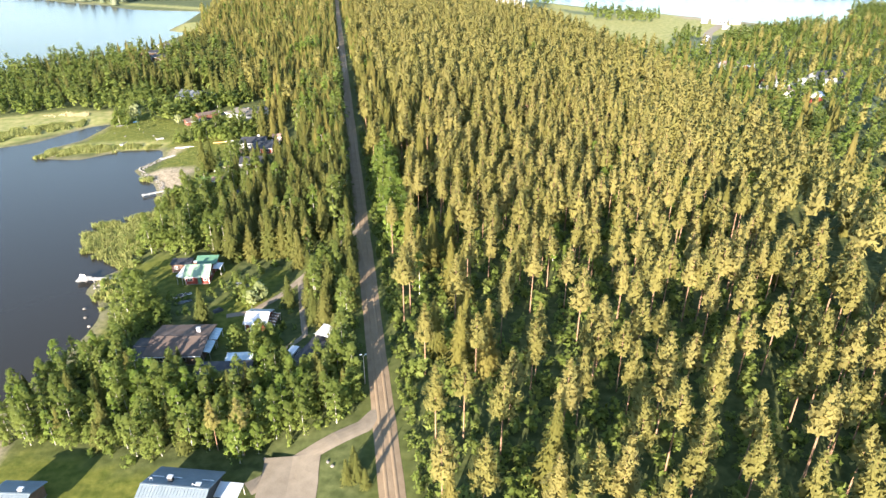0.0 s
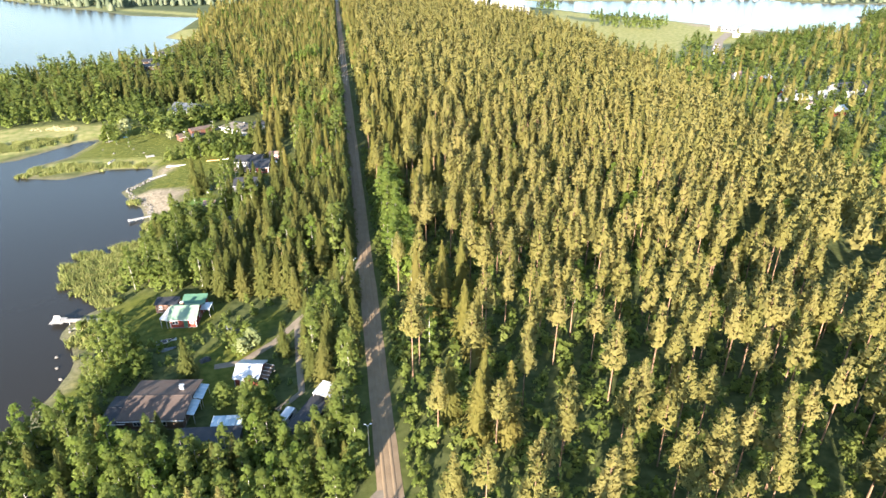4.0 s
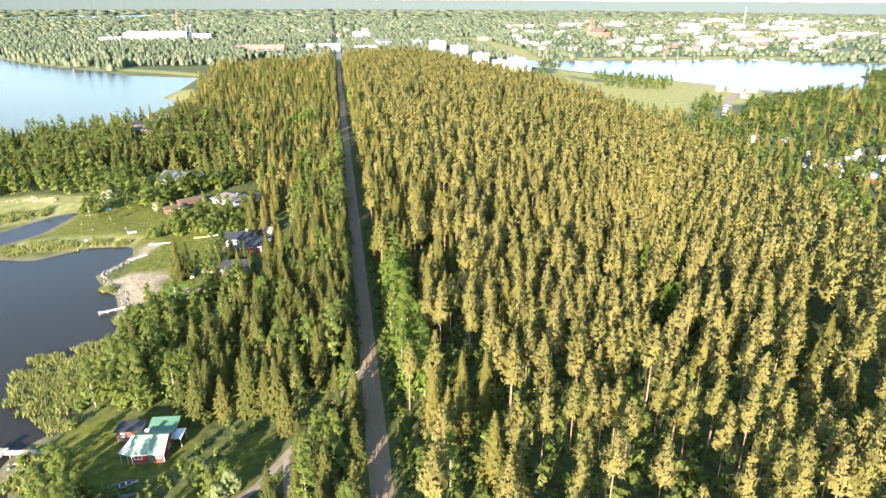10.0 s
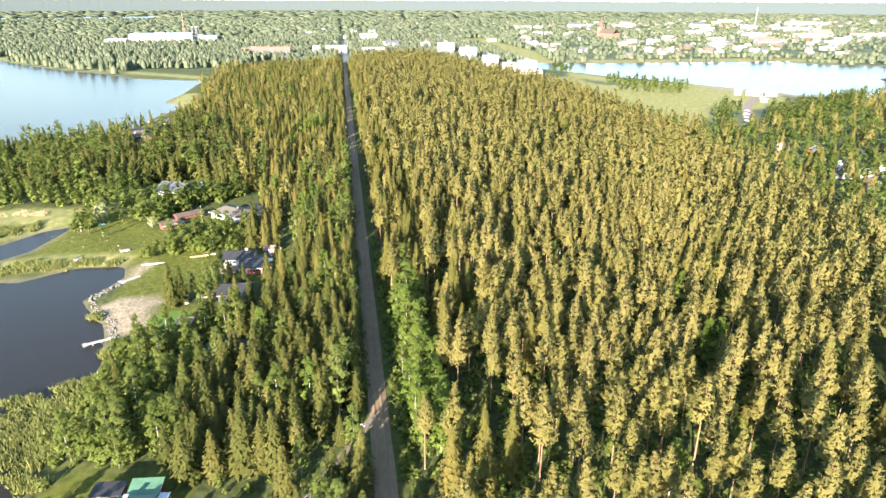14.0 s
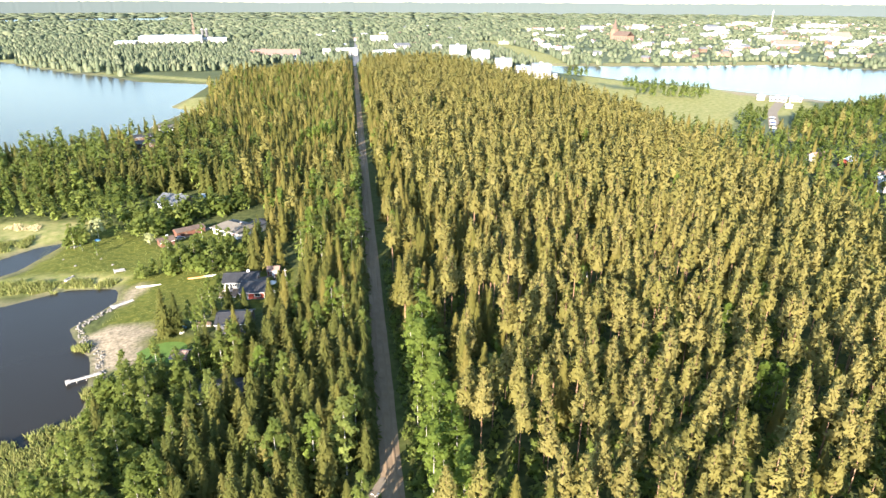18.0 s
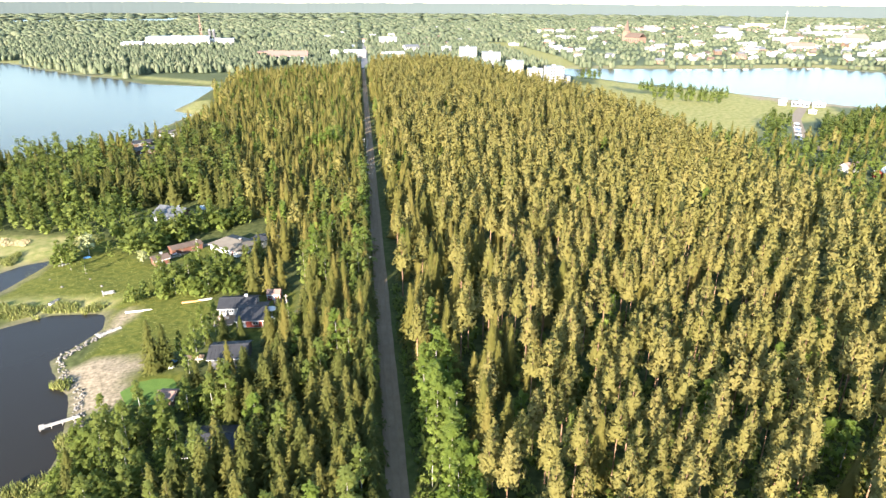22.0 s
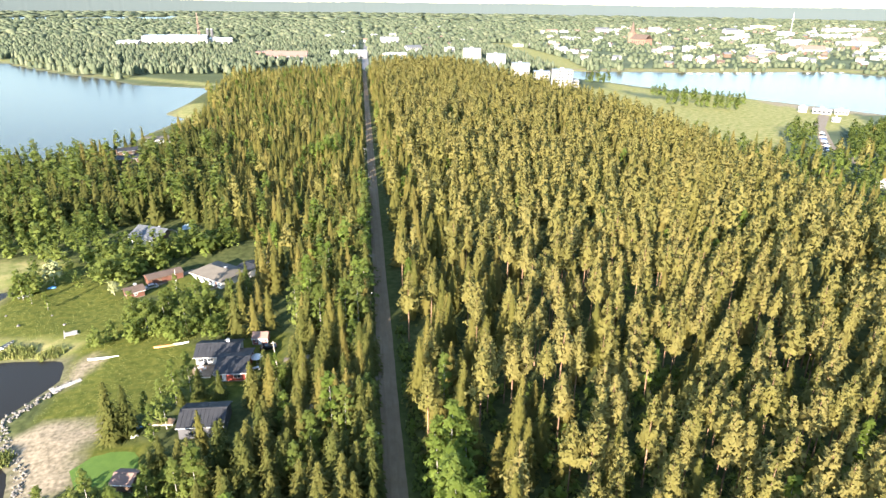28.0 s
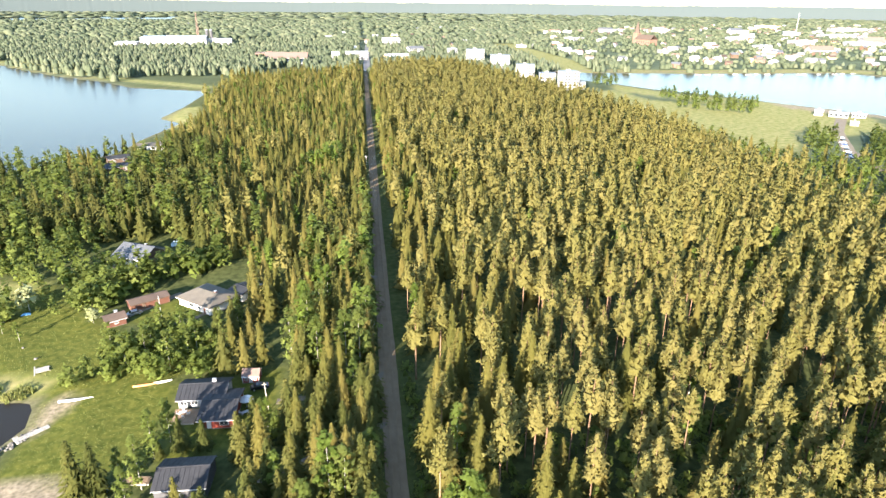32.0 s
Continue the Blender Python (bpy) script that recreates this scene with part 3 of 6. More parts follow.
def spruce_crown(tiers, m, k, length, width, h=17.0, r=2.4, low=0.04, taper=0.8):
    """A spruce's crown: tier on tier of drooping boughs, ragged in reach, on a dense inside."""
    t = np.repeat((np.arange(tiers) + 0.5) / tiers, m) ** 0.94
    t = np.clip(t + rng.normal(0, 0.22 / tiers, t.shape), 0, 0.985)
    ang = np.tile(np.arange(m) * 2 * math.pi / m, tiers) + np.repeat(rng.uniform(0, 6, tiers), m) + rng.normal(0, 0.24, t.shape)
    tier_reach = np.repeat(rng.uniform(0.86, 1.14, tiers), m)
    reach = r * (1.0 - t) ** taper * tier_reach * rng.uniform(0.74, 1.14, t.shape) + 0.12
    cs, ds, os = [], [], []
    for f in (0.5, 0.95):
        z = h * (low + (1 - low) * t) - 0.26 * reach * f
        cs.append(np.stack([reach * f * np.cos(ang), reach * f * np.sin(ang), z], 1))
        ds.append(np.stack([np.cos(ang), np.sin(ang), np.full(len(t), -0.22)], 1))
        os.append(np.stack([np.cos(ang), np.sin(ang), np.full(len(t), 0.95)], 1))
    leaves = sprays(np.concatenate(cs), np.concatenate(ds), k, length, width, 0.36, np.concatenate(os), np.tile(0.3 + 0.8 * (1 - t) ** 0.8, 2), 0.16)
    return with_core(leaves, h, low, lambda q: 0.62 * r * (1 - q) ** taper, 7 if tiers > 18 else 5, 6 if tiers > 18 else 3)


def leafy_crown(n, k, length, width, h=14.0, r=2.6, low=0.1, lobes=16):
    """A broadleaved crown: overlapping lobes of fine leaf sprays round a few limbs, open between."""
    lt = (np.arange(lobes) + rng.uniform(0.2, 0.8, lobes)) / lobes
    la = np.arange(lobes) * 2.4 + rng.normal(0, 0.4, lobes)
    lr = r * 0.6 * np.sin(np.clip(lt * 0.84 + 0.2, 0, 1) * math.pi) ** 0.7 * rng.uniform(0.7, 1.15, lobes)
    lc = np.stack([lr * np.cos(la), lr * np.sin(la), h * (low + (1 - low) * (0.06 + lt * 0.84))], 1)
    ls = r * rng.uniform(0.32, 0.52, lobes) * (1.1 - 0.45 * lt)
    pick = rng.integers(0, lobes, n)
    d = rng.normal(size=(n, 3))
    d[:, 2] = np.abs(d[:, 2]) * 0.9 - 0.25
    d /= np.linalg.norm(d, axis=1, keepdims=True)
    c = lc[pick] + d * (ls[pick] * rng.uniform(0.6, 1.08, n))[:, None] * np.array([1, 1, 1.3])
    mid = c - np.array([0, 0, h * (low + 0.85) / 2])
    return sprays(c, d + np.array([0, 0, 0.3]), k, length, width, 0.8, 0.45 * d + 0.6 * mid / r + np.array([0, 0, 0.5]), None, 0.3)


def stem(h, r, sides=6, limbs=0, low=0.4, lean=0.008):
    """A tapered, slightly bent trunk with a few limbs."""
    v, f = [], []

    def limb(pts, radii):
        base = len(v)
        for p, rr in zip(pts, radii):
            for i in range(sides):
                a = 2 * math.pi * i / sides
                v.append((p[0] + rr * math.cos(a), p[1] + rr * math.sin(a), p[2]))
        for j in range(len(pts) - 1):
            for i in range(sides):
                a, b = base + j * sides + i, base + j * sides + (i + 1) % sides
                f.append((a, b, b + sides))
                f.append((a, b + sides, a + sides))

    bx, by = rng.normal(0, lean * h, 2)
    zs = np.array([-0.4, 0.15 * h, 0.5 * h, 0.97 * h])
    limb([(bx * (z / h) ** 2, by * (z / h) ** 2, z) for z in zs], r * np.array([1.15, 0.9, 0.65, 0.12]))
    for _ in range(limbs):
        t, a = rng.uniform(low, 0.85), rng.uniform(0, 6.3)
        ln = 0.11 * h * (1.15 - t)
        p = np.array([bx * t * t, by * t * t, t * h])
        limb([p, p + np.array([math.cos(a), math.sin(a), 0.35]) * ln], [r * 0.2, r * 0.05])
    return np.array(v), np.array(f), None


# one list of (trunk, crown) shapes for every kind of tree and for near, middle and far distance
KINDS = {
    "pine": (PINE, BARK_PINE, [
        [(stem(19.5, 0.17, 6, 9, 0.4, 0.012), pine_crown(wh, 7, 6, 0.68, 0.32, h=19.5, r=rr, low=lw)) for rr, lw, wh in ((2.25, 0.5, 12), (2.0, 0.46, 13), (2.4, 0.53, 11), (1.95, 0.51, 12), (2.2, 0.57, 11), (2.5, 0.58, 10))],
        [(stem(19.5, 0.2, 4, 0), pine_crown(wh, 6, 5, 0.82, 0.48, h=19.5, r=rr, low=lw)) for rr, lw, wh in ((2.2, 0.5, 10), (2.0, 0.47, 11), (2.35, 0.54, 9), (2.1, 0.55, 9))],
        [(stem(19.5, 0.22, 3, 0), pine_crown(wh, 5, 2, 1.45, 1.05, h=19.5, r=rr, low=lw)) for rr, lw, wh in ((2.35, 0.5, 8), (2.15, 0.47, 8), (2.5, 0.54, 7))]]),
    "spruce": (SPRUCE, BARK_SPRUCE, [
        [(stem(16.5, 0.18, 6, 0), spruce_crown(22, 9, 3, 1.0, 0.54, h=16.5, r=rr, taper=tp)) for rr, tp in ((3.3, 0.86), (3.0, 0.8), (3.6, 0.9), (3.15, 0.88))],
        [(stem(16, 0.18, 3, 0), spruce_crown(11, 7, 2, 1.3, 0.72, h=16, r=rr, taper=tp)) for rr, tp in ((3.4, 0.86), (3.1, 0.82), (3.65, 0.9))],
        [(stem(15, 0.18, 3, 0), spruce_crown(6, 6, 1, 1.75, 1.1, h=15, r=rr, taper=0.85)) for rr in (3.4, 3.7, 3.15)]]),
    "birch": (BIRCH, BARK_BIRCH, [
        [(stem(11.3, 0.13, 6, 8, 0.3, 0.02), leafy_crown(200, 7, 0.5, 0.34, r=rr, low=0.05)) for rr in (2.6, 2.2, 3.0, 2.4)],
        [(stem(11.3, 0.14, 4, 0), leafy_crown(110, 5, 0.76, 0.52, r=rr, low=0.02)) for rr in (2.6, 2.2, 3.0)],
        [(stem(14, 0.15, 3, 0), leafy_crown(30, 4, 1.4, 1.05, r=rr)) for rr in (2.4, 2.8, 2.1)]]),
    "young_spruce": (GREENSPRUCE, BARK_SPRUCE, [
        [(stem(11, 0.14, 6, 0), spruce_crown(18, 8, 3, 0.98, 0.56, h=11, r=rr, taper=0.88)) for rr in (2.6, 2.3, 2.85, 2.45)],
        [(stem(11, 0.14, 3, 0), spruce_crown(12, 6, 2, 1.25, 0.75, h=11, r=rr, taper=0.88)) for rr in (2.65, 2.35, 2.85)],
        [(stem(11, 0.14, 3, 0), spruce_crown(8, 5, 1, 1.8, 1.15, h=11, r=rr, taper=0.85)) for rr in (2.6, 2.35)]]),
    "pale_tree": (PALE, BARK_BIRCH, [
        [(stem(5.8, 0.12, 6, 8, 0.2, 0.03), leafy_crown(190, 5, 0.7, 0.55, h=8, r=3.4, low=0.2, lobes=11)) for _ in range(2)],
        [(stem(5.8, 0.12, 4, 6, 0.2, 0.03), leafy_crown(130, 5, 0.85, 0.65, h=8, r=3.4, low=0.2, lobes=11)) for _ in range(2)],
        [(stem(5.8, 0.12, 4, 0), leafy_crown(60, 4, 1.2, 1.0, h=8, r=3.4, low=0.2, lobes=9))]]),
    "aspen": (ASPEN, BARK_BIRCH, [
        [(stem(11.3, 0.13, 6, 8, 0.3, 0.02), leafy_crown(200, 7, 0.5, 0.34, r=rr, low=0.05)) for rr in (2.3, 2.7)],
        [(stem(11.3, 0.14, 4, 0), leafy_crown(110, 5, 0.76, 0.52, r=rr, low=0.02)) for rr in (2.3, 2.7)],
        [(stem(14, 0.15, 3, 0), leafy_crown(30, 4, 1.4, 1.05, r=rr)) for rr in (2.4, 2.8)]]),
    "willow": (BUSH, BARK_SPRUCE, [
        [(stem(4.6, 0.1, 5, 7, 0.15, 0.05), leafy_crown(200, 7, 0.52, 0.36, h=7.5, r=3.2, low=0.03, lobes=18)) for _ in range(4)],
        [(stem(4.6, 0.1, 3, 0), leafy_crown(90, 5, 0.85, 0.6, h=7.5, r=3.2, low=0.03, lobes=15)) for _ in range(3)],
        [(stem(4.6, 0.1, 3, 0), leafy_crown(26, 3, 2.0, 1.7, h=7.5, r=3.3, low=0.03, lobes=9)) for _ in range(2)]]),
    "bush": (BUSH, BARK_SPRUCE, [
        [(stem(2.4, 0.05, 4, 4, 0.2), leafy_crown(55, 4, 0.62, 0.5, h=3.2, r=1.7, low=0.05, lobes=6)) for _ in range(3)],
        [(stem(2.4, 0.05, 3, 0), leafy_crown(21, 3, 0.92, 0.72, h=3.2, r=1.7, low=0.05, lobes=6)) for _ in range(3)],
        [(stem(2.4, 0.05, 3, 0), leafy_crown(10, 3, 1.6, 1.3, h=3.2, r=1.7, low=0.05, lobes=5)) for _ in range(2)]]),
}

FOREST_R = [(3.4, -36.2), (133.4, -28.5), (144.1, 95.5), (159.8, 132.9), (171.9, 175), (179.5, 215.4), (185.9, 253.1), (195.5, 286.4), (199.9, 333.7), (202.5, 377.5), (210.2, 423.5), (214.6, 476.5), (216, 545.2), (206.9, 626.1), (189, 723), (157, 856), (126, 993), (18, 958)]
LEFT_MIX = [(-77, 77), (-74, 89), (-67, 101), (-58.5, 101), (-53.5, 92), (-36.4, 83.6), (-22.8, 87.5), (-8.8, 84.3), (-6.5, 78), (-6.3, 68.6), (-14.9, 65.4), (-23.2, 65.6), (-28, 61), (-37, 62.2), (-45, 65), (-57, 70.6), (-72, 74)]
LEFT_ROW = [(-4.8, 72.5), (-4.3, 154.6), (-16.3, 143.7), (-21.3, 131.3), (-22.4, 114.6), (-18.5, 106.7), (-10.6, 96.8), (-14.7, 81), (-14.7, 71.6)]
LEFT_SHORE = [(-61.4, 107.2), (-55.6, 103), (-51.7, 112.8), (-53.6, 124.4), (-59.4, 130.8), (-66.2, 136), (-63.3, 126.9)]
LEFT_B = [(-65.2, 147.9), (-54.5, 145.5), (-45.8, 145.3), (-38, 142.6), (-24.2, 139.3), (-3.8, 158.3), (-3.4, 218.4), (-43.6, 210.9), (-49.5, 203), (-59.3, 199.4), (-66.1, 191.4)]
LEFT_C = [(-45.6, 208.3), (-2.9, 216.1), (-0.9, 365.3), (-25.1, 361.2), (-23.6, 270.1), (-25.7, 239.6), (-43.6, 218.1)]
LEFT_D = [(-1.2, 313.6), (-41.3, 285.7), (-42.1, 340.1), (-64.8, 350.9), (-70.6, 365.7), (-95.9, 368.6), (-145.4, 360), (-228.2, 376), (-217.9, 436.6), (-197.2, 471.6), (-169.4, 496.6), (-145.9, 513.7), (-134.5, 529.6), (-125, 562.4), (-113.5, 639.4), (-135, 715), (-133, 823), (-136, 892), (9, 955)]
LEFT_E = [(-214.3, 329.5), (-145.3, 334), (-105.5, 326.2), (-100.7, 370.2), (-219.3, 381.1)]
FAR_CLUMPS = [[(277, 663), (332, 623), (338, 633), (283, 675)], [(279.7, 475.5), (289.9, 469), (304, 503), (293, 506)], [(303.2, 457.1), (334.8, 453.2), (403, 510), (355, 522)], [(301, 740), (327, 703), (364, 662), (353, 647), (316, 688), (293, 725)], [(308, 523), (322, 537), (327, 517), (314, 500)], [(267, 839), (296, 856), (304, 840), (278, 817)],
              [(496, 584), (593, 642), (646, 719), (691, 623)], [(381, 527), (496, 582), (484, 563), (403, 510)]]
CLUMPS = [[(-101.6, 323.2), (-90.1, 320.3), (-82.3, 328.7), (-90.1, 335.9), (-103.6, 332.5)], [(-115, 300.9), (-107.4, 297.3), (-103.5, 305), (-111.2, 311)], [(-74.7, 266.4), (-55.2, 268), (-41.4, 267.6), (-39.4, 281.1), (-57.1, 290.6), (-72.7, 281)], [(-90.1, 300), (-80.4, 306.2), (-66.8, 324), (-76.5, 332.1), (-93, 318.6)], [(-74.6, 322.8), (-57, 330.4), (-44.1, 339.8), (-70.7, 341.5)],
          [(-38.1, 118.9), (-28.3, 114), (-27.3, 121.2), (-34.1, 126.4)], [(-33.3, 100.5), (-24.4, 99), (-24.5, 87.2), (-34.3, 88.6)], [(-67.1, 184.2), (-53.4, 195.4), (-61.2, 200.3), (-68, 195.9)]]
MIX_R = [(132.3, 32.1), (408.7, 58.7), (678, 374), (691, 623), (484, 572), (381, 525), (306.3, 456.5), (257.7, 460.6), (241.2, 493.8), (230, 537.2), (218.5, 547.7), (216.9, 475.5), (212.6, 422.6), (205.8, 332.5), (201.5, 285.7), (192.2, 252.8), (183.3, 215.5), (171.9, 175)]
HOMES = [(-28, 247, 6), (-31, 241, 5), (-45, 101.7, 9.1), (-34.3, 91, 5.9), (-15.6, 97.5, 4.3), (-29.3, 108.6, 4.8), (-48.3, 136.7, 7), (-40.5, 246, 9.8), (-38.6, 223.5, 9.2), (-33.5, 261.5, 3.3), (-52.1, 308.2, 10.9), (-81.4, 343.3, 10.3),
         (-69.7, 307.9, 6.5), (-75.6, 297.4, 4.3), (-132.5, 483.8, 12.9), (-127.7, 470.2, 9.7), (-122.9, 456.6, 8.6), (-140.2, 500.4, 9.7), (-118.1, 443.1, 7.5), (-113.2, 429.5, 6.5), (-118.1, 492.9, 7.6), (-113.3, 478, 6.5), (-132.6, 536.1, 13), (-127.8, 521.3, 10.8), (-123, 506.5, 8.7), (-145.8, 467.8, 9.6), (-37.3, 189.6, 7), (-51.4, 209.3, 3.2), (-45.5, 216.6, 5.4), (-43.5, 233.6, 6.5), (-37.4, 55.5, 9.6), (-65.4, 60.1, 6.3), (-20.7, 55.8, 7.5), (-32.6, 250.7, 4.4), (-18.5, 107.9, 3.8), (-34.1, 127.6, 3.2), (-145.5, 394.6, 5.3)]


def seed(x0, x1, y0, y1, step, jitter=0.36):
    xs, ys = np.meshgrid(np.arange(x0, x1, step), np.arange(y0, y1, step))
    xs = xs + (np.arange(xs.shape[0]) % 2)[:, None] * step * 0.5
    p = np.stack([xs.ravel(), ys.ravel()], 1)
    return p + rng.uniform(-jitter, jitter, p.shape) * step


def clear(p, homes=True, lawns=True, grow=0.0):
    x, y = p.T
    ok = ((x - road_x(y) > 5.2 + grow) | (x - road_x(y) < -4.1 - 0.6 * grow)) & (signed(SHORE, x, y) < -1.5) & (signed(UPPER, x, y) < -2) & (signed(BAY, x, y) < -4)
    for line, half in LANES:
        ok &= along(line, x, y) > half + 0.8
    for hx, hy, r in HOMES if homes else ():
        ok &= np.hypot(x - hx, y - hy) > r
    for q in LAWNS + SANDS if lawns else ():
        ok &= signed(q, x, y) < -0.6
    return p[ok]


def inside(p, poly):
    return p[signed(poly, *p.T) > 0]


def grove(poly, step, jitter=0.36):
    """Jittered places over a polygon."""
    xs, ys = zip(*poly)
    return inside(seed(min(xs), max(xs) + step, min(ys), max(ys) + step, step, jitter), poly)


plants = []     # kind, x, y, size, turn


def plant(p, weights, size=(0.85, 1.12)):
    kinds = rng.choice(list(weights), len(p), p=np.array(list(weights.values())) / sum(weights.values()))
    for (x, y), k in zip(p, kinds):
        plants.append((str(k), float(x), float(y), float(rng.uniform(*size)), float(rng.uniform(0, 6.283))))


p = clear(grove(FOREST_R, 6.35, 0.36))
p = p[rng.uniform(size=len(p)) < 0.62 + 0.38 * smooth(80, 170, p[:, 1])]
strip = (np.abs(p[:, 0] - 10) < 4.5) & (p[:, 1] > 138) & (p[:, 1] < 203)
share = np.maximum((0.08 + 0.6 * smooth(157, 280, p[:, 1])) * (0.55 + 0.45 * smooth(60, 10, p[:, 0])), (0.35 + 0.55 * smooth(134, 231, p[:, 1])) * smooth(32, 20, p[:, 0]))
pick = rng.uniform(size=len(p))
plant(clear(grove([(4.5, 140), (12.5, 138), (14.5, 172), (14, 206), (7, 206)], 3.6)), {"aspen": 1}, (0.7, 1.15))
plant(p[~strip & (pick < share)], {"spruce": 0.96, "aspen": 0.04}, (0.8, 1.12))
plant(p[~strip & (pick >= share)], {"pine": 0.97, "aspen": 0.03}, (0.86, 1.1))
plant(clear(grove(LEFT_MIX, 2.9)), {"birch": 0.4, "aspen": 0.17, "willow": 0.33, "young_spruce": 0.1}, (0.5, 0.82))
plant(clear(grove(LEFT_ROW, 4.2)), {"young_spruce": 0.6, "birch": 0.28, "willow": 0.12}, (0.65, 1.15))
plant(clear(grove(LEFT_SHORE, 4.2), lawns=False), {"birch": 0.55, "willow": 0.45}, (0.65, 1.0))
p = clear(grove(LEFT_B, 4.3))
west = p[:, 0] < -44 + 0.1 * (p[:, 1] - 148)
plant(p[west], {"young_spruce": 0.12, "birch": 0.33, "willow": 0.55}, (0.65, 1.05))
plant(p[~west], {"young_spruce": 0.92, "birch": 0.06, "aspen": 0.02}, (0.85, 1.4))
p = clear(grove(LEFT_C, 4.7))
tall = rng.uniform(size=len(p)) < 0.3
plant(p[tall], {"spruce": 1}, (0.75, 1.02))
plant(p[~tall], {"young_spruce": 0.82, "birch": 0.09, "aspen": 0.09}, (0.9, 1.4))
p = clear(grove(LEFT_D, 5.8))
west = (p[:, 0] < -138) & (p[:, 1] < 515)
plant(p[west], {"birch": 0.5, "willow": 0.12, "young_spruce": 0.38}, (0.7, 1.1))
dark = ~west & (p[:, 0] < -57 - 0.2 * (p[:, 1] - 370)) & (p[:, 1] < 520)
plant(p[dark], {"young_spruce": 0.8, "birch": 0.2}, (1.1, 1.6))
plant(p[~west & ~dark], {"spruce": 0.54, "young_spruce": 0.3, "pine": 0.04, "birch": 0.06, "aspen": 0.06}, (0.75, 1.1))
plant(clear(grove(LEFT_E, 5.5), lawns=False), {"birch": 0.7, "willow": 0.3}, (0.6, 0.95))
for q in CLUMPS:
    plant(clear(grove(q, 3.6), lawns=False), {"birch": 0.35, "willow": 0.65}, (0.6, 0.98))
p = clear(grove(MIX_R, 8.0))
plant(p[p[:, 0] < 60 + 1.1 * (p[:, 1] + 60)], {"birch": 0.58, "aspen": 0.14, "spruce": 0.2, "pine": 0.08}, (0.65, 1.0))
for q in FAR_CLUMPS:
    plant(clear(grove(q, 6.5), lawns=False), {"birch": 1}, (0.7, 1.05))
plant(grove([(-65.2, 149), (-74.8, 155), (-74.8, 171.5), (-70.9, 183.8), (-63.2, 189.4), (-59.4, 163.9)], 5.5, 0.5), {"bush": 1}, (0.3, 0.6))
# undergrowth between the trunks, along the verges and round the yards
p = clear(grove([(4, 15), (112, 20), (118, 140), (112, 232), (4, 226)], 3.9, 0.5), grow=-1.2)
plant(p, {"bush": 0.95, "aspen": 0.05}, (0.6, 1.2))
for i in range(len(plants) - len(p), len(plants)):
    k, x, y, s, turn = plants[i]
    plants[i] = (k, x, y, s * (0.33 if k == "aspen" else 1), turn)
p = seed(0, 10, 30, 262, 1.7, 0.45)
p = p[(p[:, 0] - road_x(p[:, 1]) > 3.7 + 0.5 * np.sin(p[:, 1] * 0.4)) & (p[:, 0] - road_x(p[:, 1]) < 6.5)]
plant(p, {"bush": 1}, (0.28, 0.62))
p = seed(-10, -1, 72, 262, 2.0, 0.45)
p = clear(p[(p[:, 0] - road_x(p[:, 1]) < -3.6) & (p[:, 0] - road_x(p[:, 1]) > -5.6)], grow=-1.8)
plant(p, {"bush": 1}, (0.25, 0.5))
p = clear(grove([(-78.8, 56.6), (-4.9, 63), (-3.9, 220.8), (-68.9, 212.4)], 3.8, 0.5), grow=-1.0)
plant(p, {"bush": 1}, (0.35, 0.8))
p = clear(grove(LEFT_C, 4.6, 0.5), grow=-1.0)
plant(p, {"bush": 1}, (0.4, 0.8))
p = np.stack([np.full(70, -4.6) + rng.uniform(-0.5, 0.4, 70), 158 + 3.5 * np.arange(70) + rng.uniform(-0.8, 0.8, 70)], 1)
p[:, 0] += road_x(p[:, 1])
plant(clear(p, grow=-0.9), {"young_spruce": 0.75, "birch": 0.25}, (0.7, 1.2))
plant(grove([(-28.7, 453), (-17.4, 483.8), (-11.4, 468.8), (-14.6, 444.5)], 4.5), {"aspen": 1}, (1.0, 1.3))
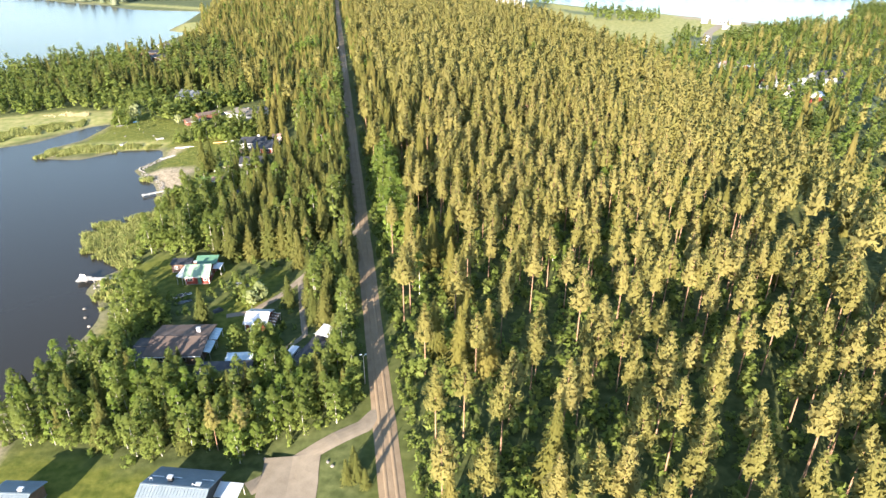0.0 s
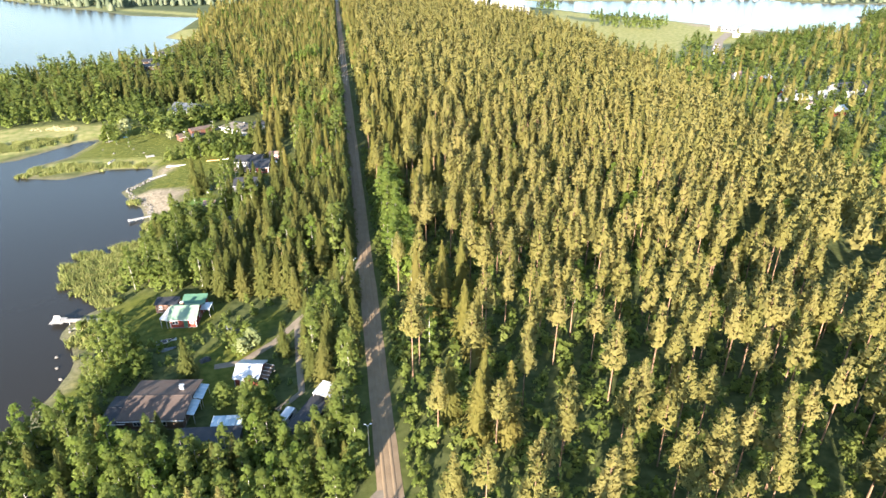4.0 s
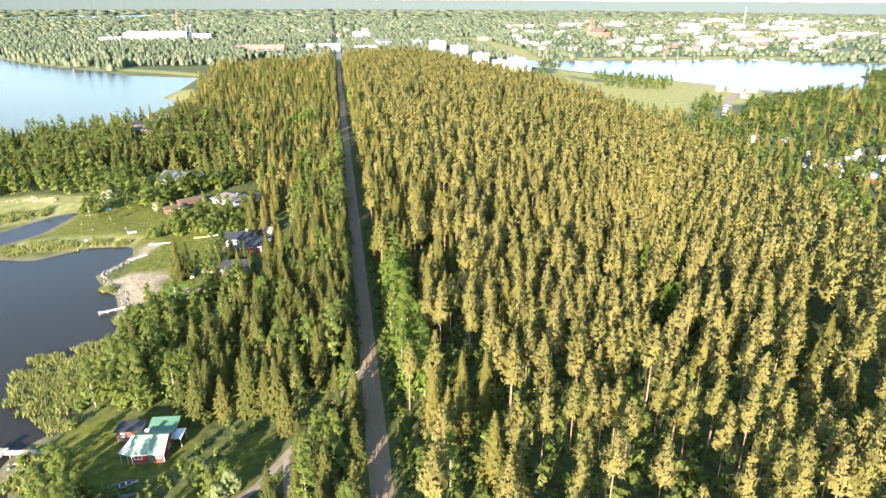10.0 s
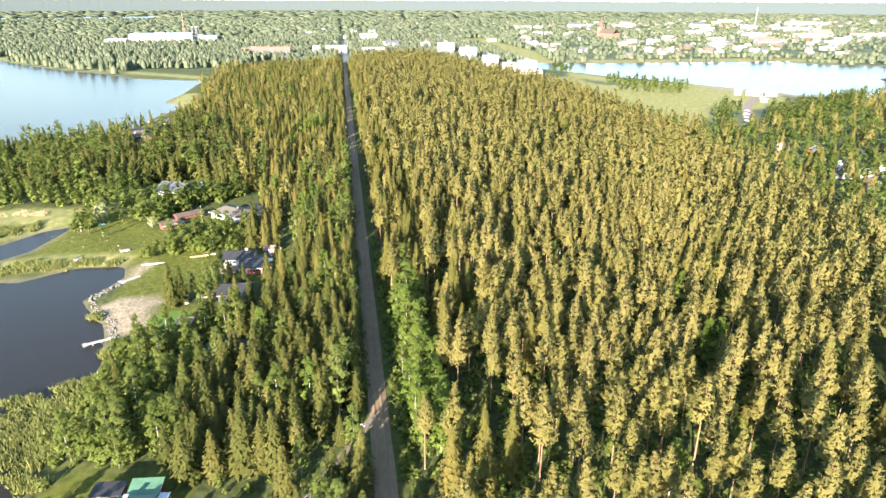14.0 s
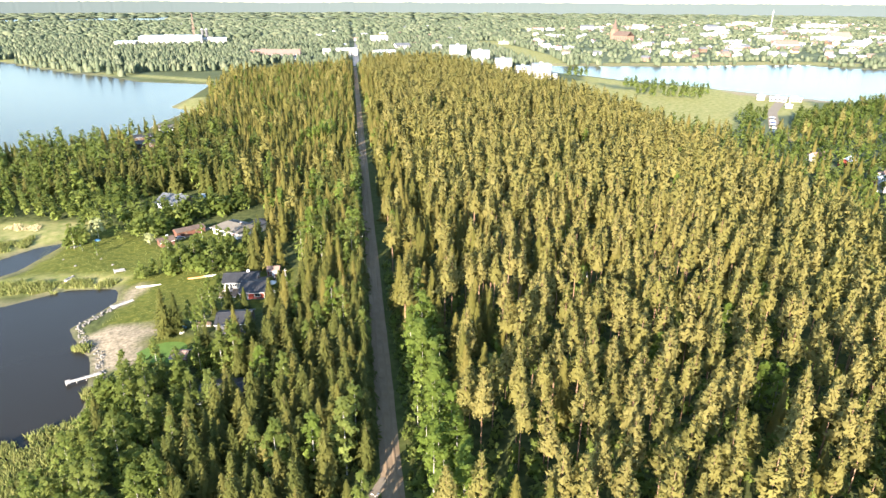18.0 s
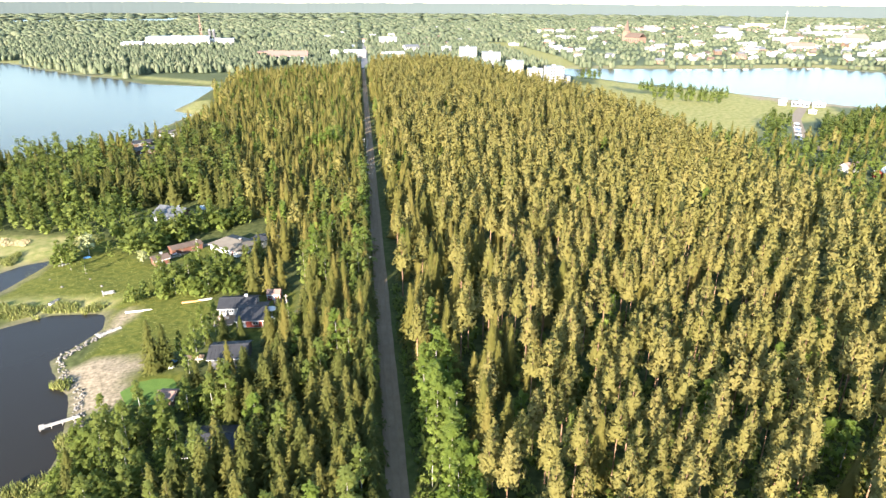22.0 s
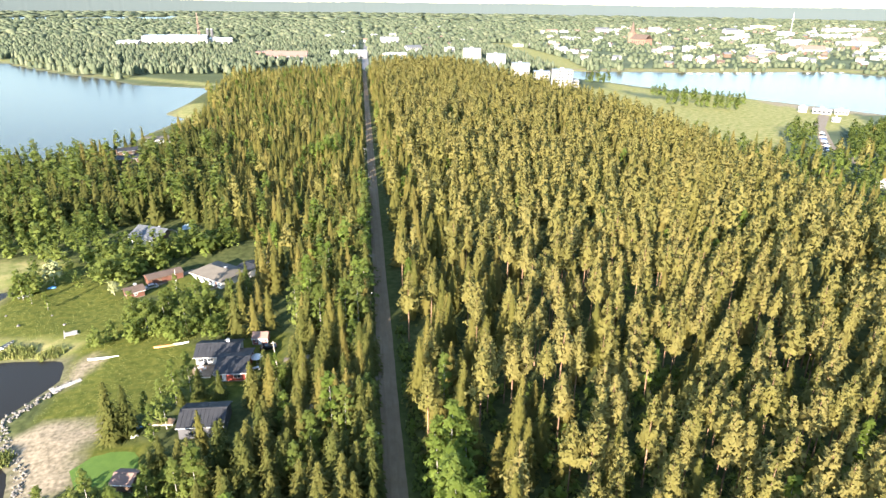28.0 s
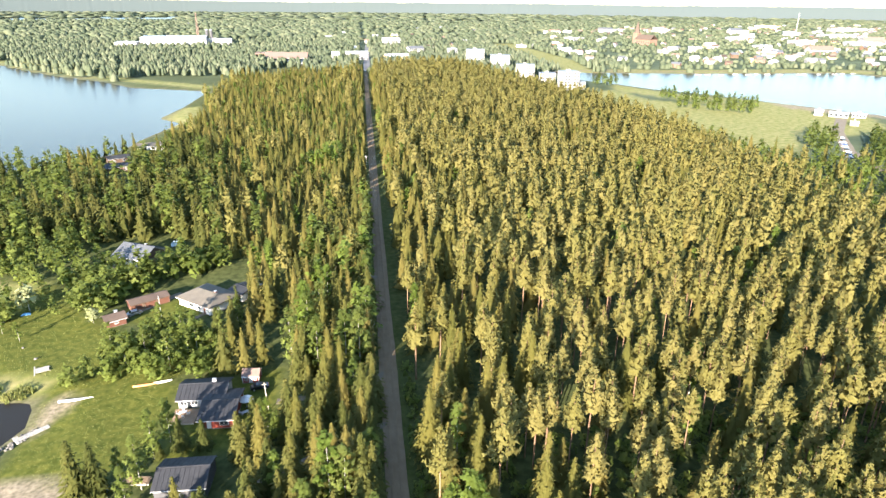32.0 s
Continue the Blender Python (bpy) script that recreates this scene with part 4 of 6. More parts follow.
# single trees that stand by themselves in the yards
for kind, x, y, s in (("young_spruce", -58.6, 223.6, 1.35), ("young_spruce", -55.9, 225.4, 1.15), ("birch", -49.3, 220.9, 0.8), ("birch", -48.4, 235.4, 0.95), ("young_spruce", -38.9, 237.4, 0.7), ("young_spruce", -39.8, 267.6, 1.2), ("spruce", -34.7, 267.0, 0.8), ("spruce", -31, 270.5, 0.85), ("young_spruce", -43.5, 280, 1.1), ("aspen", -26.5, 243.5, 0.6), ("willow", -23.5, 238.5, 0.9), ("willow", -46, 266, 0.95), ("willow", -55.5, 265.5, 0.9), ("willow", -67, 266.8, 0.95), ("willow", -76, 265, 0.8), ("birch", -48.4, 226.4, 1.0), ("birch", -53.3, 229.9, 0.6), ("young_spruce", -42, 110.3, 0.95), ("birch", -46.4, 240.4, 0.85),
                      ("young_spruce", -43.5, 237.8, 0.8), ("young_spruce", -30.7, 239, 0.5), ("birch", -27.7, 243, 0.6), ("young_spruce", -9.6, 52.2, 0.5), ("young_spruce", -8.2, 55.5, 0.45), ("young_spruce", -7.9, 52.7, 0.55), ("young_spruce", -6.5, 50.5, 0.4), ("pine", -32.9, 65.9, 0.62), ("pine", -28, 63.9, 0.7), ("birch", -55.6, 116, 0.8),
                      ("birch", -57.5, 119.3, 0.7), ("spruce", -43.3, 280.6, 0.75), ("spruce", -39.4, 276.3, 0.8), ("spruce", -35.4, 281.7, 0.7), ("birch", -46.9, 93.9, 0.35), ("young_spruce", -44, 91.8, 0.6),
                      ("birch", -94.9, 304, 0.55), ("birch", -105.4, 295.2, 0.5), ("pale_tree", -104.5, 309.7, 1.05), ("birch", -27.4, 92.8, 0.7), ("pale_tree", -29.2, 118.6, 0.7), ("pale_tree", -31.2, 116.1, 0.6), ("aspen", 9, 187.4, 1.3),
                      ("aspen", 11.1, 200.9, 1.35), ("pale_tree", -82.4, 298.7, 0.6), ("birch", -101.6, 314.9, 0.7), ("birch", -109.3, 319.6, 0.75), ("birch", -98.7, 290.3, 0.45), ("pale_tree", -37.9, 161.6, 0.8), ("pale_tree", -22.2, 153.8, 0.7),
                      ("birch", -93.9, 311.3, 0.5), ("birch", -89.1, 307.3, 0.55), ("birch", -91, 334.5, 0.5), ("young_spruce", -47.4, 235.5, 0.45), ("pine", -24.1, 158.4, 0.6), ("pine", -17.3, 142.4, 0.62), ("spruce", -10.2, 165.9, 0.95),
                      ("spruce", -152.4, 470, 1.05), ("spruce", -147.7, 473.4, 1.1), ("spruce", -142.9, 470.8, 1.1), ("spruce", -140.1, 466.5, 0.95), ("spruce", -144.8, 464.3, 1.15)):
    plants.append((kind, x, y, s, float(rng.uniform(0, 6.283))))

LABELS = {"young_spruce": ("young_spruce", "broad dark green spruce with dense branches", "spruce tree", "young spruces in the yards"),
          "pale_tree": ("pale_willow", "rounded pale grey-green willow in leaf", "willow", "pale willows"),
          "aspen": ("aspen_tree", "fresh light green aspen beside the conifers", "aspen tree", "aspens among the conifers"),
          "willow": ("willow_tree", "broad leafy green willow reaching to the ground", "willow", "willows near the shore"),
          "pine": ("pine_tree", "tall Scots pine with bare orange trunk and olive crown", "pine tree", "pines in the plantation"),
          "spruce": ("spruce_tree", "tall narrow spruce with golden green drooping branches", "spruce tree", "spruces beside the road"),
          "birch": ("birch_tree", "leafy bright green birch with pale trunk", "birch tree", "birches near the shore"),
          "bush": ("bush", "low leafy green bush on the forest floor", "bush", "bushes between the trees")}
px, py = np.array([q[1] for q in plants]), np.array([q[2] for q in plants])
pz = height(px, py)
is_pine = np.array([q[0] == "pine" for q in plants])
level = np.where((py > 28) & (py < np.where(is_pine, 190, 262)) & (px > -78) & (px < np.where(is_pine, 56, 60)), 0, np.where((py < 300) & (np.abs(px) < 120), 1, 2))
near = np.hypot(px, np.maximum(0, np.maximum(70 - py, py - 230)))
order = np.argsort(near)
singles, joined, shared = {}, {}, {}
for i in order:
    kind, x, y, s, turn = plants[i]
    lod = int(level[i])
    shapes = KINDS[kind][2][lod]
    v = int(rng.integers(len(shapes)))
    if lod == 0 and (kind != "aspen" or s > 0.5) and singles.get(kind, 0) < (70 if kind == "bush" else 275):
        singles[kind] = singles.get(kind, 0) + 1
        name, label, cat, group = LABELS[kind]
        if (kind, v) not in shared:
            (tv, tf, _), (cv, cf, cn) = shapes[v]
            shared[kind, v] = (mesh_np("trunk", tv, tf, KINDS[kind][1], np.zeros(len(tv)), True), mesh_np("crown", cv, cf, KINDS[kind][0], np.zeros(len(cv)), normals=cn))
        tree = thing(name, Matrix.LocRotScale((x, y, pz[i] - 0.05), Euler((0, 0, turn)), (s, s, s)), label, cat, group)
        for pn, me in zip(("trunk", "crown"), shared[kind, v]):
            o = new(pn, me)
            o.parent = tree
    else:
        lod = max(lod, 1) if kind in ("bush", "aspen") else lod
        joined.setdefault((kind, lod), []).append((int(rng.integers(len(KINDS[kind][2][lod]))), x, y, pz[i], s, turn))
for (kind, lod), rows in joined.items():
    mat_leaf, mat_bark, lods = KINDS[kind]
    name, label, cat, group = LABELS[kind]
    host = thing({"pine": "pine_wood", "spruce": "spruce_wood", "birch": "birch_wood", "aspen": "aspen_wood", "young_spruce": "young_spruce_wood", "pale_tree": "pale_willow_group", "willow": "willow_thicket", "bush": "undergrowth"}[kind], Matrix(), "many " + label, cat + "s", kind="stuff")
    for k, (pn, mt) in enumerate((("trunk", mat_bark), ("crown", mat_leaf))):
        if k == 0 and (kind in ("bush", "willow") or (lod and kind == "spruce") or (lod == 2 and kind in ("birch", "pine", "aspen"))):
            continue
        V, F, T, N, n = [], [], [], [], 0
        for v, shape in enumerate(lods[lod]):
            mine = np.array([r[1:] for r in rows if r[0] == v])
            if not len(mine):
                continue
            pv, pf, pn3 = shape[k]
            cs, sn, s = np.cos(mine[:, 4]), np.sin(mine[:, 4]), mine[:, 3]
            wide = s * rng.uniform(0.88, 1.12, len(s))
            out = np.empty((len(mine), len(pv), 3))
            out[..., 0] = (cs * wide)[:, None] * pv[:, 0] - (sn * wide)[:, None] * pv[:, 1] + mine[:, 0:1]
            out[..., 1] = (sn * wide)[:, None] * pv[:, 0] + (cs * wide)[:, None] * pv[:, 1] + mine[:, 1:2]
            out[..., 2] = s[:, None] * pv[:, 2] + mine[:, 2:3]
            V.append(out.reshape(-1, 3))
            F.append((pf[None] + n + (np.arange(len(mine)) * len(pv))[:, None, None]).reshape(-1, 3))
            T.append(np.repeat(rng.uniform(0, 1, len(mine)), len(pv)))
            if pn3 is not None:
                out = np.empty((len(mine), len(pv), 3))
                out[..., 0] = cs[:, None] * pn3[:, 0] - sn[:, None] * pn3[:, 1]
                out[..., 1] = sn[:, None] * pn3[:, 0] + cs[:, None] * pn3[:, 1]
                out[..., 2] = pn3[:, 2]
                N.append(out.reshape(-1, 3))
            n += len(mine) * len(pv)
        o = new(pn, mesh_np(pn, np.concatenate(V), np.concatenate(F), mt, np.concatenate(T), normals=np.concatenate(N) if N else None))
        o.parent = host
        o["kind"] = "stuff"

# ---- far woods ----
TOWN = [(341, 1002), (513, 1002), (686, 999), (790, 986), (1233, 1032), (2248, 1520), (2462, 2873), (1320, 2676), (519, 2047), (387, 1594)]

FAR_LAKE = [(-1580, 2640), (-846, 3040), (-741, 2870), (-680, 2900), (-800, 3500), (-1042, 3300), (-1624, 2900)]


def far_wood(bands):
    V, F, T, n = [], [], [], 0
    for x0, x1, y0, y1, step, r, h in bands:
        p = clear(seed(x0, x1, y0, y1, step, 0.5), False, False)
        ang = np.degrees(np.arctan2(p[:, 0], p[:, 1] - 60))
        p = p[(ang > -34) & (ang < 54)]
        keep = np.ones(len(p), bool)
        for q in MEADOWS + [MIX_R, FOREST_R, LEFT_D]:
            keep &= signed(q, *p.T) < 2
        town = signed(TOWN, *p.T) > 0
        keep &= ~town | (rng.uniform(size=len(p)) < 0.5)
        keep &= (np.abs(p[:, 0] - road_x(p[:, 1])) > 9) | (p[:, 1] < 957)
        lump = np.array([noise.noise((x * 0.006, y * 0.006, 3.0)) for x, y in p])
        keep &= lump > -0.42
        keep &= (signed(FAR_LAKE, *p.T) < 10) & ((p[:, 1] > 950) | (p[:, 0] < 0) | (p[:, 0] > 640))
        p, lump, town = p[keep], lump[keep], town[keep]
        z = height(*p.T)
        m = len(p)
        hh = h * rng.uniform(0.65, 1.15, m) * np.where(town, 0.75, 1)
        rr = r * rng.uniform(0.7, 1.25, m)
        conic = np.where(lump + rng.normal(0, 0.2, m) > 0.12, 0.38, 0.66)
        a0 = rng.uniform(0, 6.28, m)
        ring = []
        for zf, rf in ((0.1, 0.9), (0.55, None)):
            for i in range(5):
                a = a0 + i * 1.2566 + zf
                rad = rr * (conic + 0.35 if rf is None else rf) * rng.uniform(0.75, 1.2, m)
                ring.append(np.stack([p[:, 0] + rad * np.cos(a), p[:, 1] + rad * np.sin(a), z + hh * zf * rng.uniform(0.85, 1.15, m)], 1))
        ring.append(np.stack([p[:, 0], p[:, 1], z + hh], 1))
        V.append(np.stack(ring, 1).reshape(-1, 3))
        tri = [(i, (i + 1) % 5, 5 + (i + 1) % 5) for i in range(5)] + [(i, 5 + (i + 1) % 5, 5 + i) for i in range(5)] + [(5 + i, 5 + (i + 1) % 5, 10) for i in range(5)]
        F.append((np.array(tri)[None] + n + (np.arange(m) * 11)[:, None, None]).reshape(-1, 3))
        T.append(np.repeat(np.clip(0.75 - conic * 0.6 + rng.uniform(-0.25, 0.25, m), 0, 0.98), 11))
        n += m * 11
    return mesh_np("far_woods", np.concatenate(V), np.concatenate(F), HAZEWOOD, 1.0 - np.concatenate(T), smooth_faces=True)


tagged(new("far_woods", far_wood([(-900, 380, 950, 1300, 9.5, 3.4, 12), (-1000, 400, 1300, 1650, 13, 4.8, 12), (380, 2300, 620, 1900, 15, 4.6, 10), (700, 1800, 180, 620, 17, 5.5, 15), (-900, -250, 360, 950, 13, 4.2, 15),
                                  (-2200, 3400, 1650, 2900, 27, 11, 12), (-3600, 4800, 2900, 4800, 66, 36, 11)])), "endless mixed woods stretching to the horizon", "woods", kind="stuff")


def backdrop():
    """Low wooded ridges at the edge of sight, their distance haze put in as a pale glow."""
    m = bpy.data.materials.new("ridge_haze_glow")
    m.use_nodes = True
    nt = m.node_tree
    b = nt.nodes["Principled BSDF"]
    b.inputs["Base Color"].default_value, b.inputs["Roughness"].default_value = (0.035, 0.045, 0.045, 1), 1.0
    # faint blue-green emission stands for the haze in front of the ridge
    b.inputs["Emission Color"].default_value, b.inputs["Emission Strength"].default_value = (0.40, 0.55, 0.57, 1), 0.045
    v, f = [], []
    n = 700
    for i in range(n + 1):
        a = radians(-60 + 140 * i / n)
        top = 72 + 8 * noise.noise((i * 0.02, 2, 0)) + 4 * noise.noise((i * 0.12, 5, 0)) + 4 * noise.noise((i * 0.9, 8, 0))
        for rr, z in ((4600, -30), (4640, top), (4760, top - 20)):
            v.append((rr * math.sin(a), rr * math.cos(a), z))
    for i in range(n):
        for k in range(2):
            a = i * 3 + k
            f.append((a, a + 3, a + 4, a + 1))
    return tagged(new("backdrop", mesh_np("backdrop", v, f, m)), "wooded ridges on the horizon, haze put in as a pale glow", "horizon", kind="structure")


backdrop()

# ---- houses and yards ----
def at(x, y, rot=0.0, lift=0.0):
    return pose(x, y, float(height(x, y)) + lift, 0, 0, rot)


def slab(bm, p, thick):
    """A roof slab: a polygon of 3D corners thickened downwards."""
    hi = [bm.verts.new(q) for q in p]
    lo = [bm.verts.new((q[0], q[1], q[2] - thick)) for q in p]
    bm.faces.new(hi)
    bm.faces.new(lo[::-1])
    n = len(p)
    for i in range(n):
        bm.faces.new((lo[i], lo[(i + 1) % n], hi[(i + 1) % n], hi[i]))
    return bm


def fix(bm):
    bmesh.ops.recalc_face_normals(bm, faces=bm.faces)
    return bm


def window(host, x, y, z, w, h, face, frame_mat=None, name="window"):
    """A framed pane on a wall that faces -y ('s'), +y ('n'), -x ('w') or +x ('e')."""
    fm = frame_mat or WHITE
    turn = {"s": 0, "e": 90, "n": 180, "w": 270}[face]
    bm = bmesh.new()
    t = 0.09
    for a in ((-w / 2, -0.06, -h / 2, -w / 2 + t, 0.02, h / 2), (w / 2 - t, -0.06, -h / 2, w / 2, 0.02, h / 2), (-w / 2, -0.06, h / 2 - t, w / 2, 0.02, h / 2),
              (-w / 2, -0.06, -h / 2, w / 2, 0.02, -h / 2 + t), (-t / 3, -0.05, -h / 2, t / 3, 0.02, h / 2)):
        box(bm, *a)
    fr = part(name, bm, fm, host)
    fr.matrix_local = pose(x, y, z, 0, 0, turn)
    part("pane", boxed(-w / 2 + t * 0.8, -0.03, -h / 2 + t * 0.8, w / 2 - t * 0.8, 0.0, h / 2 - t * 0.8), GLASS, fr)
    return fr


def door(host, x, y, w, h, face, material):
    turn = {"s": 0, "e": 90, "n": 180, "w": 270}[face]
    d = part("door", boxed(-w / 2, -0.05, 0, w / 2, 0.02, h, bevel=0.015), material, host)
    d.matrix_local = pose(x, y, 0.1, 0, 0, turn)
    part("handle", boxed(w / 2 - 0.16, -0.1, 1.0, w / 2 - 0.05, -0.05, 1.06), STEEL, d)
    return d


def house(name, m, w, d, h, rise, wall_mat, roof_mat, label, category="house", over=0.5, seams=0.0, hip=0.0, chimney=None, wins=(), doors=(), trim=None, shed=False, group="", footing=True):
    """A house with its ridge along x: walls, two roof slabs, gables, eaves boards, windows and doors."""
    top = thing(name, m, label, category, group)
    bm = bmesh.new()
    if shed:
        pts = [(-d / 2, -0.5), (d / 2, -0.5), (d / 2, h + rise), (-d / 2, h)]
    else:
        pts = [(-d / 2, -0.5), (d / 2, -0.5), (d / 2, h), (0, h + rise), (-d / 2, h)] if not hip else [(-d / 2, -0.5), (d / 2, -0.5), (d / 2, h), (-d / 2, h)]
    a = [bm.verts.new((-w / 2, y, z)) for y, z in pts]
    b = [bm.verts.new((w / 2, y, z)) for y, z in pts]
    bm.faces.new(a)
    bm.faces.new(b[::-1])
    for i in range(len(pts)):
        bm.faces.new((a[i], a[(i + 1) % len(pts)], b[(i + 1) % len(pts)], b[i]))
    part("wall", fix(bm), wall_mat, top)
    lift, X, Y = 0.2, w / 2 + over, d / 2 + over
    if shed:
        k = rise / d
        bm = slab(bmesh.new(), [(-X, -Y, h - over * k + lift), (X, -Y, h - over * k + lift), (X, Y, h + rise + over * k + lift), (-X, Y, h + rise + over * k + lift)], 0.16)
        slopes = [bm]
        faces = [(-Y, h - over * k + lift, Y, h + rise + over * k + lift)]
    else:
        k = rise / (d / 2)
        e, r = h - over * k + lift, h + rise + lift
        xr = X - hip
        slopes = []
        for s in (-1, 1):
            slopes.append(slab(bmesh.new(), [(-X, s * Y, e), (X, s * Y, e), (xr, 0, r), (-xr, 0, r)], 0.16))
        faces = [(-Y, e, 0, r), (Y, e, 0, r)]
        if hip:
            for s in (-1, 1):
                slopes.append(slab(bmesh.new(), [(s * X, -Y, e), (s * X, Y, e), (s * xr, 0, r)], 0.16))
    for n, bm in enumerate(slopes):
        slope = part("roof", fix(bm), roof_mat, top)
        if seams and n < len(faces):
            y0, z0, y1, z1 = faces[n]
            count = int(2 * X / seams)
            seam = None
            for i in range(1, count):
                x = -X + 2 * X * i / count
                if seam is None:
                    seam = part("seam", fix(slab(bmesh.new(), [(-0.03, y0, z0 + 0.06), (0.03, y0, z0 + 0.06), (0.03, y1, z1 + 0.06), (-0.03, y1, z1 + 0.06)], 0.06)), roof_mat, slope)
                    seam.location.x = x
                else:
                    o = new("seam", seam.data)
                    o.parent = slope
                    o.location.x = x
    if not shed:
        if not hip:
            part("ridge_cap", fix(slab(bmesh.new(), [(-X - 0.02, -0.14, r + 0.03), (X + 0.02, -0.14, r + 0.03), (X + 0.02, 0.14, r + 0.03), (-X - 0.02, 0.14, r + 0.03)], 0.08)), roof_mat, top)
        for s in (-1, 1):
            part("fascia", boxed(-X + 0.02, s * Y - 0.03, e - 0.3, X - 0.02, s * Y + 0.03, e - 0.16), trim or WHITE, top)
            part("gutter", boxed(-X + 0.1, s * (Y + 0.09) - 0.06, e - 0.26, X - 0.1, s * (Y + 0.09) + 0.06, e - 0.16, bevel=0.02), trim or WHITE, top)
    if footing:
        part("plinth", boxed(-w / 2 - 0.04, -d / 2 - 0.04, -0.6, w / 2 + 0.04, d / 2 + 0.04, 0.12), STONE, top)
    for c in chimney or ():
        bm = boxed(c[0] - 0.4, c[1] - 0.3, h, c[0] + 0.4, c[1] + 0.3, h + rise + c[2], bevel=0.02)
        st = part("chimney", bm, BRICK if len(c) < 4 else c[3], top)
        part("cap", boxed(c[0] - 0.47, c[1] - 0.37, h + rise + c[2], c[0] + 0.47, c[1] + 0.37, h + rise + c[2] + 0.09), STEEL, st)
    for face, pos, z, ww, hh in wins:
        if face in "sn":
            window(top, pos, (-d / 2 if face == "s" else d / 2), z, ww, hh, face)
        else:
            window(top, (w / 2 if face == "e" else -w / 2), pos, z, ww, hh, face)
    for face, pos, mt in doors:
        if face in "sn":
            door(top, pos, (-d / 2 if face == "s" else d / 2), 0.95, 2.05, face, mt)
        else:
            door(top, (w / 2 if face == "e" else -w / 2), pos, 0.95, 2.05, face, mt)
    if trim:
        for sx in (-1, 1):
            for sy in (-1, 1):
                part("corner_board", boxed(sx * w / 2 - 0.07, sy * d / 2 - 0.07, 0.12, sx * w / 2 + 0.07, sy * d / 2 + 0.07, h - 0.05), trim, top)
    return top


def canopy(name, m, w, d, h, tilt, roof_mat, label, posts=True):
    """A light roof on four posts."""
    top = thing(name, m, label, "canopy")
    part("roof", fix(slab(bmesh.new(), [(-w / 2, -d / 2, h), (w / 2, -d / 2, h), (w / 2, d / 2, h + tilt), (-w / 2, d / 2, h + tilt)], 0.07)), roof_mat, top)
    for i in range(int(w / 1.1) + 1):
        x = -w / 2 + 0.05 + (w - 0.1) * i / int(w / 1.1)
        part("batten", fix(slab(bmesh.new(), [(x - 0.03, -d / 2, h + 0.05), (x + 0.03, -d / 2, h + 0.05), (x + 0.03, d / 2, h + tilt + 0.05), (x - 0.03, d / 2, h + tilt + 0.05)], 0.046)), WHITE, top)
    for sx in (-1, 1):
        for sy in (-1, 1):
            part("post", boxed(sx * (w / 2 - 0.15) - 0.05, sy * (d / 2 - 0.15) - 0.05, -0.3, sx * (w / 2 - 0.15) + 0.05, sy * (d / 2 - 0.15) + 0.05, h - 0.06 + (tilt if sy > 0 else 0) * 0.9), WOOD, top)
    return top


# the front yard beside the lane
a_house = house("metal_roof_house", at(-37.3, 53.1, -16), 10.5, 10.6, 3.0, 2.0, DARKWALL, ROOF_BLUE, "house with a blue-grey standing seam metal roof", seams=0.55, over=0.6,
                chimney=[(-1.5, 1.6, 0.5, BLACK), (3.6, 0.9, 0.1, STEEL)], wins=[("s", -3, 1.6, 1.4, 1.2), ("s", 2, 1.6, 1.4, 1.2), ("e", 0, 1.6, 1.4, 1.2), ("n", -3, 1.6, 1.3, 1.1), ("n", 1, 1.6, 1.3, 1.1)], doors=[("n", 3.5, BROWN)])
for x in (-4.2, -1, 4.5):
    part("snow_guard", boxed(x - 1, 2.4, 4.35, x + 1, 2.5, 4.5), STEEL, a_house)
for x, y in ((3.0, 0.5), (-4.6, 1.0)):
    bm = bmesh.new()
    for dx in (-0.25, 0.25):
        tube(bm, (x + dx, y, 4.5), (x + dx, y, 5.5), 0.03, 0.03, 6)
    tube(bm, (x - 0.25, y, 5.5), (x + 0.25, y, 5.5), 0.03, 0.03, 6)
    part("roof_ladder", bm, STEEL, a_house)
canopy("yard_canopy", at(-29.2, 53.4, -16), 4.1, 3.1, 2.3, 0.2, ROOF_WHITE, "white sheet canopy beside the metal-roofed house")
house("garden_cottage", at(-64, 57.3, -12), 6.2, 7, 2.6, 1.3, BROWN, ROOF_BLUE, "small brown cottage with blue-grey metal roof near the beach", seams=0.55,
      wins=[("s", 0, 1.5, 1.2, 1.1), ("e", 0, 1.5, 1.2, 1.1), ("n", 0, 1.5, 1.2, 1.1)], chimney=[(1.5, 0.8, 0.4, STEEL)])

# the yard with the brown roof
house("brown_roof_house", at(-45, 99.6, -8), 11.6, 11.3, 2.7, 0.9, BROWN, ROOF_BROWN, "low dark house with a patched brown felt roof", over=0.6,
      wins=[("s", -3, 1.5, 1.4, 1.1), ("s", 2, 1.5, 1.4, 1.1), ("n", 0, 1.5, 1.4, 1.1), ("e", -2, 1.5, 1.2, 1.1)], doors=[("e", 2, WHITE)], chimney=[(3.5, 2.2, 0.9, STEEL)])
house("side_wing", at(-52.7, 98.6, -7), 4.3, 7.7, 2.3, 0.5, BROWN, ROOF_BLACK, "low dark felt-roofed wing beside the house", "outbuilding", over=0.3, doors=[("s", 0, WOOD)])
for x, y in ((-38.7, 96.8), (-37.8, 101.6)):
    canopy("sheet_canopy", at(x, y, 82), 4.6, 1.9, 2.2, 0.35, PLASTIC, "pale blue corrugated plastic canopy along the house")
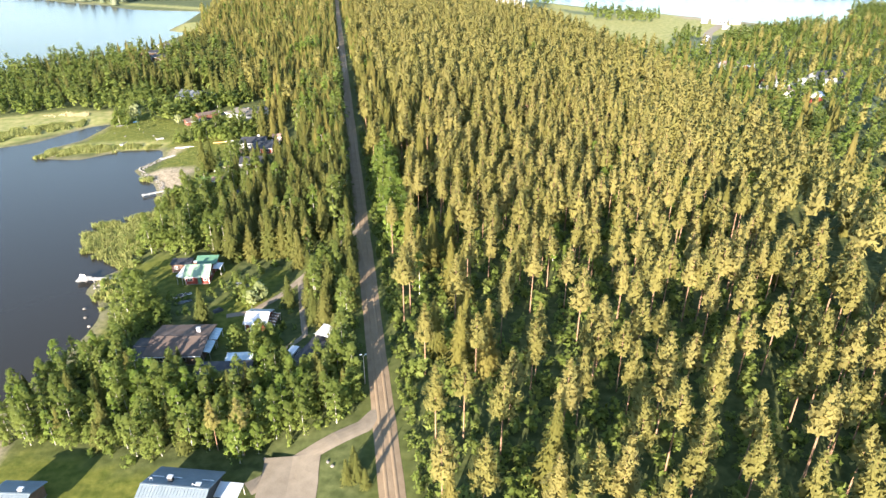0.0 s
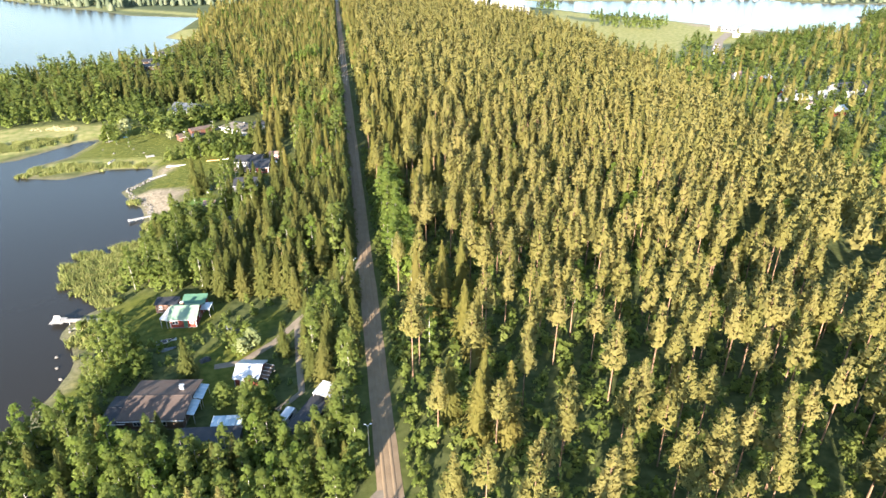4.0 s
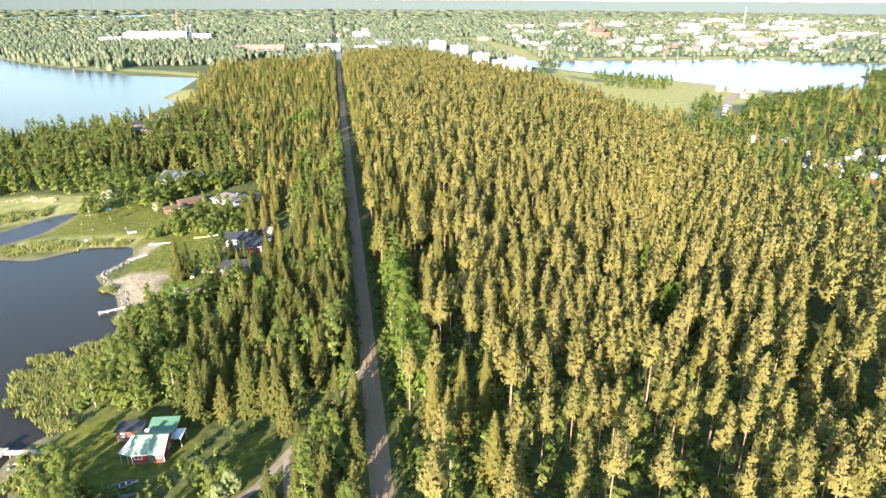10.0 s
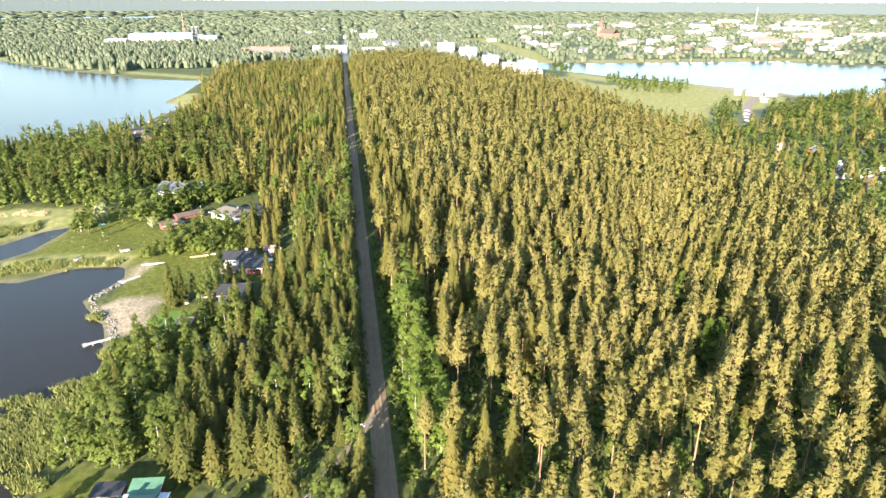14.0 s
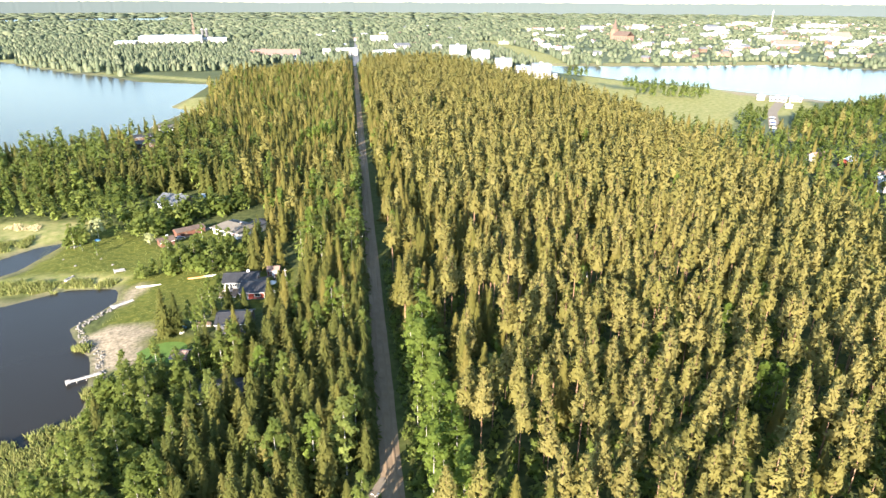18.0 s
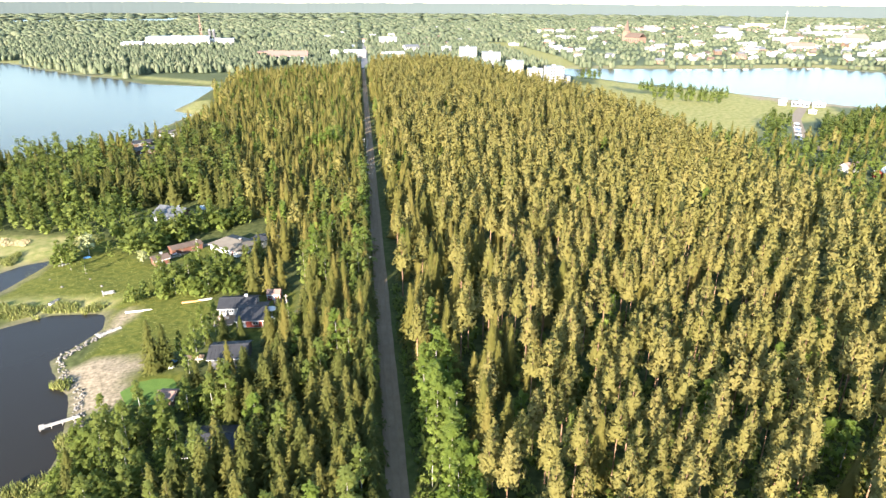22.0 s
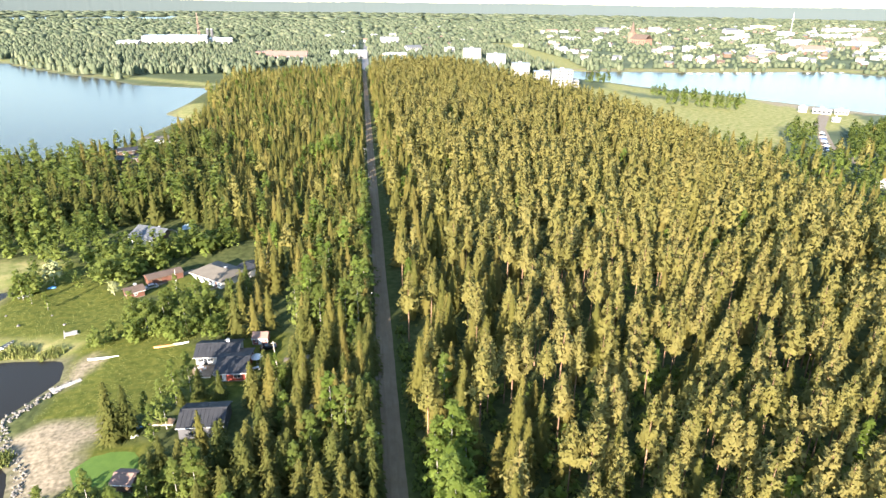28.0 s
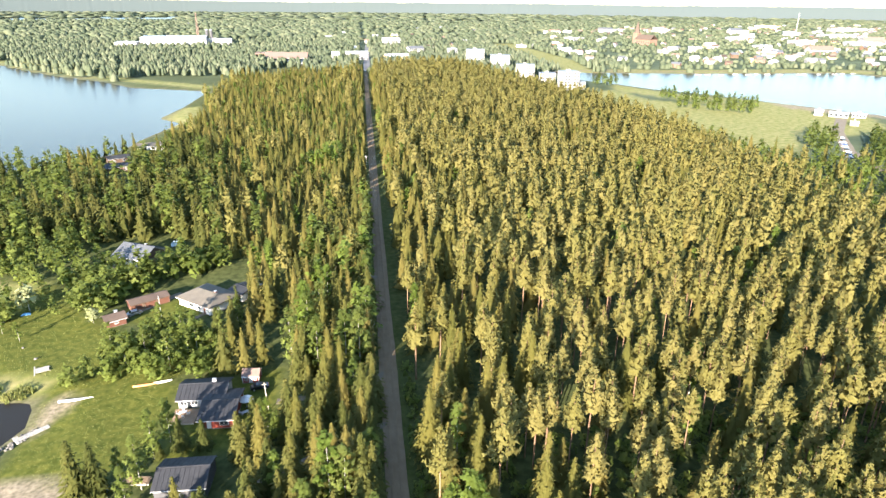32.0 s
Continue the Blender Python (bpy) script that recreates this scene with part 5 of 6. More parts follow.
house("low_shed", at(-34.3, 86.5, -6), 11.2, 5.9, 2.2, 0.5, DARKWALL, ROOF_BLACK, "long low shed with black felt roof", "shed", over=0.3, shed=True, doors=[("s", 2, BROWN)], wins=[("s", -2, 1.4, 1.1, 0.8)])
canopy("greenhouse_roof", at(-31.3, 90.8, -6), 5.8, 2.9, 2.7, 0.35, PLASTIC, "pale plastic sheet roof of a lean-to greenhouse")
house("carport", at(-15.2, 90, 60), 14.1, 3.6, 2.4, 0.35, DARKWALL, ROOF_BLACK, "long narrow dark carport among trees", "carport", over=0.25, shed=True)
canopy("carport_canopy", at(-12.2, 95, 60), 4.3, 3.8, 2.95, 0.2, ROOF_WHITE, "white metal sheet canopy at the end of the carport")
house("red_woodshed", at(-28.5, 107.6, -12), 5.1, 6, 2.5, 1.2, RED, ROOF_WHITE, "red wooden shed with a pale metal roof", "shed", over=0.35, seams=0.5, trim=WHITE,
      doors=[("s", -1, WHITE)], wins=[("w", 0, 1.5, 0.9, 0.8)])
canopy("firewood_lean_to", at(-25, 106.8, 78), 5, 1.9, 1.9, 0.4, BROWN, "dark boarded lean-to beside the red shed")
# green-roofed house by the shore
house("green_roof_house", at(-46.4, 134.1, -5), 6.2, 6.7, 2.6, 1.5, RED, ROOF_GREEN, "red cottage with a pale green metal roof and white porch", over=0.45, seams=0.5, trim=WHITE,
      wins=[("s", -1.9, 1.5, 1.5, 1.0), ("s", 2.1, 1.5, 0.9, 1.0), ("e", 0, 1.5, 1.0, 1.0)], doors=[("s", 0.6, ROOF_DGREEN)], chimney=[(-1.2, 1.6, 0.3)])
house("green_roof_annex", at(-45.2, 139.3, -5), 5.4, 3.6, 2.4, 0.6, RED, ROOF_DGREEN, "rear annex with dark green roof", "outbuilding", over=0.3, shed=True)
house("flat_brick_annex", at(-52.2, 140.6, -5), 5.2, 3.1, 2.4, 0.15, BRICK, ROOF_BLACK, "flat brick outbuilding with white roof edge", "outbuilding", over=0.35, shed=True, doors=[("s", 1.2, BROWN)], wins=[("s", -1.4, 1.4, 1.0, 0.8)])
canopy("white_porch", at(-50.7, 133.9, 77), 5.5, 1.7, 2.3, 0.5, WHITE, "white sheet porch roof on slim posts")
canopy("white_awning", at(-41.9, 136.2, -9), 2.5, 3.1, 2.2, 0.25, ROOF_WHITE, "white awning beside the green-roofed cottage")
# black-roofed house
house("black_roof_house", at(-42.2, 256.1, -2), 10.4, 8, 2.6, 1.4, FARWHITE, ROOF_BLACK, "white house with black ribbed roof beside a terrace", over=0.5, seams=0.9,
      wins=[("s", -4, 1.5, 1.5, 1.2), ("s", -1.6, 1.5, 1.5, 1.2), ("w", 0, 1.5, 1.2, 1.1)], doors=[("s", -2.8, GLASS)], chimney=[(2.2, 0.6, 0.7, WHITE)])
house("red_wing", at(-37.3, 249.4, -2), 7.3, 11.2, 2.4, 1.1, RED, ROOF_BLACK, "red wooden wing with black roof and white trim", over=0.5, seams=0.9, trim=WHITE,
      wins=[("s", 1.6, 1.3, 1.9, 1.1), ("w", -2, 1.3, 1.2, 1.1), ("w", 1, 1.3, 1.2, 1.1)], doors=[("s", -1.6, WHITE)])
house("forest_cottage", at(-37.4, 189.6, -5), 9.2, 9.2, 2.7, 1.6, BROWN, ROOF_BLACK, "dark cottage with black roof hidden among young spruces", over=0.5, seams=0.9,
      wins=[("s", -2.5, 1.5, 1.3, 1.1), ("s", 2, 1.5, 1.3, 1.1), ("w", 0, 1.5, 1.2, 1.1)], doors=[("e", 0, BROWN)], chimney=[(0.6, 1.0, 0.6, WHITE)])
house("red_roof_shed", at(-51.4, 209.3, -11), 4, 3.9, 2.0, 0.8, BROWN, ROOF_RED, "small garden shed with a dull red roof", "shed", over=0.3, doors=[("s", 0, BROWN)])
house("dark_barn", at(-40, 226.4, -2), 9.4, 8.5, 3.2, 1.5, DARKWALL, ROOF_BLACK, "dark grey garage building with black roof", "garage", over=0.35, seams=0.9, wins=[("s", 3, 1.6, 1.2, 0.9)], doors=[("e", -1, DARKWALL), ("s", -3, DARKWALL)])
house("red_playhouse", at(-32.5, 263, -4), 3.9, 3.4, 2.0, 0.9, RED, ROOF_RED, "small red garden shed with white corner boards", "shed", over=0.25, trim=WHITE,
      wins=[("s", -1.1, 1.1, 0.7, 0.9), ("s", 1.1, 1.1, 0.7, 0.9)], doors=[("s", 0, WHITE)])
# bungalow and its sheds
house("white_bungalow", at(-51.7, 308, -39), 14.1, 10.8, 2.8, 1.5, WHITE, ROOF_BEIGE, "white bungalow with a beige hipped roof", over=0.7, hip=3.6, seams=0.0,
      wins=[("s", -4.5, 1.5, 1.6, 1.2), ("s", -1.5, 1.5, 1.6, 1.2), ("s", 2, 1.5, 1.6, 1.2), ("w", 0, 1.5, 1.5, 1.2)], doors=[("s", 4.6, REDBROWN)], chimney=[(3, 0.5, 0.5)])
house("bungalow_garage", at(-41.8, 312.8, -39), 6.1, 7.2, 2.5, 0.7, WHITE, ROOF_BLACK, "white garage with dark roof beside the bungalow", "garage", over=0.4, doors=[("w", 0, WOOD)])
house("long_red_shed", at(-70.1, 309.8, 32), 11.1, 4.6, 2.3, 0.7, REDBROWN, ROOF_BROWN, "long red-brown boarded shed", "shed", over=0.3, trim=BROWN, doors=[("s", -2, BROWN), ("s", 2, BROWN)])
house("lakeside_sauna", at(-76.2, 298, 32), 5.1, 4.4, 2.2, 0.9, REDBROWN, ROOF_BROWN, "small brown sauna hut", "sauna", over=0.5, wins=[("s", 0, 1.2, 1.0, 0.8)], chimney=[(0.8, 0.6, 0.6, STEEL)])
house("grey_roof_house", at(-83.1, 347.9, -28), 12.5, 11.2, 3.2, 2.5, WHITE, ROOF_GREY, "house with grey metal roof and dark gable", over=0.9, seams=0.6,
      wins=[("s", -4, 1.6, 1.5, 1.3), ("s", -1, 1.6, 1.5, 1.3), ("s", 2.4, 1.6, 2.0, 1.3), ("e", -2, 1.6, 1.3, 1.2), ("e", 0, 4.2, 0.9, 0.9)], doors=[("s", 4.6, GLASS)], chimney=[(2.5, 0.6, 0.4, BLACK)])
gh = thing("gable_cladding", at(-83.1, 347.9, -28), "dark brown boarded gable of the house", "cladding")
part("board_panel", prism([(6.52, -4.55), (6.6, -4.55), (6.6, 4.55), (6.52, 4.55)], 0.15, 3.1), BROWN, gh)
bm = bmesh.new()
tri = [(-4.5, 3.1), (4.5, 3.1), (0, 5.55)]
va, vb = [bm.verts.new((6.52, y, z)) for y, z in tri], [bm.verts.new((6.6, y, z)) for y, z in tri]
bm.faces.new(va[::-1])
bm.faces.new(vb)
for i in range(3):
    bm.faces.new((va[i], va[(i + 1) % 3], vb[(i + 1) % 3], vb[i]))
part("gable_panel", fix(bm), BROWN, gh)
for x, y, rot, w, d, wm, rm, lb in ((-133.5, 483.6, 25, 17.2, 10.1, BROWN, ROOF_BLACK, "dark lakeside lodge with flat black roof"), (-140.2, 502.8, 30, 11.1, 6.6, BROWN, ROOF_BLACK, "dark boathouse at the water's edge"),
                                    (-132.6, 536.1, 21, 15.9, 10.4, WHITE, ROOF_BEIGE, "white villa on the lake shore"), (-142.8, 417.8, 15, 9, 7, FARWHITE, ROOF_BLACK, "white cottage with dark roof in the wood")):
    house("lakeside_house", at(x, y, rot), w, d, 3, 1.0, wm, rm, lb, over=0.6, wins=[("s", -2.5, 1.5, 1.6, 1.2), ("s", 2.5, 1.5, 1.6, 1.2)])


# ---- street lamps ----
def street_lamp(x, y, label):
    top = thing("street_lamp", at(x, y, 0), label, "street lamp", "lamps along the road")
    part("pole", tube(bmesh.new(), (0, 0, -0.4), (0, 0, 7.1), 0.085, 0.055, 10), POLEWOOD, top)
    for s in (-1, 1):
        arm = part("arm", tube(bmesh.new(), (0, 0, 6.9), (s * 0.42, 0, 7.42), 0.04, 0.035, 6), STEEL, top)
        bm = boxed(s * 0.52 - 0.2, -0.1, 7.4, s * 0.52 + 0.2, 0.1, 7.52, bevel=0.03)
        part("lamp_head", bm, WHITE, arm)
    part("number_plate", boxed(-0.08, -0.14, 1.9, 0.08, -0.12, 2.1), WHITE, top)
    return top


lamp = street_lamp(-4.8, 78, "slim pale street lamp with two heads beside the gravel road")
for y in (142.9, 206.7, 271, 335, 399, 463, 527):
    copy_thing(lamp, at(road_x(y) - 3.4, y))


# ---- boats, jetties and yard things ----
def boat(name, m, length, beam, depth, outer, inner, label, upturned=False):
    top = thing(name, m @ (pose(0, 0, depth, 180, 0, 0) if upturned else Matrix()), label, "boat")
    bm, inn = bmesh.new(), bmesh.new()
    for b, k in ((bm, 1.0), (inn, 0.88)):
        rows = []
        for i in range(9):
            t = i / 8
            wd = beam / 2 * k * max(0.06, math.sin(math.pi * min(1, t * 0.75 + 0.27)) ** 0.7 if t > 0.02 else 0.7)
            x = (t - 0.5) * length * (0.985 if k < 1 else 1)
            up = 0.18 * depth * (2 * t - 0.9) ** 2
            zb = (1 - k) * depth * 0.8
            rows.append([b.verts.new(q) for q in ((x, -wd, depth + up), (x, -wd * 0.8, depth * 0.35 + zb), (x, 0, zb + 0.02), (x, wd * 0.8, depth * 0.35 + zb), (x, wd, depth + up))])
        for r0, r1 in zip(rows, rows[1:]):
            for j in range(4):
                b.faces.new((r0[j], r0[j + 1], r1[j + 1], r1[j]))
        b.faces.new(rows[0])
        b.faces.new(rows[-1][::-1])
    part("hull", fix(bm), outer, top)
    part("lining", fix(inn), inner, top)
    for t in (0.3, 0.55, 0.78):
        part("thwart", boxed((t - 0.5) * length - 0.12, -beam * 0.42, depth * 0.68, (t - 0.5) * length + 0.12, beam * 0.42, depth * 0.74), WOOD, top)
    return top


boat("rowing_boat", at(-49.6, 124.8, 21), 4.6, 1.5, 0.55, WHITE, DARKWALL, "white rowing boat lying on the grass")
boat("rowing_boat", at(-49, 121.8, 17), 4.4, 1.2, 0.4, ROOF_GREY, WOOD, "grey upturned rowing boat on the grass", True)
boat("rowing_boat", at(-100.7, 269.8, 74), 4.4, 1.6, 0.5, WHITE, ROOF_GREY, "white boat pulled up on the meadow")
boat("rowing_boat", at(-110.2, 301.6, 34), 4.0, 1.5, 0.5, WHITE, ROOF_GREY, "white boat in the narrow inlet")
boat("long_canoe", at(-72.7, 259.5, 6), 7.6, 0.9, 0.4, WHITE, ROOF_GREY, "long white upturned canoe on the lawn", True)
boat("long_canoe", at(-58.1, 263.3, 8), 5.6, 0.9, 0.35, ORANGE, ORANGE, "orange upturned canoe on the lawn", True)
boat("long_canoe", at(-54.2, 264.3, 12), 4.2, 0.9, 0.35, WHITE, ROOF_GREY, "short white canoe on the lawn", True)
boat("covered_boat", at(-34.1, 127.1, -36), 5.0, 2.0, 1.1, ROOF_GREY, ROOF_GREY, "upturned boat under a pale grey cover", True)


def jetty(name, x0, y0, x1, y1, w, label, head=0.0, z=0.7):
    """A plank jetty on posts, with an optional wider head at its far end (x0, y0)."""
    ln, rot = math.hypot(x1 - x0, y1 - y0), math.degrees(math.atan2(y1 - y0, x1 - x0))
    top = thing(name, pose(x0, y0, LAKE_Z, 0, 0, rot), label, "jetty")
    n = int(ln / 0.28)
    planks = {}
    for i in range(n):
        wide = w if i * 0.28 > head else w * 2.1
        if wide not in planks:
            b = boxed(-0.12, -wide / 2, z - 0.05, 0.12, wide / 2, z, bevel=0.01)
            planks[wide] = part("plank", b, WOOD, top)
            planks[wide].location.x = 0.14 + i * 0.28
        else:
            o = new("plank", planks[wide].data)
            o.parent = top
            o.location = (0.14 + i * 0.28, 0.02 * math.sin(i * 2.1), 0.008 * math.sin(i * 1.3))
    for s in (-1, 1):
        part("beam", boxed(0, s * w * 0.4 - 0.05, z - 0.2, ln, s * w * 0.4 + 0.05, z - 0.05), WOOD, top)
    for i in range(int(ln / 2.2) + 1):
        for s in (-1, 1):
            part("post", tube(bmesh.new(), (0.2 + i * 2.2, s * w * 0.45, -1.5), (0.2 + i * 2.2, s * w * 0.45, z + 0.12), 0.07, 0.07, 7), WOOD, top)
    return top


ja = jetty("wooden_jetty", -80.2, 140.1, -66.2, 138.3, 1.4, "weathered wooden jetty with a wider head", head=3.2, z=0.95)
bench = thing("jetty_bench", pose(-79.0, 140.4, LAKE_Z + 0.95, 0, 0, -12), "white bench on the jetty head", "bench")
part("seat", boxed(-0.8, -0.25, 0.42, 0.8, 0.2, 0.47), WHITE, bench)
part("backrest", boxed(-0.8, 0.2, 0.42, 0.8, 0.26, 0.95), WHITE, bench)
for s in (-0.7, 0.7):
    part("leg", boxed(s - 0.05, -0.22, 0, s + 0.05, 0.22, 0.42), WHITE, bench)
jetty("wooden_jetty", -77.8, 203.2, -70.4, 206.8, 1.0, "narrow wooden jetty from the stone shore", head=0.9, z=0.8)
jetty("wooden_jetty", -80.1, 245.6, -74.9, 250.4, 1.5, "short grey landing stage by the lawn", head=1.0, z=0.6)
jetty("wooden_platform", -87.6, 272.9, -84.3, 274.3, 2.4, "low wooden platform on the meadow", z=1.55)


def flagpole(x, y, h, label):
    top = thing("flagpole", at(x, y), label, "flagpole")
    part("pole", tube(bmesh.new(), (0, 0, 0), (0, 0, h), 0.09, 0.045, 10), WHITE, top)
    bm = bmesh.new()
    bmesh.ops.create_uvsphere(bm, u_segments=10, v_segments=6, radius=0.12, matrix=Matrix.Translation((0, 0, h + 0.08)))
    part("finial", bm, STEEL, top)
    part("base", boxed(-0.25, -0.25, -0.1, 0.25, 0.25, 0.35, bevel=0.03), STEEL, top)


flagpole(-61.6, 293.5, 10, "tall white flagpole on the lawn")
tele = thing("utility_pole", at(-27, 249.7), "leaning grey wooden utility pole", "utility pole")
part("pole", tube(bmesh.new(), (0, 0, -0.4), (-0.5, 0.2, 7.5), 0.14, 0.1, 8), POLEWOOD, tele)
part("crossarm", boxed(-1.1, 0.12, 6.9, 0.1, 0.24, 7.02), POLEWOOD, tele)


def parasol(x, y):
    top = thing("garden_parasol", at(x, y), "large open white garden parasol", "parasol")
    part("pole", tube(bmesh.new(), (0, 0, 0), (0, 0, 2.75), 0.03, 0.03, 8), STEEL, top)
    bm = bmesh.new()
    c = bm.verts.new((0, 0, 2.8))
    ring = [bm.verts.new((1.65 * math.cos(i * math.pi / 4), 1.65 * math.sin(i * math.pi / 4), 2.25)) for i in range(8)]
    low = [bm.verts.new((v.co.x, v.co.y, 2.08)) for v in ring]
    for i in range(8):
        bm.faces.new((c, ring[i], ring[(i + 1) % 8]))
        bm.faces.new((ring[i], low[i], low[(i + 1) % 8], ring[(i + 1) % 8]))
    part("canopy", bm, WHITE, top)
    part("base", boxed(-0.3, -0.3, 0, 0.3, 0.3, 0.12, bevel=0.03), STONE, top)
    for i in range(8):
        a = i * math.pi / 4
        part("rib", tube(bmesh.new(), (0, 0, 2.7), (1.6 * math.cos(a), 1.6 * math.sin(a), 2.2), 0.012, 0.012, 5), STEEL, top)


parasol(-32.2, 251.5)


def deck(name, x, y, rot, w, d, lift, label):
    top = thing(name, at(x, y, rot), label, "terrace")
    n = int(d / 0.3)
    first = part("plank", boxed(-w / 2, -0.14, lift - 0.05, w / 2, 0.14, lift, bevel=0.01), DECK, top)
    first.location.y = -d / 2
    for i in range(1, n):
        o = new("plank", first.data)
        o.parent = top
        o.location = (0, -d / 2 + i * d / n, 0)
    part("frame", boxed(-w / 2 + 0.1, -d / 2, -0.6, w / 2 - 0.1, d / 2 - 0.2, lift - 0.055), WOOD, top)


deck("wooden_terrace", -45.4, 248.7, -2, 5.4, 5.6, 0.45, "sunlit wooden terrace with garden furniture")
deck("wooden_terrace", -86.2, 338.9, -28, 10.6, 4.1, 0.5, "pale wooden terrace before the grey-roofed house")
deck("timber_stack", -49.9, 228.7, -4, 5.3, 2.2, 0.5, "low stack of reddish sawn timber")


def garden_chair(x, y, rot, mat_c):
    top = thing("garden_chair", at(x, y, rot, 0.46 if x < -40 else 0.02), "pale garden chair on the terrace", "chair", "garden chairs")
    part("seat", boxed(-0.25, -0.25, 0.4, 0.25, 0.25, 0.45, bevel=0.01), mat_c, top)
    part("backrest", boxed(-0.25, 0.2, 0.45, 0.25, 0.26, 0.9, bevel=0.01), mat_c, top)
    for sx in (-0.21, 0.21):
        for sy in (-0.21, 0.21):
            part("leg", boxed(sx - 0.025, sy - 0.025, 0, sx + 0.025, sy + 0.025, 0.4), mat_c, top)


def garden_table(x, y, rot, lift):
    top = thing("garden_table", at(x, y, rot, lift), "white garden table with slim legs", "table")
    part("tabletop", boxed(-0.8, -0.45, 0.7, 0.8, 0.45, 0.75, bevel=0.015), WHITE, top)
    for sx in (-0.7, 0.7):
        for sy in (-0.35, 0.35):
            part("leg", boxed(sx - 0.03, sy - 0.03, 0, sx + 0.03, sy + 0.03, 0.7), WHITE, top)


garden_table(-45.8, 249.2, 10, 0.46)
garden_table(-32.2, 248.6, 30, 0.02)
for x, y, r in ((-47, 249.2, 94), (-44.6, 249.1, -86), (-46, 250.3, 4), (-45.6, 247.9, -176), (-33.4, 248.9, 63), (-31.2, 248.3, -117)):
    garden_chair(x, y, r, WHITE)


def car(name, m, paint, label, length=4.4, wide=1.75, tall=1.45, van=False):
    top = thing(name, m, label, "car" if not van else "caravan")
    L, h = length / 2, tall
    prof = [(-L, 0.35), (-L, 0.75), (-L + 0.15, 0.95), (-L * 0.62, 0.98), (-L * 0.38, h), (L * 0.35, h), (L * 0.68, 0.98), (L - 0.05, 0.8), (L, 0.35)] if not van else \
        [(-L, 0.45), (-L + 0.1, 1.6), (-L + 0.35, h), (L - 0.5, h), (L - 0.1, 1.4), (L, 0.45)]

    def shell(pr, w, inset):
        bm = bmesh.new()
        sides = [[bm.verts.new((x, s * w / 2 * (1 - (inset if z > 1.0 else 0)), z)) for x, z in pr] for s in (-1, 1)]
        bm.faces.new(sides[0])
        bm.faces.new(sides[1][::-1])
        for i in range(len(pr)):
            j = (i + 1) % len(pr)
            bm.faces.new((sides[0][i], sides[0][j], sides[1][j], sides[1][i]))
        return fix(bm)

    part("body", shell(prof, wide, 0.14), paint, top)
    if not van:
        part("side_glass", shell([(-L * 0.55, 1.0), (-L * 0.36, h - 0.09), (L * 0.32, h - 0.09), (L * 0.58, 1.0)], wide * 1.008, 0.12), GLASS, top)
        part("windscreen", fix(slab(bmesh.new(), [(-L * 0.61, -0.62, 1.02), (-L * 0.61, 0.62, 1.02), (-L * 0.4, 0.55, h - 0.03), (-L * 0.4, -0.55, h - 0.03)], 0.02)), GLASS, top)
        part("rear_window", fix(slab(bmesh.new(), [(L * 0.665, -0.6, 1.03), (L * 0.665, 0.6, 1.03), (L * 0.38, 0.55, h - 0.02), (L * 0.38, -0.55, h - 0.02)], 0.02)), GLASS, top)
    else:
        for s in (-1, 1):
            part("side_window", boxed(-0.9, s * (wide * 0.44) - 0.02, 1.4, 0.9, s * (wide * 0.44) + 0.02, 1.95), GLASS, top)
    for sx in (-0.62, 0.62):
        for sy in (-1, 1):
            wh = part("wheel", tube(bmesh.new(), (sx * L, sy * wide / 2 - 0.2 * sy, 0.31), (sx * L, sy * wide / 2 + 0.01 * sy, 0.31), 0.31, 0.31, 14), BLACK, top)
            part("rim", tube(bmesh.new(), (sx * L, sy * wide / 2 - 0.02 * sy, 0.31), (sx * L, sy * wide / 2 + 0.02 * sy, 0.31), 0.18, 0.18, 10), STEEL, wh)
    for sy in (-0.55, 0.55):
        part("headlight", boxed(-L - 0.015, sy - 0.18, 0.62, -L + 0.05, sy + 0.18, 0.76), WHITE, top)
        part("tail_light", boxed(L - 0.06, sy - 0.15, 0.66, L + 0.015, sy + 0.15, 0.82), RED, top)


car("parked_car", at(-30.2, 258.7, 12), CARBLACK, "black estate car parked beside the house")
car("parked_car", at(-18.4, 88.3, 62), CARBLUE, "dark blue car parked beside the carport")
car("caravan", at(-20.1, 91.4, 64), ROOF_WHITE, "pale grey camper parked among trees", 4.8, 2.1, 2.3, True)
car("parked_car", at(-36.3, 317.3, -26), CARGREY, "silver car parked behind the bungalow")
car("parked_car", at(-72.5, 303.4, 32), CARGREY, "silver car beside the brown sheds")


def tarp_heap(name, m, w, d, h, material, label, category):
    top = thing(name, m, label, category)
    bm = bmesh.new()
    n = 10
    grid = [[bm.verts.new(((i / n - 0.5) * w, (j / n - 0.5) * d, h * max(0, 1 - (abs(2 * i / n - 1)) ** 3) * max(0, 1 - abs(2 * j / n - 1) ** 3) * (0.8 + 0.3 * noise.noise((i * 0.7, j * 0.7, w))))) for j in range(n + 1)] for i in range(n + 1)]
    for i in range(n):
        for j in range(n):
            bm.faces.new((grid[i][j], grid[i + 1][j], grid[i + 1][j + 1], grid[i][j + 1]))
    part("cover", bm, material, top)
    part("load", boxed(-w * 0.3, -d * 0.3, 0, w * 0.3, d * 0.3, h * 0.55, bevel=0.05), WOOD, top)


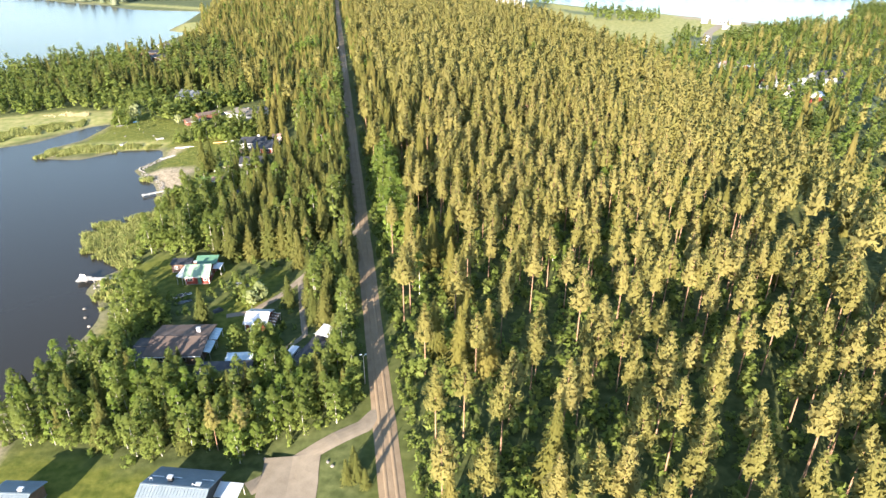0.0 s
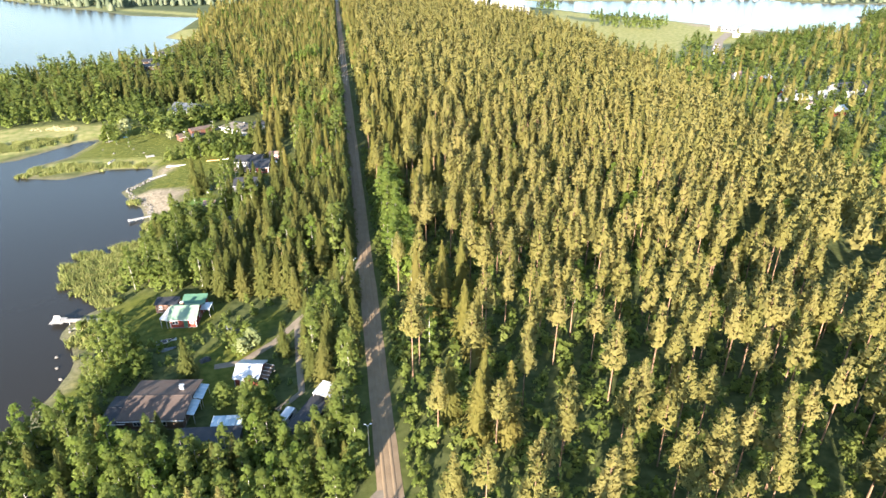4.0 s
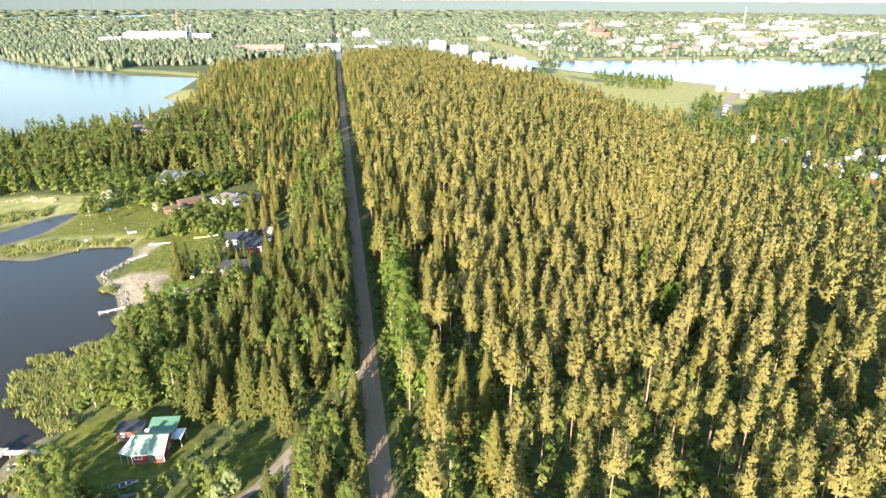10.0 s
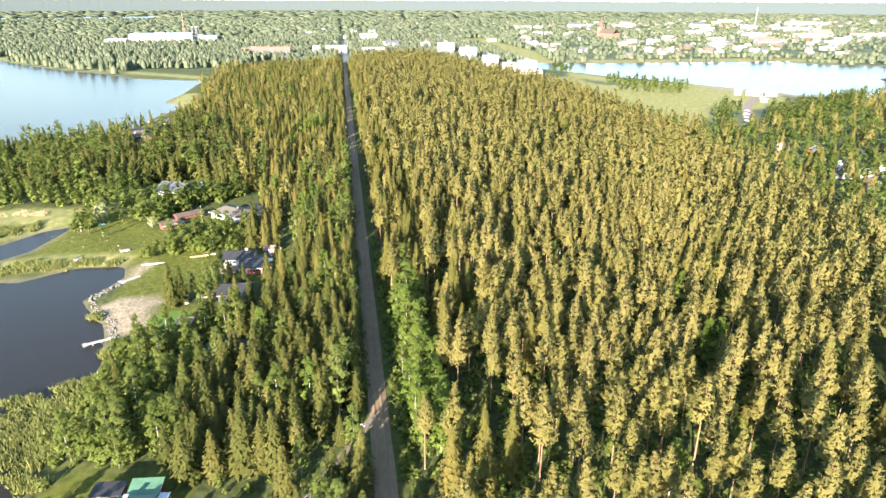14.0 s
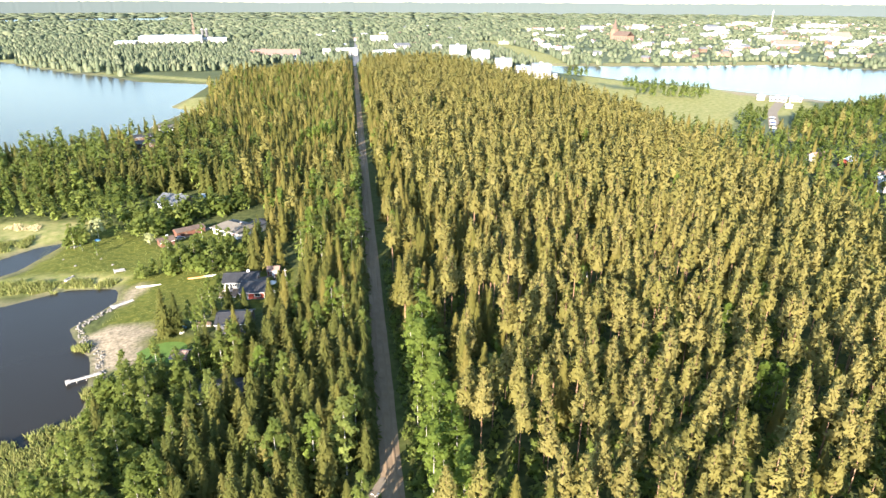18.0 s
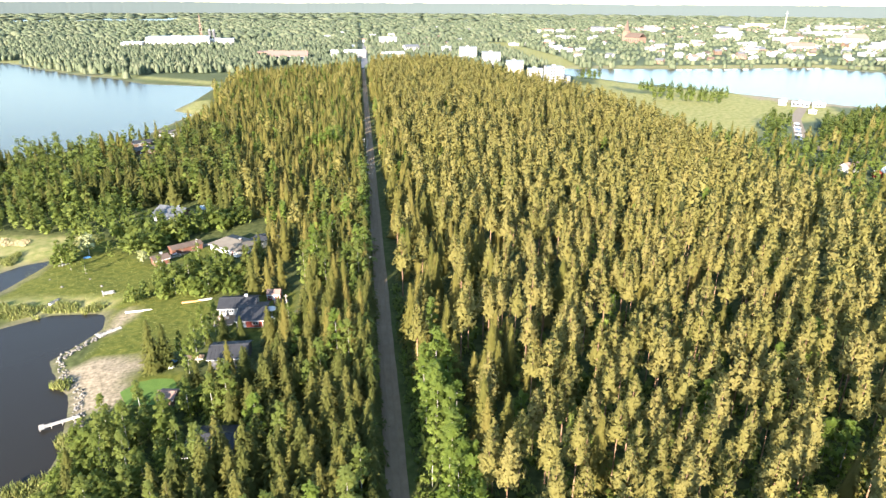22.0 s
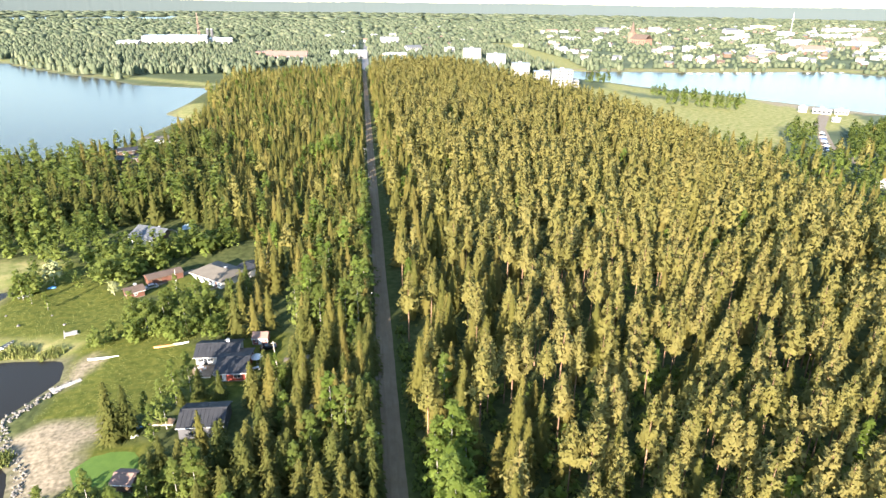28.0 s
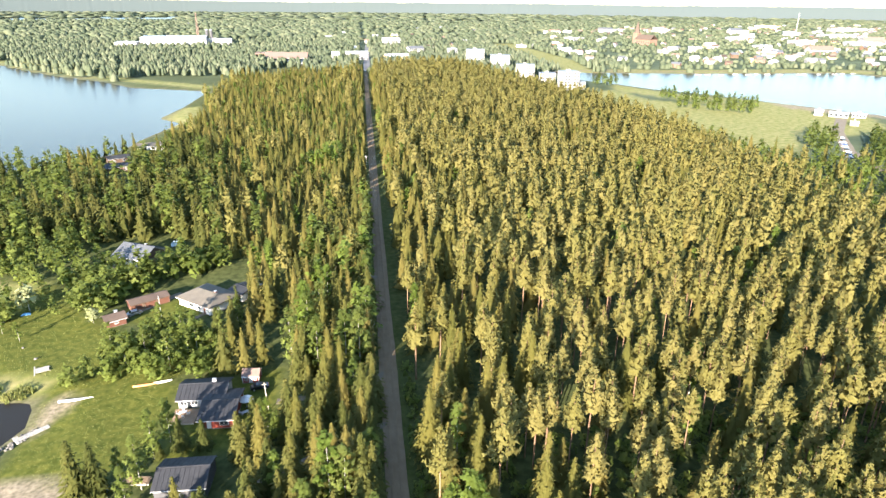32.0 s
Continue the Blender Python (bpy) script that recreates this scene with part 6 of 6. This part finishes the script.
tarp_heap("covered_trailer", at(-51, 210, 14), 4.2, 2.6, 1.3, MAROON, "maroon canvas cover over a trailer on the lawn", "trailer")
tarp_heap("blue_tarpaulin", at(-54.9, 226.9, 63), 2.4, 1.2, 0.7, BLUETARP, "blue tarpaulin over building material", "tarpaulin")
tarp_heap("blue_tarpaulin", at(-104.5, 307.3, 14), 2.6, 1.4, 0.6, BLUETARP, "small blue boat cover on the meadow", "tarpaulin")
tarp_heap("white_sacks", at(-54.7, 224.5, 23), 1.6, 1.2, 0.8, WHITE, "white building sacks beside the timber", "sacks")
tarp_heap("dome_tent", at(-74.5, 361.4, 24), 3.4, 3.0, 1.9, PLASTIC, "pale dome tent behind the house", "tent")
tarp_heap("dark_cover", at(-61.4, 290.4, 14), 3.2, 2.4, 1.2, BLACK, "dark trampoline cover near the flagpole", "cover")
tarp_heap("trestle_cover", at(-39.5, 116.2, 23), 2.6, 1.8, 0.9, BLACK, "dark tarpaulin over a trailer beside the spruce", "cover")

fresh = part("lawn", prism([(-61.2, 209.3), (-64.6, 215.4), (-63.6, 222.6), (-57.3, 223.2), (-50.4, 222), (-48.5, 216.3), (-49, 210.8), (-54.4, 208.3)], -0.35, float(height(-56.3, 216.4)) + 0.12), FRESHLAWN, None)
tagged(fresh, "newly sown vivid green lawn", "lawn", kind="structure")

# stones along the shore
stones = thing("stone_revetment", Matrix(), "pale boulders piled along the lake shore", "stones")
stone_meshes = []
for v in range(6):
    bm = bmesh.new()
    bmesh.ops.create_icosphere(bm, subdivisions=1, radius=0.5)
    for q in bm.verts:
        q.co *= 1 + 0.45 * noise.noise(q.co * 2.1 + Vector((v * 7, 0, 0)))
        q.co.z *= 0.7
    me = bpy.data.meshes.new("stone")
    bm.to_mesh(me)
    bm.free()
    me.materials.append(STONE)
    stone_meshes.append(me)
rnd = random.Random(4)
line = [(-68.5, 193.5), (-71.4, 207.4), (-74.7, 216.4), (-79.6, 222.9), (-86.3, 233.9), (-82.9, 241.4), (-78.6, 249.2)]
for i in range(280):
    k = rnd.random() * (len(line) - 1)
    j = int(k)
    (ax, ay), (bx, by) = line[j], line[j + 1]
    x, y = ax + (bx - ax) * (k - j) + rnd.gauss(0.5, 0.75), ay + (by - ay) * (k - j) + rnd.gauss(0, 0.5)
    o = new("stone", rnd.choice(stone_meshes))
    o.parent = stones
    s = rnd.uniform(0.3, 1.0)
    o.matrix_local = Matrix.LocRotScale((x, y, float(height(x, y)) + 0.15 * s), Euler((rnd.uniform(-0.4, 0.4), rnd.uniform(-0.4, 0.4), rnd.uniform(0, 6))), (s, s * rnd.uniform(0.7, 1.1), s))
for i, (x, y) in enumerate(((-12.8, 57.6), (-12, 56.5), (-24.1, 62), (-74.4, 135.1), (-73.7, 136.6), (-75.1, 136.7), (-72.4, 120.1), (-70.1, 115.7), (-73.9, 124.6), (-102.6, 280.2), (-95.9, 285.9), (-109.3, 287.5), (-90.1, 279.7))):
    o = new("boulder", stone_meshes[i % 6])
    s = 0.7 + 0.12 * (i % 5)
    o.matrix_world = Matrix.LocRotScale((x, y, max(float(height(x, y)), LAKE_Z) + 0.1), Euler((0.2, 0.1, i)), (s, s, s))
    tagged(o, "single pale boulder lying in the grass", "boulder", "shore boulders")

# ---- reeds ----
REEDS = [[(-70, 146.2), (-85.4, 157.3), (-86.3, 164.3), (-91.1, 177.8), (-79.6, 181.5), (-70.9, 188.5), (-66.1, 190.3), (-66.2, 153.6)], [(-69, 189.9), (-65.1, 190.4), (-67, 200.8), (-72.8, 200.1)],
         [(-73.8, 217.7), (-81.5, 226.2), (-86.3, 229.1), (-82.4, 220.2)], [(-135.7, 255.3), (-97.8, 260.7), (-82.4, 260.5), (-83.4, 266.3), (-98.7, 268.9), (-130.1, 267.9)], [(-75.8, 140.8), (-69.1, 141.6), (-65.2, 149), (-71, 148.4)],
         [(-159.1, 280), (-126.4, 306.2), (-130.2, 315.1), (-163.8, 300.3)], [(-71, 124.9), (-67.2, 120.6), (-65.2, 130.2), (-71, 139), (-76.8, 136)]]


def blades(polys, step, k, hgt, material, name, label):
    P = np.concatenate([inside(seed(min(x for x, _ in q), max(x for x, _ in q), min(y for _, y in q), max(y for _, y in q), step, 0.6), q) for q in polys])
    lump = np.array([noise.noise((x * 0.22, y * 0.22, 9.0)) for x, y in P])
    edge = np.max([signed(q, *P.T) for q in polys], 0)
    keep = lump + 0.14 * edge > 0.12
    P, lump = P[keep], lump[keep]
    z = np.maximum(height(*P.T), LAKE_Z - 0.1)
    c = np.concatenate([P, z[:, None]], 1)
    c = np.repeat(c, k, 0)
    a = rng.uniform(0, 6.283, len(c))
    c[:, :2] += rng.normal(0, step * 0.4, (len(c), 2))
    hh = hgt * (0.75 + 0.7 * np.repeat(lump, k) + rng.uniform(-0.2, 0.3, len(c)))
    wd = 0.16 * hgt
    tip = c + np.stack([0.35 * hh * np.cos(a * 3), 0.35 * hh * np.sin(a * 3), hh], 1)
    off = np.stack([wd * np.cos(a), wd * np.sin(a), np.zeros(len(c))], 1)
    v = np.stack([c - off, c + off, tip], 1).reshape(-1, 3)
    o = new(name, mesh_np(name, v, np.arange(len(v)).reshape(-1, 3), material, np.repeat(rng.uniform(0, 1, len(P)), k * 3)))
    tagged(o, label, "reeds", kind="stuff")


blades(REEDS, 0.75, 7, 1.35, REED, "reed_bed", "green and yellow reeds along the lake shore")
blades([[(-66.1, 160.7), (-62.3, 161.2), (-61.8, 165.9), (-65.6, 166.7)]], 0.4, 8, 1.9, DRYREED, "dry_reed_patch", "bright dry straw-coloured reed patch")
blades([[(-154.6, 325.3), (-132.1, 320.7), (-127.4, 326.2), (-145.3, 331.6)]], 0.8, 5, 0.9, DRYREED, "dry_reed_patch", "pale dry reeds on the low meadow")
blades([LAWNS[6], LAWNS[5]], 1.3, 5, 0.28, REED, "grass_tussocks", "tufts of long grass on the lakeside meadow")

# ---- town ----
def block(name, x, y, rot, w, d, h, wall_mat, label, floors=0, bays=0, flat=True, roof_mat=None, balconies=0, group=""):
    """A larger building: walls, roof with parapet, rows of windows and balconies on the side that faces the woods."""
    top = thing(name, at(x, y, rot), label, "building", group)
    part("wall", boxed(-w / 2, -d / 2, -3, w / 2, d / 2, h), wall_mat, top)
    if flat:
        part("roof", boxed(-w / 2 - 0.25, -d / 2 - 0.25, h, w / 2 + 0.25, d / 2 + 0.25, h + 0.5), roof_mat or ROOF_GREY, top)
        part("roof_hatch", boxed(-w * 0.12, -d * 0.15, h + 0.5, w * 0.05, d * 0.15, h + 2.2), wall_mat, top)
    else:
        for s in (-1, 1):
            part("roof", fix(slab(bmesh.new(), [(-w / 2 - 0.6, s * (d / 2 + 0.6), h - 0.2), (w / 2 + 0.6, s * (d / 2 + 0.6), h - 0.2), (w / 2 + 0.6, 0, h + d * 0.22), (-w / 2 - 0.6, 0, h + d * 0.22)], 0.3)), roof_mat or ROOF_RED, top)
        for s in (-1, 1):
            bm = bmesh.new()
            a, b = [[bm.verts.new((s * q, yy, zz)) for yy, zz in ((-d / 2, h - 0.1), (d / 2, h - 0.1), (0, h + d * 0.21))] for q in (w / 2, w / 2 - 0.3)]
            bm.faces.new(a)
            bm.faces.new(b)
            for q in range(3):
                bm.faces.new((a[q], a[(q + 1) % 3], b[(q + 1) % 3], b[q]))
            part("gable", fix(bm), wall_mat, top)
    for f in range(floors):
        for b in range(bays):
            wx = -w / 2 + w * (b + 0.5) / bays
            wz = h * (f + 0.55) / floors
            part("window", boxed(wx - w / bays * 0.33, -d / 2 - 0.08, wz - 0.95, wx + w / bays * 0.33, -d / 2 + 0.1, wz + 0.95), GLASS, top)
            if balconies and b % balconies == 0:
                part("balcony", boxed(wx - w / bays * 0.42, -d / 2 - 1.5, wz - 1.4, wx + w / bays * 0.42, -d / 2 - 0.1, wz - 0.4), FARWHITE, top)
        for s in (-1, 1):
            part("side_window", boxed(s * w / 2 - 0.1, -0.9, h * (f + 0.55) / floors - 0.8, s * w / 2 + 0.1, 0.9, h * (f + 0.55) / floors + 0.8), GLASS, top)
    return top


block("apartment_block", 226, 798, -1, 19.4, 15.2, 18.6, FARWHITE, "white seven-storey apartment block at the wood's edge", 6, 6, balconies=3, group="apartment blocks")
block("apartment_block", 175, 1069, -11, 26.2, 17.1, 21.0, FARWHITE, "white apartment block above the pines", 6, 7, balconies=3, group="apartment blocks")
block("apartment_block", 195, 995, -12, 26.1, 16.8, 19.1, FARWHITE, "long white apartment block with balconies", 6, 7, balconies=2, group="apartment blocks")
block("apartment_block", 210, 918, -12, 22.3, 15.2, 14.6, FARWHITE, "white apartment block behind the pine wood", 5, 6, balconies=3, group="apartment blocks")
block("apartment_block", 222, 863, -13, 18.6, 13.7, 10.2, FARWHITE, "low white apartment block behind the wood", 3, 6, group="apartment blocks")
block("apartment_block", 242, 806, -13, 11.5, 13.2, 7.4, FARWHITE, "low white service building beside the tower block", 2, 4)
block("school_building", 4, 1154, 6, 33.3, 15.3, 9.1, FARWHITE, "white public building with pale roof at the road's end", 3, 9, False, ROOF_WHITE)
block("school_building", -28, 1135, 6, 10.4, 18.9, 11.2, FARWHITE, "white gabled building at the road's end", 3, 3, False, ROOF_WHITE)
block("brick_hall", -98, 1115, -1, 59.9, 30.8, 9, FARWHITE, "long low hall with brick-red roof", 2, 10, False, ROOF_RED)
block("brick_hall", -128, 1177, -1, 45.5, 28.1, 9.9, BRICK, "red brick hall with white base", 2, 8, True, ROOF_RED)
block("low_hall", -72, 1078, 2, 35.2, 16.9, 4.2, FARWHITE, "low white storehouse beside the woods", 1, 8, True, ROOF_WHITE)
block("town_house", 63, 1113, 15, 35.0, 14.6, 8.4, YELLOW, "ochre and white long building beside the woods", 2, 9, False, ROOF_WHITE)
block("town_house", 102, 1226, 16, 26.0, 14.9, 12.1, FARWHITE, "white house with grey roof", 3, 7, False, ROOF_GREY)
block("town_house", 75, 1444, 2, 34.1, 20.9, 12.4, FARWHITE, "large white three-storey villa among trees", 3, 8, False, ROOF_WHITE)
block("town_house", 163, 1214, 10, 13.6, 13.7, 11.9, FARWHITE, "white four-storey house beside the wood", 4, 4, True, ROOF_WHITE)
fac = block("factory", -337, 1454, 8, 115.8, 54.3, 19.3, FARWHITE, "large white factory hall among woods", 2, 14, True, ROOF_WHITE)
block("factory", -265, 1471, 8, 60.2, 41.6, 14.1, FARWHITE, "lower white factory wing", 1, 8, True, ROOF_WHITE)
block("factory", -413, 1416, 8, 36.9, 39.7, 11.1, FARWHITE, "small white factory store", 1, 5, True, ROOF_WHITE)
mast = thing("factory_mast", at(-296, 1465), "red lattice mast beside the factory", "mast")
for sx in (-1, 1):
    for sy in (-1, 1):
        part("leg", tube(bmesh.new(), (sx * 2.2, sy * 2.2, 0), (sx * 0.5, sy * 0.5, 62), 0.4, 0.3, 5), ROOF_RED, mast)
for k in range(10):
    z, w = 4 + k * 5.8, 2.1 - 1.5 * k / 10
    part("brace", boxed(-w, -w, z, w, w, z + 0.35), ROOF_RED, mast)
for x in (-282, -274):
    silo = thing("silo", at(x, 1479), "tall grey factory silo", "silo", "factory silos")
    part("shell", tube(bmesh.new(), (0, 0, 0), (0, 0, 30), 3, 3, 14), DARKWALL, silo)
    part("cap", tube(bmesh.new(), (0, 0, 30), (0, 0, 32), 3.2, 0.8, 14), STEEL, silo)
# church
ch = thing("church", at(645, 1530, 25) @ Matrix.Diagonal((0.85, 0.85, 0.74, 1.0)), "dark red brick church with tall spire", "church")
part("nave", boxed(-14, -30, -3, 14, 20, 17), BRICK, ch)
for s in (-1, 1):
    part("roof", fix(slab(bmesh.new(), [(s * 15, -31, 16.6), (s * 15, 21, 16.6), (0, 21, 30), (0, -31, 30)], 0.4)), ROOF_BROWN, ch)
part("tower", boxed(-7, 20, -3, 7, 34, 34), BRICK, ch)
bm = bmesh.new()
bmesh.ops.create_cone(bm, segments=8, radius1=7.5, radius2=0.2, depth=34, cap_ends=True, matrix=Matrix.Translation((0, 27, 51)))
part("spire", bm, ROOF_BROWN, ch)
for k in range(6):
    part("window", boxed(-14.1, -26 + k * 7.5, 5, -13.9, -24 + k * 7.5, 12), GLASS, ch)
tv = thing("radio_mast", at(1407, 2083), "slender white radio mast above the town", "mast")
part("mast_tube", tube(bmesh.new(), (0, 0, 0), (0, 0, 63), 1.6, 0.6, 8), FARWHITE, tv)
for z in (28, 42, 54):
    part("platform", tube(bmesh.new(), (0, 0, z), (0, 0, z + 1.5), 2.4, 2.4, 10), STEEL, tv)

# shops and works on the bay's far shore
tr = random.Random(11)
for x, y, w, d, h, mt in ((580, 1298, 76, 47, 12.7, FARWHITE), (651, 1324, 59, 35, 18.4, FARWHITE), (741, 1424, 69, 50, 13.9, YELLOW), (951, 1670, 142, 74, 19, FARWHITE), (736, 1213, 79, 37, 15.8, BRICK),
                          (723, 1083, 46, 30, 11.6, FARWHITE), (1302, 1784, 218, 101, 21.8, FARWHITE), (1134, 1470, 208, 108, 19.2, FARWHITE), (1025, 1259, 133, 67, 14.8, FARWHITE), (885, 1278, 141, 75, 15.5, FARWHITE),
                          (1010, 1507, 140, 90, 21.7, FARWHITE), (1321, 1492, 188, 75, 17.1, FARWHITE), (827, 1378, 85, 50, 17, FARWHITE), (1620, 2151, 254, 92, 29.6, FARWHITE), (1138, 1987, 123, 61, 28.1, FARWHITE),
                          (929, 2061, 98, 39, 29.5, FARWHITE), (778, 2103, 140, 50, 21.7, FARWHITE), (1484, 2377, 185, 69, 28.8, YELLOW), (518, 1669, 80, 31, 16, FARWHITE), (400, 1278, 83, 24, 10.6, FARWHITE),
                          (373, 1361, 72, 25, 10.8, FARWHITE), (345, 1455, 72, 25, 9.7, FARWHITE), (602, 2059, 115, 37, 14.4, FARWHITE), (211, 1329, 47, 25, 9.4, FARWHITE), (249, 1102, 33, 20, 7.7, FARWHITE),
                          (1187, 1234, 141, 69, 14.1, FARWHITE), (1410, 1335, 137, 73, 17.2, FARWHITE), (910, 1135, 84, 35, 11.2, FARWHITE), (1212, 1840, 107, 61, 32, FARWHITE)):
    for k, (ox, oy) in enumerate(((0.0, 0.0), (0.42, 0.7))):
        block("town_hall_block", x + ox * w, y + oy * d, tr.uniform(-30, 5), w * (0.3 - 0.08 * k), d * 0.42, h * (0.5 - 0.1 * k), mt, "wide pale commercial building in the town", min(2, max(1, int(h / 8))), 3, tr.random() < 0.75, tr.choice([ROOF_WHITE, ROOF_WHITE, ROOF_GREY, ROOF_RED]), group="town buildings")


def small_house(x, y, rot, w, d, h, wm, rm, label, group):
    top = thing("small_house", at(x, y, rot), label, "house", group)
    bm = bmesh.new()
    pts = [(-d / 2, -2), (d / 2, -2), (d / 2, h), (0, h + d * 0.32), (-d / 2, h)]
    a, b = [bm.verts.new((-w / 2, q, z)) for q, z in pts], [bm.verts.new((w / 2, q, z)) for q, z in pts]
    bm.faces.new(a)
    bm.faces.new(b[::-1])
    for i in range(5):
        bm.faces.new((a[i], a[(i + 1) % 5], b[(i + 1) % 5], b[i]))
    part("wall", fix(bm), wm, top)
    for s in (-1, 1):
        part("roof", fix(slab(bmesh.new(), [(-w / 2 - 0.5, s * (d / 2 + 0.5), h - 0.1), (w / 2 + 0.5, s * (d / 2 + 0.5), h - 0.1), (w / 2 + 0.5, 0, h + d * 0.34), (-w / 2 - 0.5, 0, h + d * 0.34)], 0.25)), rm, top)
    for k in (0, 2):
        part("window", boxed(-w / 2 + w * (k + 0.5) / 3 - 0.8, -d / 2 - 0.06, h * 0.45, -w / 2 + w * (k + 0.5) / 3 + 0.8, -d / 2 + 0.05, h * 0.45 + 1.3), GLASS, top)
    return top


walls = [FARWHITE, FARWHITE, FARWHITE, YELLOW, BRICK, BROWN]
roofs = [ROOF_RED, ROOF_WHITE, ROOF_GREY, ROOF_BEIGE, ROOF_BROWN, ROOF_WHITE]
names = {"white_render": "pale", "ochre_render": "ochre", "red_brick_wall": "brick", "brown_stain": "brown"}
rnames = {"red_tile_roof": "red", "pale_metal_roof": "pale", "grey_metal_roof": "grey", "beige_roof": "beige", "brown_felt_roof": "brown"}
protos = []
for k in range(18):
    wm, rm = walls[k % 6], roofs[(k * 5 + k // 6) % 6]
    protos.append(small_house(550 + k * 30, 1080 + 9 * k + 25 * (k % 3), tr.uniform(-40, 40), tr.uniform(9, 15), tr.uniform(8, 10), tr.uniform(3.5, 6.5), wm, rm,
                              f"{names[wm.name]} town house with {rnames[rm.name]} roof among trees", "town houses"))
n = 0
while n < 245:
    x, y = tr.uniform(330, 2350), 990 + 1750 * tr.random() ** 1.5
    if float(signed(TOWN, x, y)) < 12 or float(signed(BAY, x, y)) > -12:
        continue
    copy_thing(tr.choice(protos), at(x, y, tr.uniform(-60, 60)))
    n += 1
for x, y in ((-180, 1632), (-119, 1693), (-55, 1713), (0, 1340), (56, 1743), (101, 1737), (150, 1839), (-220, 1583), (182, 1627), (219, 1695), (249, 1580), (202, 1452), (142, 1357), (297, 1793), (31, 1554), (-22, 1880),
             (-622, 2414), (-555, 2515), (-483, 2505), (-426, 2493), (-309, 2453), (-206, 2411), (-718, 2758), (205, 2202), (288, 2310), (365, 2119)):
    copy_thing(tr.choice(protos), at(x, y, tr.uniform(-40, 40)))

# houses behind the wood towards the bay, and the bathing beach
for k, (x, y, rot) in enumerate(((264.8, 334.5, 23), (274.3, 342, 23), (266.3, 322.8, 18), (269.7, 313.7, 23), (280.1, 375.4, 33), (272.6, 388.6, 14), (281.9, 326.7, 13), (259.3, 325.2, 43), (264.6, 291.4, 18), (258.8, 304.1, 63))):
    small_house(x, y, rot, 8 + k % 3 * 2, 6 + k % 2, 3, FARWHITE if k % 4 else RED, (ROOF_WHITE, ROOF_RED, ROOF_WHITE, ROOF_GREY)[k % 4], "low pale cottage in a garden behind the wood", "cottages")
small_house(307, 333.9, 13, 24.2, 10.3, 4.4, FARWHITE, ROOF_BLACK, "long white house with dark roof in the woods", "cottages")
for x, y, w, d, h in ((402, 611, 24, 10, 4.3), (391, 621, 11, 9, 5.4), (417, 606, 17, 9, 3.8), (386, 573, 10, 8, 3.2)):
    block("beach_pavilion", x, y, -40, w * 0.6, d * 0.7, h * 0.8, FARWHITE, "white beach pavilion by the bay", 1, 4, True, ROOF_WHITE)
tagged(ribbon("beach_road", [(397, 601), (353, 549), (312, 486), (302.1, 456.9), (293.2, 436.4)], 4, 0.25, LANE, "", step=6), "pale sandy road to the beach", "road", kind="structure")
for k in range(9):
    car("parked_car", at(300 + k * 4.7, 471 + k * 6.9, 124), (CARGREY, CARBLUE, WHITE, CARBLACK)[k % 4], "car parked near the beach")
tagged(ribbon("town_street", [(15, 974), (19, 1153), (28, 1437), (50, 2122)], 4.5, 0.3, ASPHALT, "", step=20), "straight street running on into the town", "road", kind="structure")
tagged(ribbon("shore_road", [(265, 983), (308, 992), (455, 974), (668, 975), (788, 944)], 3, 0.3, LANE, "", step=20), "shore road along the bay", "road", kind="structure")
for k in range(14):
    b = boat("moored_boat", pose(452 + k * 18 + tr.uniform(-5, 5), 940 + tr.uniform(-4, 4), BAY_Z - 0.15, 0, 0, tr.uniform(-20, 20)), 7, 2.4, 1.0, WHITE, ROOF_GREY, "white boat moored at the far shore")
